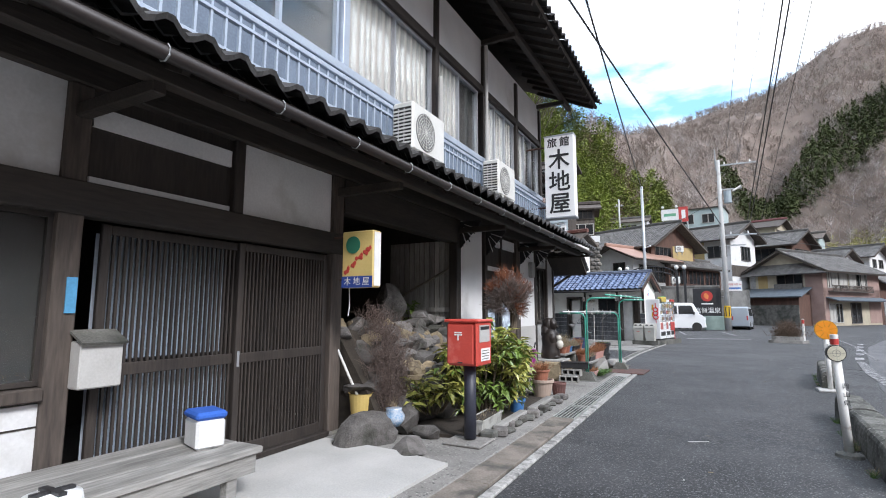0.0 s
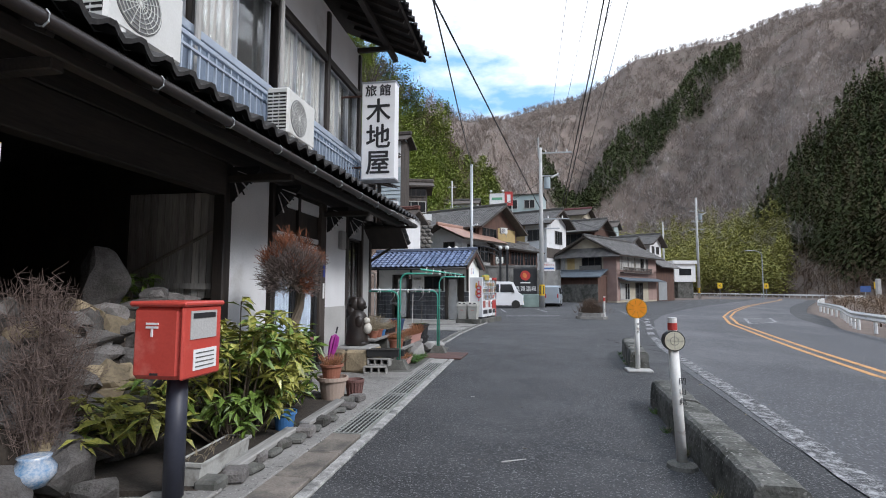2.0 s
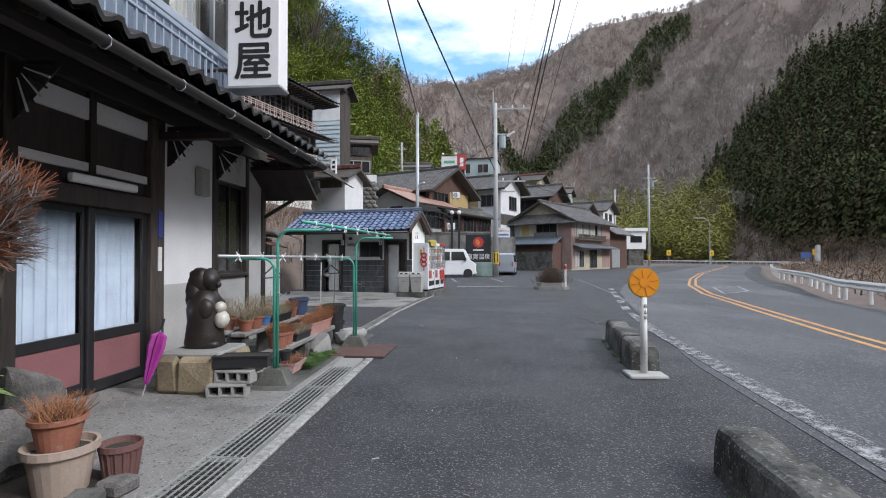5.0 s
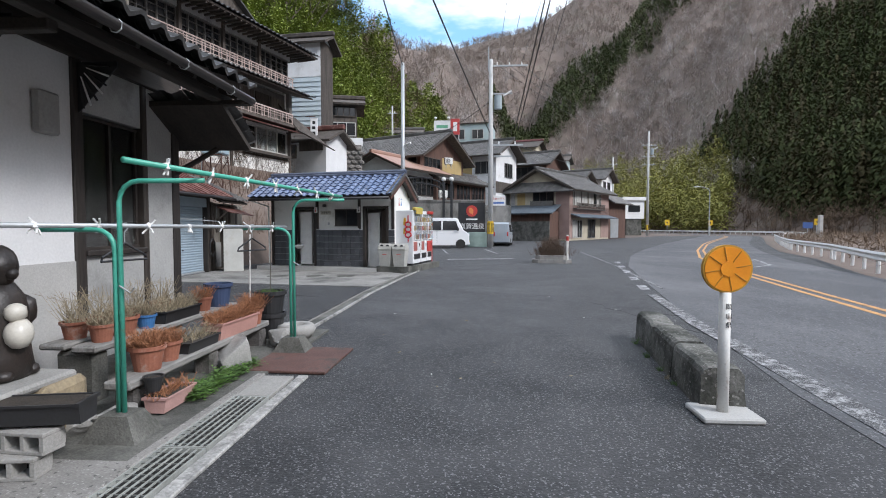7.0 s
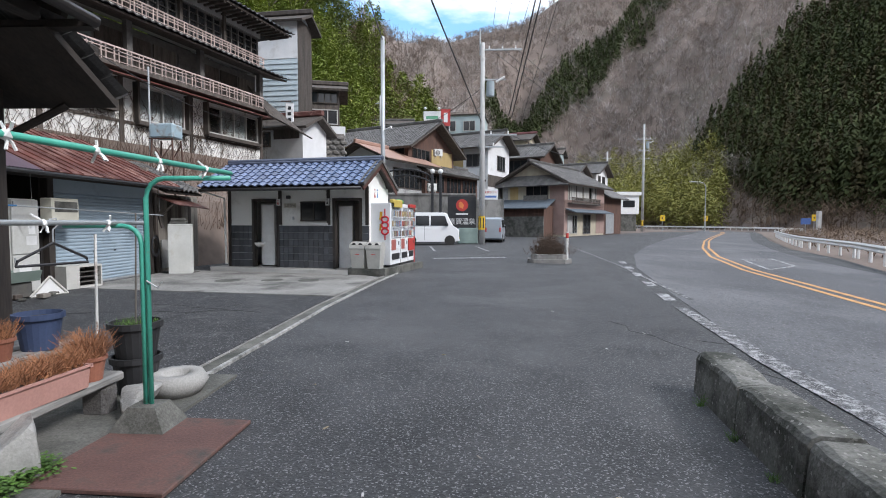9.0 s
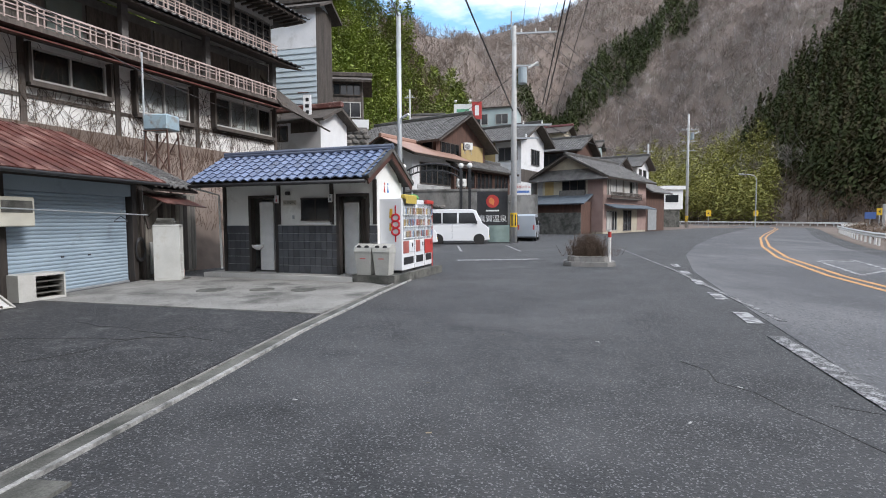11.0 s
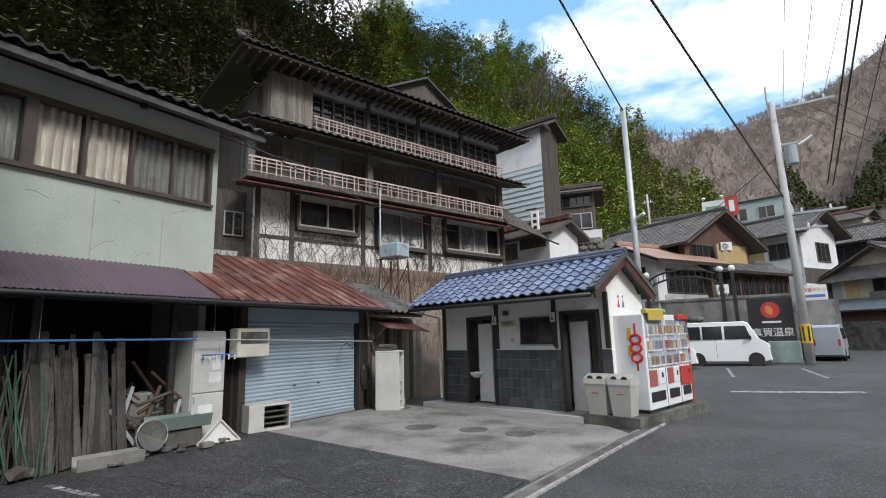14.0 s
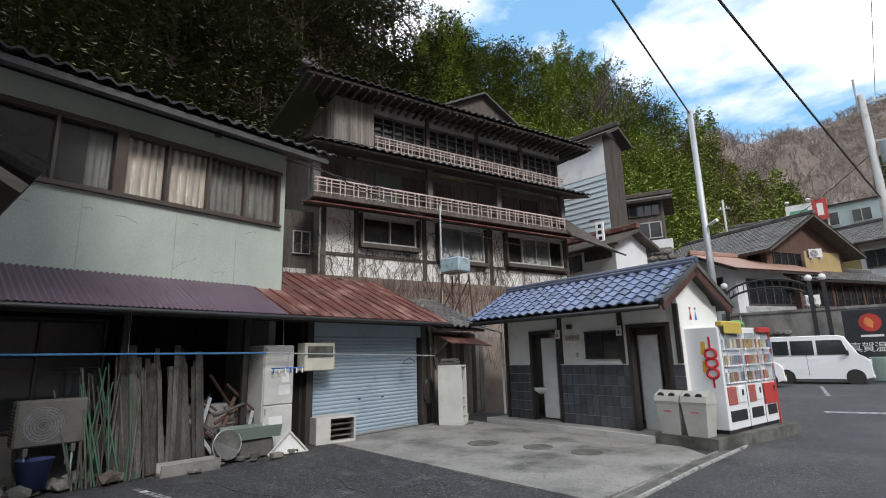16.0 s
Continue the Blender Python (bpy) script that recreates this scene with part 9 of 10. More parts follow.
for sgn in (-1, 1):
    part("sheet_roof", slab_between((2.25, -1.0, 4.06), (2.25, 7.1, 4.06), (2.25 + sgn * 3.2, 7.1, 2.66), (2.25 + sgn * 3.2, -1.0, 2.66), 0.03), SALMON, wh, "salmon sheet roof")
build_ac((-2.9, 58.0, 7.3), 30)
build_ac((-3.2, 54.6, 4.0), 30)

# street house with bay roof
hc = house("village_house", "two-storey street house with pink-brown flank and tiled gable", (3.7, 70.1, 0), -34, 7.4, 12, 0.2, 6.0, 0.9, 2.0, "y", CREAM, GREYTILE,
           (("f", 3.0, 5.6, 3.8, 5.5, 3, OLDWOOD), ("r", 0.9, 4.9, 3.9, 5.5, 5, PALEFRAME), ("r", 5.3, 9.2, 3.9, 5.5, 5, PALEFRAME), ("r", 0.8, 3.4, 0.3, 2.3, 4, PALEFRAME), ("r", 5.2, 7.4, 0.2, 2.4, 2, GREYFRAME)),
           (("f", 0.1, 0.7, 3.4, 5.6, GREYPLASTER), ("f", 1.0, 2.0, 3.4, 5.6, OCHRE), ("f", 5.8, 7.4, 0.2, 6.0, PINKWALL), ("r", 0.02, 12.0, 5.55, 6.0, PINKWALL), ("r", 0.02, 12.0, 2.5, 3.9, PINKWALL), ("r", 0.02, 0.8, 0.2, 5.5, PINKWALL), ("r", 9.3, 12.0, 0.2, 5.5, PINKWALL)))
for k, (a, b, z0, z1) in enumerate(((1.0, 1.6, 3.95, 5.45), (1.75, 3.2, 3.95, 5.45), (3.4, 4.8, 4.2, 5.45), (5.4, 7.0, 3.95, 5.45), (7.9, 9.0, 3.95, 5.45), (0.9, 2.0, 0.4, 2.2))):
    curtain(hc, "x", a, b, z0, z1, 7.45, PALEFRAME, 0.2, 0.01, k)
for k in range(5):
    part("mullion", Geo().box(7.46, 7.5, 1.1 + k * 1.9, 1.18 + k * 1.9, 3.9, 5.5), OLDWOOD, hc)
part("front_hip", slab_between((-0.9, -1.0, 5.4), (8.3, -1.0, 5.4), (5.6, 0.3, 6.9), (1.8, 0.3, 6.9), 0.14), GREYTILE, hc, "tiled hip under the gable")
part("front_roof", slab_between((-0.6, -3.0, 3.0), (6.8, -3.0, 3.0), (6.4, 0.0, 4.0), (-0.3, 0.0, 4.0), 0.12), BLUEGREY, hc, "blue-grey tiled bay roof")
part("bay", Geo().box(-0.2, 6.2, -2.3, 0.0, 0, 3.2), REDWOOD, hc)
part("front_fence", Geo().box(-0.8, 6.6, -3.2, -3.1, 0, 2.1), DARKCONC, hc, "dark block garden wall")
part("side_canopy", slab_between((8.6, 0.3, 2.6), (8.6, 12.2, 2.6), (7.4, 12.2, 3.0), (7.4, 0.3, 3.0), 0.1), BLUEGREY, hc)
vr = part("veranda_rail", Geo().box(7.45, 7.95, 0.8, 9.4, 3.5, 3.6), OLDWOOD, hc)
for i in range(36):
    part("rail_baluster", Geo().box(7.9, 7.94, 0.8 + i * 0.24, 0.88 + i * 0.24, 3.6, 4.1), OLDWOOD, vr)
part("rail_top", Geo().box(7.88, 7.96, 0.8, 9.4, 4.1, 4.18), OLDWOOD, vr)
part("front_rail", Geo().box(2.9, 5.7, -0.5, -0.45, 3.8, 4.4), GREYFRAME, hc)
part("rear_wing", Geo().box(3.0, 7.3, 12.2, 19, 0, 5.0), REDWOOD, hc)
part("rear_wing_roof", slab_between((8.2, 12.2, 4.6), (8.2, 19.6, 4.6), (5.0, 19.6, 6.4), (5.0, 12.2, 6.4), 0.14), GREYTILE, hc)
part("shutter_door", Geo().box(7.3, 7.36, 13, 16, 0.1, 2.6), GALV, hc, "pale roller shutter")

# houses stepping up the slope behind
house("village_house", "white house with dark tiled roof on a terrace", (-4.3, 71.0, 6.4), -27, 7, 6, 7, 3.7, 1.0, 1.6, "x", PLASTER, GREYTILE,
      (("r", 2.4, 4.6, 0.9, 2.6, 3, GREYFRAME), ("f", 4.4, 6.6, 1.2, 2.6, 3, GREYFRAME)), (("f", 0.1, 4.0, 1.0, 3.2, OCHRE), ("r", 0.0, 6.0, -1.0, 0.3, OLDWOOD)))
house("village_house", "teal flat-walled house high on the slope", (-4.6, 81, 12.3), -10, 6.2, 6, 12, 3.5, 0.2, 0.25, "x", TEALWALL, GREYTILE,
      (("f", 1.0, 2.8, 1.3, 2.7, 2, PALEFRAME), ("f", 3.8, 5.4, 1.3, 2.6, 2, PALEFRAME)), tiles=False)
house("village_house", "house with maroon roof high on the slope", (3.5, 88, 11.0), -20, 5.0, 6, 10, 2.6, 0.8, 1.1, "x", CREAM, MAROON, (("r", 0.6, 2.6, 0.8, 2.0, 2, GREYFRAME),), tiles=False)
house("village_house", "grey tiled house among the terraces", (1.6, 80, 7.0), -27, 8.0, 6, 8, 3.0, 0.9, 1.5, "x", REDWOOD, GREYTILE, (("f", 0.6, 3.0, 0.8, 2.4, 3, OLDWOOD), ("f", 3.6, 7.4, 0.8, 2.4, 4, OLDWOOD), ("r", 1.0, 5.0, 0.8, 2.2, 4, OLDWOOD)))
house("village_house", "long low tiled house behind the street house", (7.6, 83, 5.4), -30, 7.0, 5, 6, 2.6, 0.8, 1.2, "x", PLASTER, GREYTILE, (("f", 1.0, 3.0, 0.6, 1.8, 3, OLDWOOD), ("f", 4.0, 6.2, 0.6, 1.8, 3, OLDWOOD)))
house("village_house", "small blue-walled house on the slope", (10.5, 93, 9.6), -20, 3.6, 4, 9, 2.6, 0.6, 0.8, "x", TEALWALL, GREYTILE, (("f", 1.4, 2.6, 1.0, 2.0, 2, GREYFRAME),), tiles=False)
house("village_house", "white gabled house with dark roof beyond the street house", (14.6, 92, 6.8), -30, 5.0, 6, 7, 2.4, 0.9, 1.4, "x", PLASTER, GREYTILE, (("r", 1.0, 2.2, 0.6, 1.8, 2, GREYFRAME), ("r", 3.2, 4.6, 0.6, 1.8, 2, GREYFRAME)))
house("village_house", "small white hut at the wood's edge", (-13, 80, 12.0), 0, 5.0, 5, 8, 2.6, 0.4, 0.8, "x", PLASTER, GREYTILE, (("f", 1.6, 3.6, 0.8, 2.0, 3, GREYFRAME),), tiles=False)

# siding house and dark annex beside the hotel
SIDING = mat("pale_blue_siding", (0.46, 0.53, 0.56), (0.4, 0.46, 0.49), 1.5, 0.7, 0.05, 40)
sd = house("siding_house", "tall narrow house in pale blue lap siding", (-13.0, 42, 4.0), -6, 3.0, 1.9, 4, 9.2, 0.5, 0.5, "x", SIDING, OLDWOOD, (), (("f", 0.0, 3.0, 6.9, 9.1, PLASTER), ("r", 0.0, 1.9, 0.0, 9.2, OLDWOOD)), tiles=False)
for i in range(23):
    part("siding_board", slab_between((0.0, -0.05, i * 0.3), (3.0, -0.05, i * 0.3), (3.0, 0.0, i * 0.3 + 0.3), (0.0, 0.0, i * 0.3 + 0.3), 0.012), SIDING, sd)
house("annex_house", "dark timber annex with pale window band on a stone wall", (-11.9, 46.3, 7.4), 14, 3.0, 3, 2, 3.2, 0.6, 0.5, "x", OLDWOOD, OLDWOOD,
      (("f", 0.3, 2.9, 0.7, 1.7, 4, PALEFRAME), ("f", 0.3, 2.9, 2.1, 2.9, 6, OLDWOOD)), (("f", 0.0, 3.4, 0.0, 0.6, PLASTER),), tiles=False)
sw = thing("stone_wall", "rough mossy stone retaining wall below the annex", "wall", (-12.4, 45.8, 0), 10, kind="structure")
part("wall_core", Geo().box(0, 3.9, 0.05, 1.0, 0, 7.4), STONEWALL, sw)
rnd = random.Random(8)
stone_m = [Geo().blob((0, 0, 0), (0.26, 0.14, 0.17), k, 0.3, 1).mesh("stone", STONEWALL) for k in range(4)]
for j in range(9):
    for i in range(8):
        o = new("stone", stone_m[rnd.randrange(4)])
        o.parent = sw
        o.matrix_basis = pose(0.25 + i * 0.49 + (j % 2) * 0.2, 0.05, 4.5 + j * 0.33, 0, rnd.uniform(-20, 20), 0)
house("gate_house", "small white wing with a rusty red lean-to roof", (-12.6, 40.5, 4.4), -14, 3.6, 2.5, 4.4, 2.4, 0.5, 0.6, "x", PLASTER, RUSTROOF, (("f", 0.5, 1.6, 1.2, 2.0, 2, OLDWOOD),), (("f", 1.8, 3.4, 1.6, 2.3, OLDWOOD),), tiles=False)
vs = build_sign("hanging_sign", "narrow white vertical sign with dark brush marks", (-10.0, 40.2, 6.5), 0.42, 0.1, 1.5, ())
for k in range(4):
    part("lettering_bar", Geo().box(-0.1 + 0.03 * (k % 2), 0.1, -0.056, -0.052, 0.2 + k * 0.31, 0.38 + k * 0.31), BLACK, vs)
part("hanger_arm", Geo().rod((-0.5, 0, 1.6), (0.1, 0, 1.6), 0.03), RUST, vs)

WALLCONC = mat("grey_wall_concrete", (0.3, 0.29, 0.27), (0.17, 0.165, 0.155), 1.4, 0.95, 0.4, 40, stain=(0.1, 0.098, 0.09), stain_scale=0.9, stain_at=0.57, stretch=(1, 1, 0.5))
# ---- car park: retaining wall, arch, board, vehicles ----
solo("retaining_wall", Geo().box(-8.5, 0.3, 51.2, 52.2, 0, 3.55).box(-8.6, 0.4, 51.15, 52.2, 3.55, 3.7), WALLCONC, "stained concrete retaining wall of the car park", "wall", kind="structure")
solo("retaining_wall", Geo().box(0.3, 2.6, 52.4, 53.4, 0, 3.3), WALLCONC, "stained concrete retaining wall of the car park", "wall", kind="structure")
solo("retaining_wall", Geo().box(-16, -8.5, 47.5, 52.2, 0, 3.2), WALLCONC, "stained concrete retaining wall of the car park", "wall", kind="structure")
rw = thing("rubble_wall", "patch of rough rubble stones in the retaining wall", "wall", (-7.2, 51.15, 0), kind="structure")
for j in range(8):
    for i in range(7):
        o = new("stone", stone_m[rnd.randrange(4)])
        o.parent = rw
        o.matrix_basis = pose(i * 0.45 + (j % 2) * 0.2, 0.0, 0.2 + j * 0.32, 0, rnd.uniform(-20, 20), 0)

arch = thing("entrance_arch", "black iron entrance arch with globe lamps", "arch", (-7.4, 49.5, 0))
for x in (0.0, 0.6, 4.6, 5.2):
    part("arch_post", Geo().box(x - 0.1, x + 0.1, -0.1, 0.1, 0, 5.0, 0.02), BLACK, arch)
    part("globe_lamp", Geo().lathe([(0.02, 0), (0.15, 0.06), (0.19, 0.19), (0.15, 0.32), (0.02, 0.38)], 14, (x, 0, 5.0)), mat("globe_glass", (0.8, 0.8, 0.78), None, 3, 0.2), arch, "white globe lamp", True)
for k, (r, zz) in enumerate(((2.05, 4.0), (2.05, 4.45))):
    pts = [(2.6 - 2.05 * math.cos(t), 0, zz + 0.9 * math.sin(t)) for t in [math.pi * i / 18 for i in range(19)]]
    part("arch_rib", Geo().tube(pts, 0.06, 6), BLACK, arch)
for i in range(1, 18):
    t = math.pi * i / 18
    part("arch_bar", Geo().rod((2.6 - 2.05 * math.cos(t), 0, 4.0 + 0.9 * math.sin(t)), (2.6 - 2.05 * math.cos(t), 0, 4.45 + 0.9 * math.sin(t)), 0.025, n=5), BLACK, arch)

bd = thing("car_park_board", "black sign board with a red disc and white lettering", "sign board", (-0.62, 48.0, 0), 4)
part("board", Geo().box(-1.0, 1.0, -0.06, 0.06, 0.35, 3.3, 0.01), BLACK, bd)
part("plinth", Geo().box(-0.3, 1.1, -0.2, 0.2, 0, 1.1, 0.03), mat("green_stone_plinth", (0.26, 0.34, 0.31)), bd, "grey-green plinth")
part("red_disc", Geo().rod((0.0, -0.075, 2.68), (0.0, -0.06, 2.68), 0.42, 0.42, 28), REDPAINT, bd, "red disc emblem")
part("emblem", Geo().blob((-0.02, -0.076, 2.68), (0.16, 0.01, 0.26), 5, 0.5, 2), mat("emblem_orange", (0.75, 0.25, 0.08)), bd)
part("small_letters", Geo().box(-0.42, 0.42, -0.066, -0.06, 2.02, 2.12), WHITEPAINT, bd)
for i, ch in enumerate("真賀温泉"):
    text_mesh("lettering", ch, 0.48, WHITEPAINT, bd, pose(-0.68 + i * 0.46, -0.064, 1.52, 90, 0, 0), 0.004)

ls = thing("hotel_sign", "white sign with red and blue lettering on the wall", "sign", (1.35, 47.6, 3.05))
part("panel", Geo().box(-0.5, 0.5, -0.03, 0.03, 0, 0.75, 0.01), WHITEPAINT, ls)
text_mesh("lettering", "真賀ホテル", 0.19, REDPAINT, ls, pose(0, -0.034, 0.5, 90, 0, 0), 0.002)
part("lettering_bar", Geo().box(-0.4, 0.4, -0.036, -0.03, 0.14, 0.28), mat("sign_blue_text", (0.1, 0.2, 0.5)), ls)
part("sign_post", Geo().box(-0.52, -0.46, -0.02, 0.02, -3.05, 0.8), GALV, ls)
rs = thing("roof_sign", "white and red roof sign with floodlights on the slope", "sign", (-3.4, 72, 13.6))
part("white_panel", Geo().box(-2.0, 0.0, -0.1, 0.1, -0.6, 0.8), WHITEPAINT, rs)
part("red_panel", Geo().box(0.02, 1.1, -0.12, 0.1, -0.9, 1.0), REDPAINT, rs)
part("letter_bar", Geo().box(0.35, 0.8, -0.13, -0.12, -0.5, 0.6), WHITEPAINT, rs)
part("letter_bar", Geo().box(-1.7, -0.3, -0.12, -0.1, -0.1, 0.25), mat("sign_green", (0.15, 0.4, 0.25)), rs)
for x in (-1.8, -0.2):
    part("floodlight", Geo().lathe([(0.05, 0), (0.2, 0.15), (0.12, 0.3)], 8, (x, -0.3, 0.9)), WHITEPAINT, rs)
for x in (-1.8, 1.0):
    part("support", Geo().rod((x, 0, -14), (x, 0, -0.5), 0.08), GALV, rs)


def build_van(name, label, at, turn, ln, w, h, paint, hood, slope=0.25):
    """A small van or car: the nose points to local +x."""
    v = thing(name, label, "car", at, turn, group="parked cars")
    prof = [(0.0, 0.32), (0.02, h * 0.55), (0.07, h * 0.93), (0.2, h), (ln - hood - slope - 0.4, h), (ln - hood - slope - 0.2, h * 0.965), (ln - hood + 0.1, h * 0.6), (ln - 0.16, h * 0.53), (ln - 0.03, h * 0.44), (ln, 0.3), (ln - 0.3, 0.22), (0.2, 0.22)]
    body = Geo()
    n = len(prof)
    for y, inset in ((0.0, 0.06), (0.06, 0.0), (w - 0.06, 0.0), (w, 0.06)):
        body.v += [(x + (inset if x < ln / 2 else -inset) * 0.6, y + (0.07 if z > h * 0.6 and y < w / 2 else -0.07 if z > h * 0.6 else 0), z - (inset * 0.5 if z > h * 0.9 else 0)) for x, z in prof]
    for k in range(3):
        for i in range(n):
            j = (i + 1) % n
            body.f.append((k * n + i, k * n + j, (k + 1) * n + j, (k + 1) * n + i))
    body.f += [tuple(range(n))[::-1], tuple(range(3 * n, 4 * n))]
    part("body", body, paint, v)
    cab = ln - hood - slope - 0.35
    for (a, b, c) in ((0.22, cab * 0.3, 0.0), (cab * 0.33, cab * 0.64, 0.0), (cab * 0.68, cab + 0.02, 0.2)):
        for lo, hi in ((-0.012, 0.055), (w + 0.012, w - 0.055)):
            g = slab_between((a, lo, h * 0.6), (b + c, lo, h * 0.6), (b, hi, h * 0.9), (a, hi, h * 0.9), 0.02)
            part("side_window", g, DARKGLASS, v, "dark side window")
    part("windscreen", slab_between((ln - hood + 0.08, 0.14, h * 0.62), (ln - hood + 0.08, w - 0.14, h * 0.62), (ln - hood - slope - 0.16, w - 0.16, h * 0.955), (ln - hood - slope - 0.16, 0.16, h * 0.955), 0.02), DARKGLASS, v, "dark windscreen")
    for x in (0.62, ln - 0.62):
        for y in (0.02, w - 0.16):
            t = part("wheel", Geo().rod((x, y, 0.28), (x, y + 0.14, 0.28), 0.28, 0.28, 22), BLACK, v)
            part("rim", Geo().rod((x, y - 0.006, 0.28), (x, y + 0.146, 0.28), 0.17, 0.17, 14), GALV, t)
            # near-black disc paints the shade of the wheel arch
            part("wheel_arch", Geo().rod((x, y - 0.03 if y < 0.5 else y + 0.15, 0.3), (x, y - 0.022 if y < 0.5 else y + 0.162, 0.3), 0.34, 0.34, 20), DARKROOM, v)
    for y in (0.1, w - 0.34):
        part("headlight", Geo().box(ln - 0.1, ln + 0.008, y, y + 0.24, h * 0.4, h * 0.49, 0.02), mat("headlight_glass", (0.7, 0.72, 0.75), None, 5, 0.1), v, "clear headlight")
        part("tail_lamp", Geo().box(-0.005, 0.05, y, y + 0.1, h * 0.42, h * 0.6, 0.01), REDPAINT, v)
    part("bumper", Geo().box(ln - 0.12, ln + 0.03, 0.06, w - 0.06, 0.25, 0.42, 0.04), paint, v)
    part("grille", Geo().box(ln - 0.02, ln + 0.034, w * 0.3, w * 0.7, 0.3, 0.38), BLACK, v)
    part("number_plate", Geo().box(ln + 0.03, ln + 0.042, w * 0.4, w * 0.62, 0.42, 0.52), mat("yellow_plate", (0.8, 0.6, 0.05)), v, "yellow number plate")
    part("wing_mirror", Geo().box(cab + 0.1, cab + 0.22, -0.16, -0.02, h * 0.58, h * 0.68, 0.02), BLACK, v)
    part("door_seam", Geo().box(cab * 0.53, cab * 0.535, -0.003, 0.0, 0.35, h * 0.6), BLACK, v)
    part("door_handle", Geo().box(cab * 0.6, cab * 0.66, -0.015, 0.0, h * 0.5, h * 0.52), paint, v)
    return v


CARWHITE = mat("white_car_paint", (0.78, 0.78, 0.78), (0.74, 0.74, 0.74), 1, 0.25, 0, 20)
SILVER = mat("silver_blue_paint", (0.42, 0.46, 0.5), (0.38, 0.42, 0.46), 1, 0.3, 0, 20, metal=0.3)
build_van("white_van", "boxy white kei van with dark windows", (-4.5, 45.2, 0), 3, 3.75, 1.55, 2.12, CARWHITE, 0.5, 0.1)
build_van("white_car", "white kei van parked nose out", (-6.9, 41.8, 0), 8, 3.4, 1.48, 1.8, CARWHITE, 0.5)
build_van("white_hatchback", "low white hatchback parked nose out", (-7.4, 38.6, 0), 8, 3.9, 1.7, 1.5, CARWHITE, 0.95, 0.5)
build_van("silver_van", "silver-blue kei wagon parked by the wall", (2.3, 49.6, 0), 82, 3.4, 1.48, 1.85, SILVER, 0.5)
build_van("dark_car", "dark car parked beyond the houses", (21.5, 92.0, 0), 200, 4.2, 1.7, 1.45, BLACK, 1.0, 0.5)


# ---- poles and wires ----
def build_pole(name, label, at, h, r0, r1, arms=(), transformer=None, stripes=True):
    p = thing(name, label, "utility pole", at)
    part("shaft", Geo().rod((0, 0, 0), (0, 0, h), r0, r1, 16), POLECONC, p, smooth=True)
    if stripes:
        band = part("warning_band", Geo().rod((0, 0, 1.0), (0, 0, 1.9), r0 + 0.012, r0 + 0.01, 16), mat("warning_yellow", (0.7, 0.45, 0.03)), p, "yellow and black warning band")
        for k in range(6):
            a = 2 * math.pi * k / 6
            part("black_stripe", Geo().box(math.cos(a) * (r0 + 0.006) - 0.035, math.cos(a) * (r0 + 0.006) + 0.035, math.sin(a) * (r0 + 0.006) - 0.035, math.sin(a) * (r0 + 0.006) + 0.035, 1.1, 1.8), BLACK, band)
    for (z, x0, x1, n) in arms:
        arm = part("cross_arm", Geo().box(x0, x1, -0.05, 0.05, z, z + 0.1), GALV, p)
        for i in range(n):
            x = x0 + (x1 - x0) * (i + 0.5) / n
            part("insulator", Geo().lathe([(0.05, 0), (0.06, 0.05), (0.03, 0.1), (0.055, 0.14), (0.02, 0.22)], 8, (x, 0, z + 0.1)), WHITEPAINT, arm)
    if transformer:
        z, x = transformer
        t = part("transformer", Geo().rod((x, 0, z), (x, 0, z + 0.95), 0.27, 0.27, 16), mat("grey_blue_can", (0.36, 0.42, 0.45)), p, "grey-blue transformer can")
        for k in range(3):
            part("bushing", Geo().rod((x + 0.35 + 0.2 * k, -0.1, z + 0.9 + 0.12 * k), (x + 0.55 + 0.2 * k, -0.1, z + 1.0 + 0.12 * k), 0.07, 0.07, 8), WHITEPAINT, t)
        part("bracket", Geo().box(0, x + 1.0, -0.04, 0.04, z + 1.05, z + 1.13), GALV, t)
    for k in range(16):
        z = 2.6 + k * 0.65
        if z < h - 1:
            part("climbing_bolt", Geo().rod((0, 0, z), ((0.3 if k % 2 else -0.3), 0, z), 0.012, n=5), GALV, p)
    return p


pole1 = build_pole("utility_pole", "tall pale concrete utility pole with transformer", (0.74, 46.9, 0), 13.4, 0.21, 0.13, ((12.9, 0.0, 2.6, 3), (7.3, 0.0, 2.3, 2), (6.5, 0.0, 1.5, 1)), (9.9, 0.52))
part("top_spike", Geo().rod((-0.18, 0, 12.6), (-0.18, 0, 14.3), 0.05, 0.05, 6), GALV, pole1)
build_pole("utility_pole", "far concrete utility pole by the white building", (29.4, 100, 0), 18.0, 0.24, 0.15, ((15.5, -1.2, 1.4, 4), (13.6, -1.0, 1.2, 3), (12.2, -1.0, 1.2, 3)), (14, 0.6))
build_pole("utility_pole", "far concrete utility pole by the white building", (28.2, 118, 0), 16.0, 0.24, 0.15, ((14.5, -1.0, 1.0, 3),), None)
build_pole("utility_pole", "thin concrete pole among the hillside houses", (-11, 75, 9), 8.0, 0.13, 0.1, ((7.0, -0.6, 0.6, 2),), None, False)
pp = thing("steel_pole", "slim galvanised steel pole behind the toilet", "pole", (-3.4, 31.6, 0))
part("shaft", Geo().rod((0, 0, 0), (0, 0, 8.3), 0.095, 0.075, 14), GALV, pp, smooth=True)
part("lamp_arm", Geo().rod((0, 0, 4.9), (0.35, -0.2, 5.0), 0.03, 0.05, 8), WHITEPAINT, pp, "small white lamp arm")
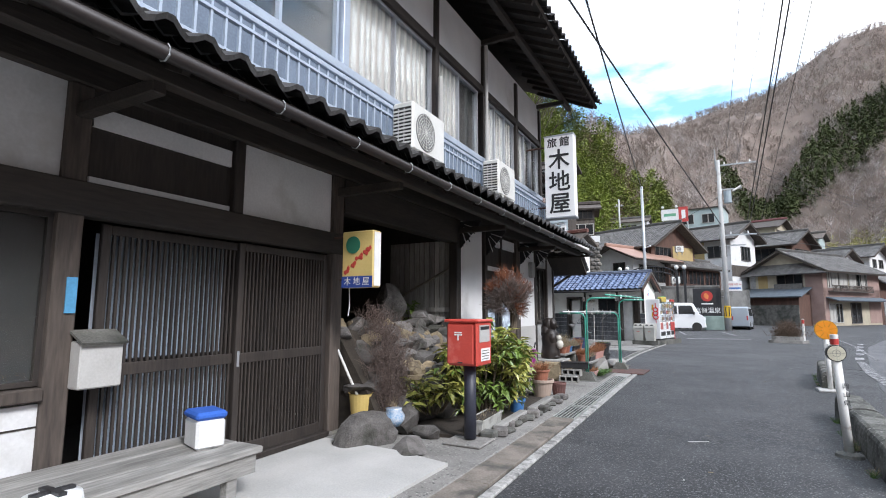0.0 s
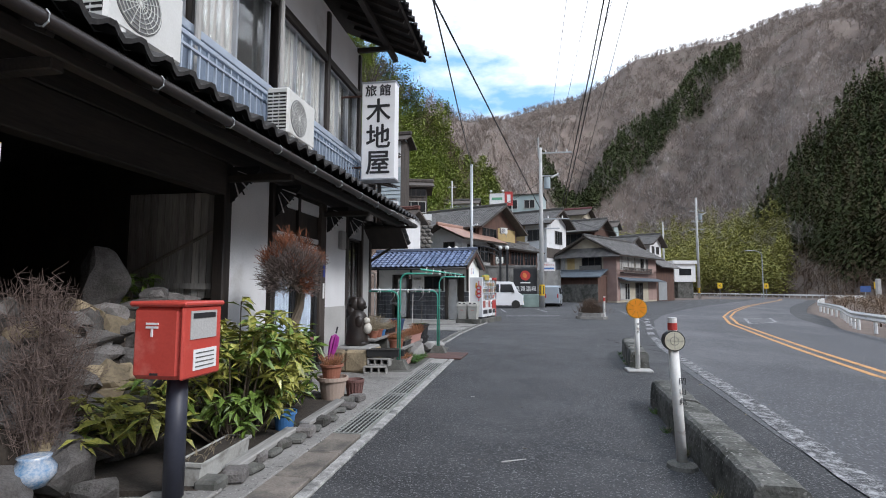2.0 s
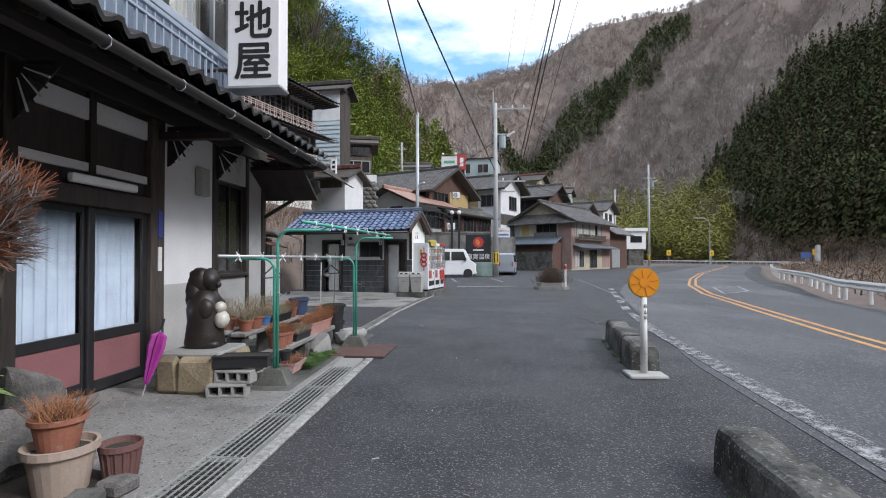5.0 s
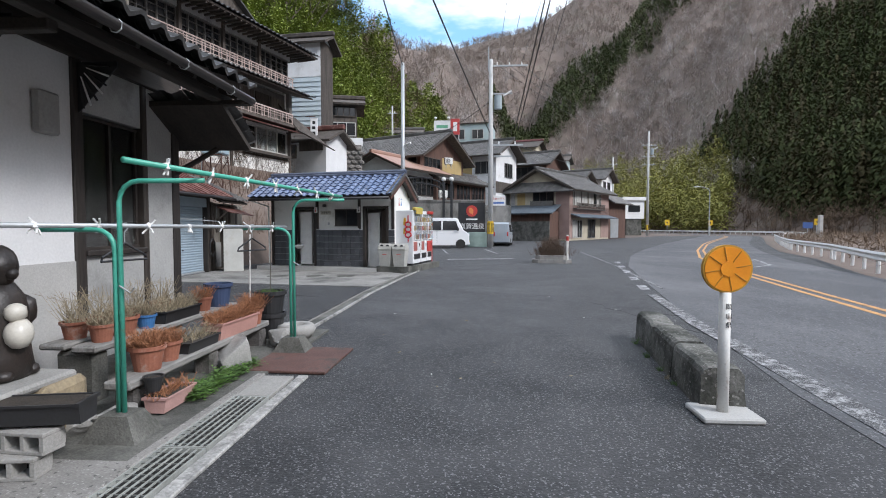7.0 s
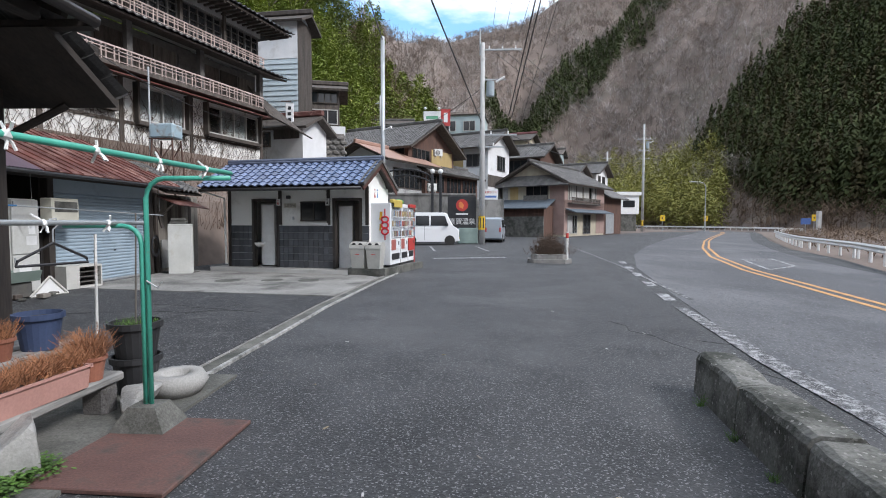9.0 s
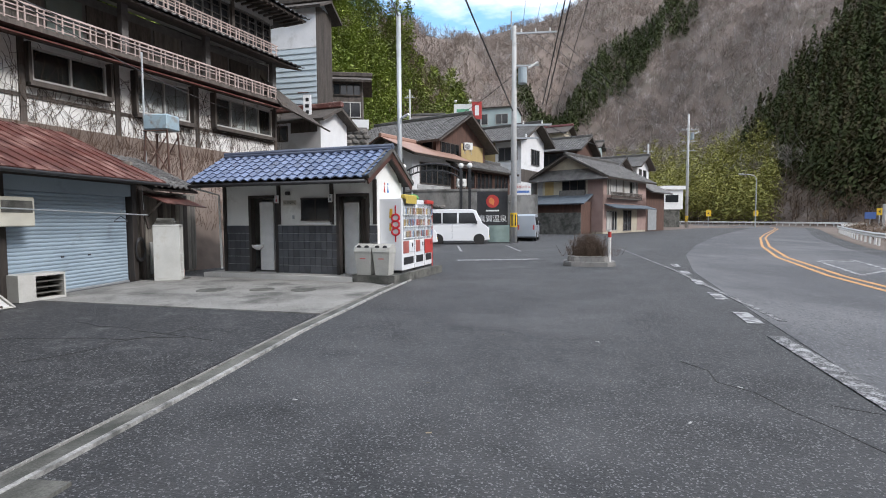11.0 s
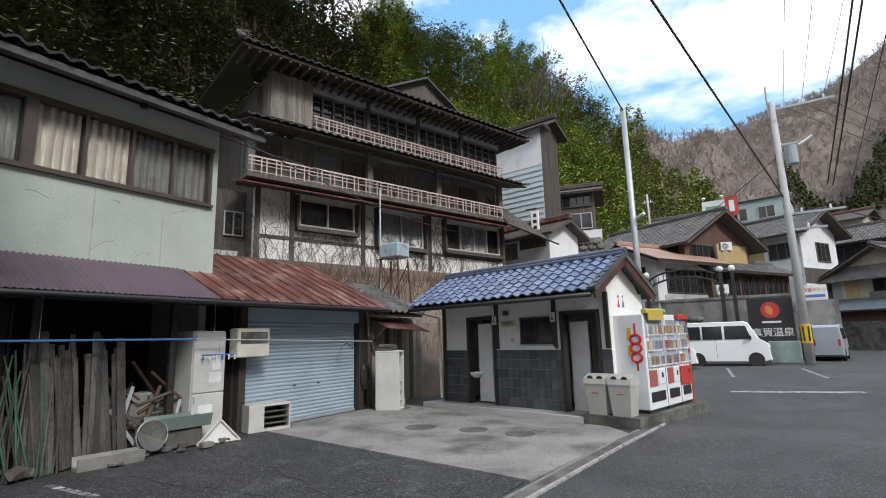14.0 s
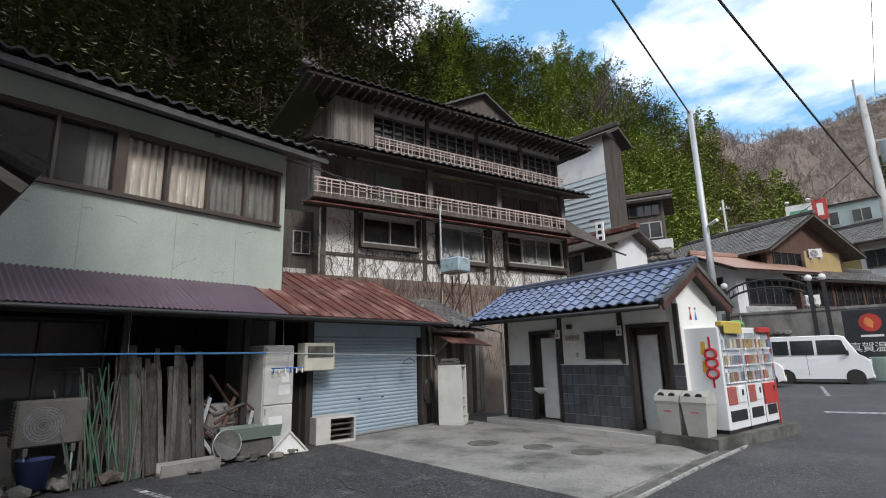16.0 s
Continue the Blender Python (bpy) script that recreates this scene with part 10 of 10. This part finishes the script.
part("cap", Geo().lathe([(0.085, 0), (0.07, 0.05), (0.02, 0.08)], 10, (0, 0, 8.3)), GALV, pp)


def wire(a, b, sag, r, name="overhead_wire", label="black overhead wire sagging between poles"):
    a, b = Vector(a), Vector(b)
    pts = []
    for i in range(15):
        t = i / 14
        p = a.lerp(b, t)
        p.z -= sag * 4 * t * (1 - t)
        pts.append(p)
    o = Vector(pts[0])
    return solo(name, Geo().hose([p - o for p in pts], r, 5), BLACK, label, "wire", tuple(o), group="overhead wires")


wire((0.65, 46.8, 8.25), (-7.24, -5.0, 14.0), 0.1, 0.035)
for x in (0.5, 1.3, 2.2):
    wire((0.74 + x, 46.9, 13.2), (0.75 + x * 1.2, 0.0, 15.0), 0.6, 0.012)
for x, z in ((1.75, 8.6), (1.95, 8.5), (2.6, 8.3)):
    wire((0.74 + x, 46.9, z), (0.75 + x, 0.0, 17.0), 0.6, 0.03 if x < 2 else 0.014)
wire((-3.4, 31.6, 8.25), (-1.4, -1.0, 7.4), 0.1, 0.022, label="twisted black service cable along the street")
wire((0.74, 46.9, 10.5), (-7.0, 62, 10.0), 0.5, 0.02)
for x in (0.5, 1.3, 2.2):
    wire((0.74 + x, 46.9, 13.0), (29.0 + x, 100, 16.0), 1.5, 0.018)
wire((2.5, 46.9, 7.4), (29.0, 100, 12.5), 1.5, 0.025)
wire((-9.6, 22.5, 6.2), (-10.8, 36.5, 6.2), 0.5, 0.012)
wire((-9.6, 22.5, 6.0), (-11, 34.5, 7.6), 0.3, 0.012)


# ---- far bend ----
hut = thing("far_hut", "white flat-roofed hut beyond the bend", "building", (26.0, 103, 0), 10)
part("hut_base", Geo().box(0.8, 3.6, 0, 4, 0, 3.0), DARKCONC, hut)
part("hut_room", Geo().box(0.2, 4.0, -0.2, 4, 3.0, 6.3), WHITEPAINT, hut)
part("hut_roof", Geo().box(-0.2, 4.3, -0.5, 4.4, 6.3, 6.9), WHITEPAINT, hut)
part("hut_window", Geo().box(1.0, 3.2, -0.24, -0.2, 4.2, 5.4), DARKGLASS, hut)
part("stair", slab_between((-3.0, 1, 4.6), (-3.0, 2, 4.6), (0.4, 2, 1.6), (0.4, 1, 1.6), 0.3), WHITEPAINT, hut, "white outside stair")
sl = thing("street_lamp", "tall grey street lamp with a curved arm", "street lamp", (39.8, 100, 0))
part("shaft", Geo().rod((0, 0, 0), (0, 0, 7.6), 0.1, 0.07, 10), GALV, sl)
part("arm", Geo().tube([(0, 0, 7.6), (-0.3, 0, 8.1), (-1.0, 0, 8.35), (-2.0, 0, 8.4)], 0.06, 8), GALV, sl)
part("lamp_head", Geo().box(-2.7, -1.9, -0.15, 0.15, 8.32, 8.5, 0.05), GALV, sl)
for k, (x, y) in enumerate(((33.5, 102), (53, 93), (44.5, 110))):
    s = thing("road_sign", "yellow road warning sign on a grey post", "road sign", (x, y, 0), group="bend signs")
    part("post", Geo().rod((0, 0, 0), (0, 0, 2.2), 0.05, 0.05, 8), GALV, s)
    part("plate", Geo().box(-0.4, 0.4, -0.06, -0.03, 1.8, 2.8, 0.02), mat("sign_yellow", (0.75, 0.48, 0.03)), s, "yellow plate")
    part("arrow", Geo().prism([(-0.2, 2.3), (0.15, 2.55), (0.05, 2.3), (0.15, 2.05)], "y", -0.066, -0.06), BLACK, s)
bs = thing("blue_sign", "small blue road sign board by the rail", "road sign", (48.5, 88, 0))
part("post", Geo().rod((0, 0, 0), (0, 0, 1.6), 0.05, 0.05, 8), GALV, bs)
part("plate", Geo().box(-0.7, 0.7, -0.06, -0.03, 1.3, 2.2), mat("board_blue", (0.06, 0.12, 0.32)), bs)
gp = thing("gate_post", "weathered pale gate post at the bridge", "post", (49.0, 86, 0))
part("shaft", Geo().box(-0.25, 0.25, -0.25, 0.25, 0, 3.2, 0.04), PALECONC, gp)

# ---- woods ----
def leaf_mat(name, c1, c2, spread=0.35):
    m = mat(name, c1, c2, 0.35, 0.75, 0, 1.6, spread=spread)
    m.node_tree.nodes["Principled BSDF"].inputs["Specular IOR Level"].default_value = 0.08
    return m


BAMBOO = leaf_mat("bamboo_leaf", (0.32, 0.375, 0.088), (0.1, 0.143, 0.036), 0.32)
OLIVE = leaf_mat("olive_bamboo_leaf", (0.42, 0.4, 0.125), (0.18, 0.185, 0.06), 0.3)
MIDGREEN = leaf_mat("broadleaf_green", (0.21, 0.245, 0.07), (0.08, 0.105, 0.034), 0.35)
EVERGREEN = leaf_mat("evergreen_leaf", (0.095, 0.105, 0.048), (0.036, 0.043, 0.02))
CEDAR = leaf_mat("cedar_foliage", (0.075, 0.088, 0.036), (0.033, 0.042, 0.018), 0.3)
CEDARRED = leaf_mat("winter_cedar_foliage", (0.078, 0.068, 0.034), (0.04, 0.036, 0.019), 0.3)
BARE = leaf_mat("bare_twigs", (0.43, 0.375, 0.335), (0.21, 0.17, 0.145))
PALEBARE = leaf_mat("pale_twigs", (0.56, 0.51, 0.48), (0.36, 0.32, 0.3))
BROWNBARE = leaf_mat("brown_twigs", (0.24, 0.175, 0.125), (0.12, 0.088, 0.066))
CULM = mat("bamboo_culm", (0.22, 0.24, 0.09), (0.14, 0.15, 0.06), 2, 0.6)
BARK = mat("bark", (0.12, 0.095, 0.075), (0.06, 0.05, 0.04), 5, 0.95, 0.5, 30)


def stuff(name, v, f, material, label):
    me = bpy.data.meshes.new(name)
    me.from_pydata(v, [], f)
    me.materials.append(material)
    return tagged(new(name, me), label, "trees", kind="stuff")


def leaves(v, f, c, spread, n, size, rnd, droop=0.0):
    """Scatters n slender leaf triangles about a point."""
    for _ in range(n):
        p = (c[0] + rnd.gauss(0, spread[0]), c[1] + rnd.gauss(0, spread[1]), c[2] + rnd.gauss(0, spread[2]))
        a, e = rnd.uniform(0, 6.283), rnd.uniform(-0.5, 0.7) - droop
        s = size * rnd.uniform(0.6, 1.4)
        dx, dy, dz = math.cos(a) * math.cos(e) * s, math.sin(a) * math.cos(e) * s, math.sin(e) * s
        wx, wy, wz = -math.sin(a) * s * 0.23, math.cos(a) * s * 0.23, rnd.uniform(-0.2, 0.2) * s
        k = len(v)
        v += [(p[0] - wx, p[1] - wy, p[2] - wz), (p[0] + wx, p[1] + wy, p[2] + wz), (p[0] + dx, p[1] + dy, p[2] + dz)]
        f.append((k, k + 1, k + 2))


def twigs(v, f, base, h, spread, n, rnd, thick=0.05):
    """A leafless tree as tapered, forking sticks."""
    def stick(p, q, w):
        d = (q[0] - p[0], q[1] - p[1])
        m = math.hypot(*d) or 1
        for ox, oy in ((-d[1] / m, d[0] / m), (1.0, 0.0)):
            k = len(v)
            v.extend([(p[0] - ox * w, p[1] - oy * w, p[2]), (p[0] + ox * w, p[1] + oy * w, p[2]), q])
            f.append((k, k + 1, k + 2))
    x, y, z = base
    top = (x + rnd.uniform(-0.6, 0.6), y + rnd.uniform(-0.6, 0.6), z + h * 0.7)
    stick(base, top, thick * 1.5)
    for i in range(n):
        t = rnd.uniform(0.25, 0.8)
        p = tuple(base[j] + (top[j] - base[j]) * t for j in range(3))
        a = rnd.uniform(0, 6.283)
        ln = spread * rnd.uniform(0.5, 1.0)
        q = (p[0] + math.cos(a) * ln, p[1] + math.sin(a) * ln, p[2] + h * rnd.uniform(0.02, 0.34))
        stick(p, q, thick)
        for _ in range(3):
            s = rnd.uniform(0.4, 1.0)
            m = tuple(p[j] + (q[j] - p[j]) * s for j in range(3))
            a2 = rnd.uniform(0, 6.283)
            stick(m, (m[0] + math.cos(a2) * ln * 0.5, m[1] + math.sin(a2) * ln * 0.5, m[2] + h * rnd.uniform(-0.05, 0.2)), thick * 0.6)


def cedar(v, f, base, h, r, rnd, n=90, size=0.9):
    """A conifer as a ragged, rounded cone of drooping sprays."""
    x, y, z = base
    for _ in range(n):
        t = rnd.random() ** 1.25
        rr = r * (1 - t) ** 0.7 * rnd.uniform(0.55, 1.1) + 0.1
        a = rnd.uniform(0, 6.283)
        s = size * rnd.uniform(0.6, 1.3)
        c, d = math.cos(a), math.sin(a)
        px, py, pz = x + c * rr, y + d * rr, z + h * t
        k = len(v)
        v.extend([(px - c * s * 0.3 - d * s * 0.4, py - d * s * 0.3 + c * s * 0.4, pz + s * rnd.uniform(0.1, 0.7)),
                  (px - c * s * 0.3 + d * s * 0.4, py - d * s * 0.3 - c * s * 0.4, pz + s * rnd.uniform(0.1, 0.7)),
                  (px + c * s * 0.5, py + d * s * 0.5, pz - s * rnd.uniform(0.2, 0.6))])
        f.append((k, k + 1, k + 2))


def build_woods():
    rnd = random.Random(77)
    # dark evergreens close behind the yard
    v, f, tv, tf = [], [], Geo(), None
    for i in range(330):
        az, r = rnd.uniform(-100, -36), rnd.uniform(25, 68)
        x, y = polar(az, r)
        if x > -17.5:
            continue
        z = hill(az, r)
        h = rnd.uniform(7, 12)
        tv.rod((x, y, z - 0.5), (x + rnd.uniform(-0.8, 0.8), y, z + h * 0.7), 0.22, 0.1, 7)
        for c in range(15):
            a, s = rnd.uniform(0, 6.283), rnd.random() ** 0.5
            cr = h * 0.36
            c3 = (x + math.cos(a) * cr * s, y + math.sin(a) * cr * s, z + h * (0.45 + 0.5 * rnd.random() * (1.15 - s * 0.6)))
            tv.rod((x, y, z + h * 0.4), c3, 0.05, 0.02, 4, False)
            leaves(v, f, c3, (0.85, 0.85, 0.6), 62, 0.42, rnd)
    stuff("evergreen_wood", v, f, EVERGREEN, "dense dark evergreen trees on the steep slope")
    tv.v = [tuple(p) for p in tv.v]
    stuff("tree_trunks", tv.v, tv.f, BARK, "trunks and limbs of the evergreens on the slope")
    # bamboo on the left slope and beyond the houses on the right
    v, f, cu = [], [], Geo()
    bv, bf = [], []
    for i in range(1080):
        az = rnd.uniform(-38.5, -4)
        lo, hi = np.interp(az, AZ, FOOT), np.interp(az, AZ, NEAR_R)
        r = rnd.uniform(lo - 1, lo + (hi - lo) * 1.05)
        x, y = polar(az, r)
        if -12 > az > -30 and x > -15 and y < 50:
            continue
        z = hill(az, r)
        if noise.noise(Vector((x * 0.07, y * 0.07, 2.0))) > 0.16 or rnd.random() < 0.12:
            # broad-leaved evergreen standing among the bamboo
            if rnd.random() < 0.5:
                h = rnd.uniform(6, 10)
                cu.rod((x, y, z - 0.3), (x, y, z + h * 0.6), 0.14, 0.06, 5, False)
                for c in range(11):
                    a, q = rnd.uniform(0, 6.283), rnd.random() ** 0.5
                    c3 = (x + math.cos(a) * h * 0.3 * q, y + math.sin(a) * h * 0.3 * q, z + h * (0.35 + 0.6 * rnd.random() * (1.2 - q * 0.6)))
                    leaves(bv, bf, c3, (0.55, 0.55, 0.4), 48, 0.36 if r < 90 else 0.55, rnd)
            continue
        h = rnd.uniform(7, 12) * (1.0 if az < -10 else 0.75)
        a = rnd.uniform(0, 6.283)
        lean = (math.cos(a) * rnd.uniform(0.8, 2.4), math.sin(a) * rnd.uniform(0.8, 2.4))
        cu.rod((x, y, z - 0.3), (x + lean[0] * 0.5, y + lean[1] * 0.5, z + h * 0.75), 0.06, 0.03, 5, False)
        for c in range(9):
            t = 0.35 + 0.65 * c / 8
            p = (x + lean[0] * t * t + rnd.gauss(0, 0.3), y + lean[1] * t * t + rnd.gauss(0, 0.3), z + h * (t - 0.12 * t ** 4))
            wdt = 0.75 * (1.15 - t * 0.75)
            leaves(v, f, p, (wdt, wdt, 0.38), 68 if r < 90 else 32, 0.31 if r < 90 else 0.5, rnd, 0.45)
    stuff("broadleaf_trees", bv, bf, MIDGREEN, "dark green broad-leaved trees among the bamboo")
    stuff("bamboo_grove", v, f, BAMBOO, "green bamboo grove with feathery drooping tops")
    stuff("bamboo_culms", cu.v, cu.f, CULM, "pale green bamboo culms in the grove")
    v, f = [], []
    for i in range(560):
        az = rnd.uniform(8, 25.5)
        lo = np.interp(az, AZ, FOOT)
        r = lo + rnd.uniform(-7, 42)
        x, y = polar(az, r)
        z = hill(az, max(r, lo))
        h = rnd.uniform(7, 16) * (1.0 if az < 21 else 0.7)
        for c in range(9):
            t = 0.2 + 0.8 * c / 8
            leaves(v, f, (x + rnd.gauss(0, 0.7), y + rnd.gauss(0, 0.7), z + h * t), (1.2 * (1.2 - t * 0.75), 1.2 * (1.2 - t * 0.75), 0.7), 20, 0.6, rnd, 0.3)
    stuff("bamboo_grove", v, f, OLIVE, "olive-yellow bamboo grove at the foot of the far mountain")
    # cedars on the right-hand spur
    v, f, v2, f2 = [], [], [], []
    for i in range(3900):
        az, q = rnd.uniform(21, 47) if i < 3500 else rnd.uniform(47, 66), rnd.random()
        lo, hi = np.interp(az, AZ, FOOT), np.interp(az, AZ, NEAR_R)
        r = lo + 6 + (hi - lo + 30) * q
        if az < 30 and q < (30 - az) * 0.05:
            continue
        if (hill(az, r) + 9) / r > math.tan(radians(np.interp(az, (21, 22.7, 28, 31, 36.8, 47), (5, 8.5, 15, 18.5, 20.5, 22)))):
            continue
        x, y = polar(az, r)
        cedar(*((v2, f2) if rnd.random() < 0.3 else (v, f)), (x, y, hill(az, r) - 0.5), rnd.uniform(8, 16), rnd.uniform(1.4, 2.5), rnd, 150, 0.66)
    # the planted band across the far face
    for i in range(900):
        t = rnd.random()
        az = 1.5 + 20.5 * t
        r = np.interp(t, (0, 1), (255, 400)) + rnd.uniform(-1, 1) * (14 + 34 * t)
        if rnd.random() < 0.25 * (1 - t):
            continue
        x, y = polar(az, r)
        cedar(v, f, (x, y, hill(az, r) - 0.5), rnd.uniform(8, 14), rnd.uniform(1.8, 3.0), rnd, 70, 1.15)
    stuff("cedar_wood", v, f, CEDAR, "dark cedar plantation on the mountain spur")
    stuff("cedar_wood", v2, f2, CEDARRED, "rust-tinged cedars scattered through the plantation")
    # leafless woods over the mountains
    v, f = [], []
    for i in range(8000):
        az = rnd.uniform(-12, 46)
        lo = np.interp(az, AZ, NEAR_R)
        r = lo * 0.9 + (FAR_R + 25 - lo * 0.9) * rnd.random() ** 0.75
        x, y = polar(az, r)
        twigs(v, f, (x, y, hill(az, r) - 0.4), rnd.uniform(6, 10), rnd.uniform(2.6, 4.6), 10, rnd, 0.05 + r * 0.0002)
    stuff("bare_wood", v, f, BARE, "grey leafless winter woods over the mountain")
    # pale crowns standing out on the lower slopes
    v, f = [], []
    for i in range(780):
        az = rnd.uniform(-3, 31)
        r = np.interp(az, AZ, FOOT) + 20 + 190 * rnd.random() ** 1.4
        x, y = polar(az, r)
        twigs(v, f, (x, y, hill(az, r) - 0.4), rnd.uniform(7, 12), rnd.uniform(3.0, 5.5), 20, rnd, 0.085)
    stuff("bare_wood", v, f, PALEBARE, "whitish leafless trees on the lower slopes")
    # brown scrub: river bank, slope below the spur, gaps in the bamboo
    v, f = [], []
    for i in range(1500):
        az = rnd.uniform(17, 70)
        lo = np.interp(az, AZ, FOOT)
        r = lo + rnd.uniform(-4, 30)
        x, y = polar(az, r)
        twigs(v, f, (x, y, hill(az, max(r, lo)) - 0.1), rnd.uniform(2.5, 6.5), rnd.uniform(1.6, 3.4), 9, rnd, 0.05)
    # brush on the river bank, outside the guard rail
    for i in range(700):
        y = rnd.uniform(14, 82)
        x = np.interp(y, (16, 22, 26.7, 34.4, 44.5, 53.3, 69, 83), (9.6, 10.7, 12.1, 15.9, 20, 24.5, 33, 42)) + 1.2 + 30 * rnd.random() ** 1.5
        twigs(v, f, (x, y, -0.1), rnd.uniform(0.7, 1.9), rnd.uniform(0.7, 1.8), 8, rnd, 0.025)
    for i in range(170):
        az = rnd.uniform(-15, -3)
        r = np.interp(az, AZ, FOOT) + rnd.uniform(2, 40)
        x, y = polar(az, r)
        twigs(v, f, (x, y, hill(az, r) - 0.2), rnd.uniform(6, 12), rnd.uniform(2, 3.6), 12, rnd, 0.06)
    for i in range(260):
        az = rnd.uniform(-34, -8)
        r = np.interp(az, AZ, FOOT) + rnd.uniform(-5, 5)
        x, y = polar(az, r)
        twigs(v, f, (x, y, hill(az, r) - 0.1), rnd.uniform(0.8, 2.2), rnd.uniform(0.6, 1.4), 8, rnd, 0.02)
    stuff("brown_scrub", v, f, BROWNBARE, "brown leafless scrub and brambles on the banks")
    # single bare tree standing above the bamboo
    for (az, r, h) in ((-21, 66, 17), (-18.5, 70, 15)):
        x, y = polar(az, r)
        z = hill(az, r)
        t = thing("bare_tree", "tall leafless tree rising above the bamboo", "tree", (x, y, z))
        tr, br = Geo(), Geo()
        tr.rod((0, 0, -0.5), (0.3, 0, h * 0.55), 0.28, 0.14, 8)

        def limb(p, d, ln, w, depth):
            q = p + d * ln
            br.rod(p, q, w, w * 0.55, 4, False)
            if depth:
                for k in range(3 if depth > 1 else 4):
                    e = (d + Vector((rnd.uniform(-0.7, 0.7), rnd.uniform(-0.7, 0.7), rnd.uniform(-0.1, 0.6)))).normalized()
                    limb(p.lerp(q, rnd.uniform(0.45, 1.0)), e, ln * rnd.uniform(0.5, 0.75), w * 0.5, depth - 1)
        for k in range(9):
            a = rnd.uniform(0, 6.283)
            limb(Vector((0.2, 0, h * rnd.uniform(0.3, 0.55))), Vector((math.cos(a) * 0.6, math.sin(a) * 0.6, 0.8)).normalized(), h * 0.26, 0.1, 3)
        part("trunk", tr, BARK, t)
        part("crown", br, BARK, t)


build_woods()
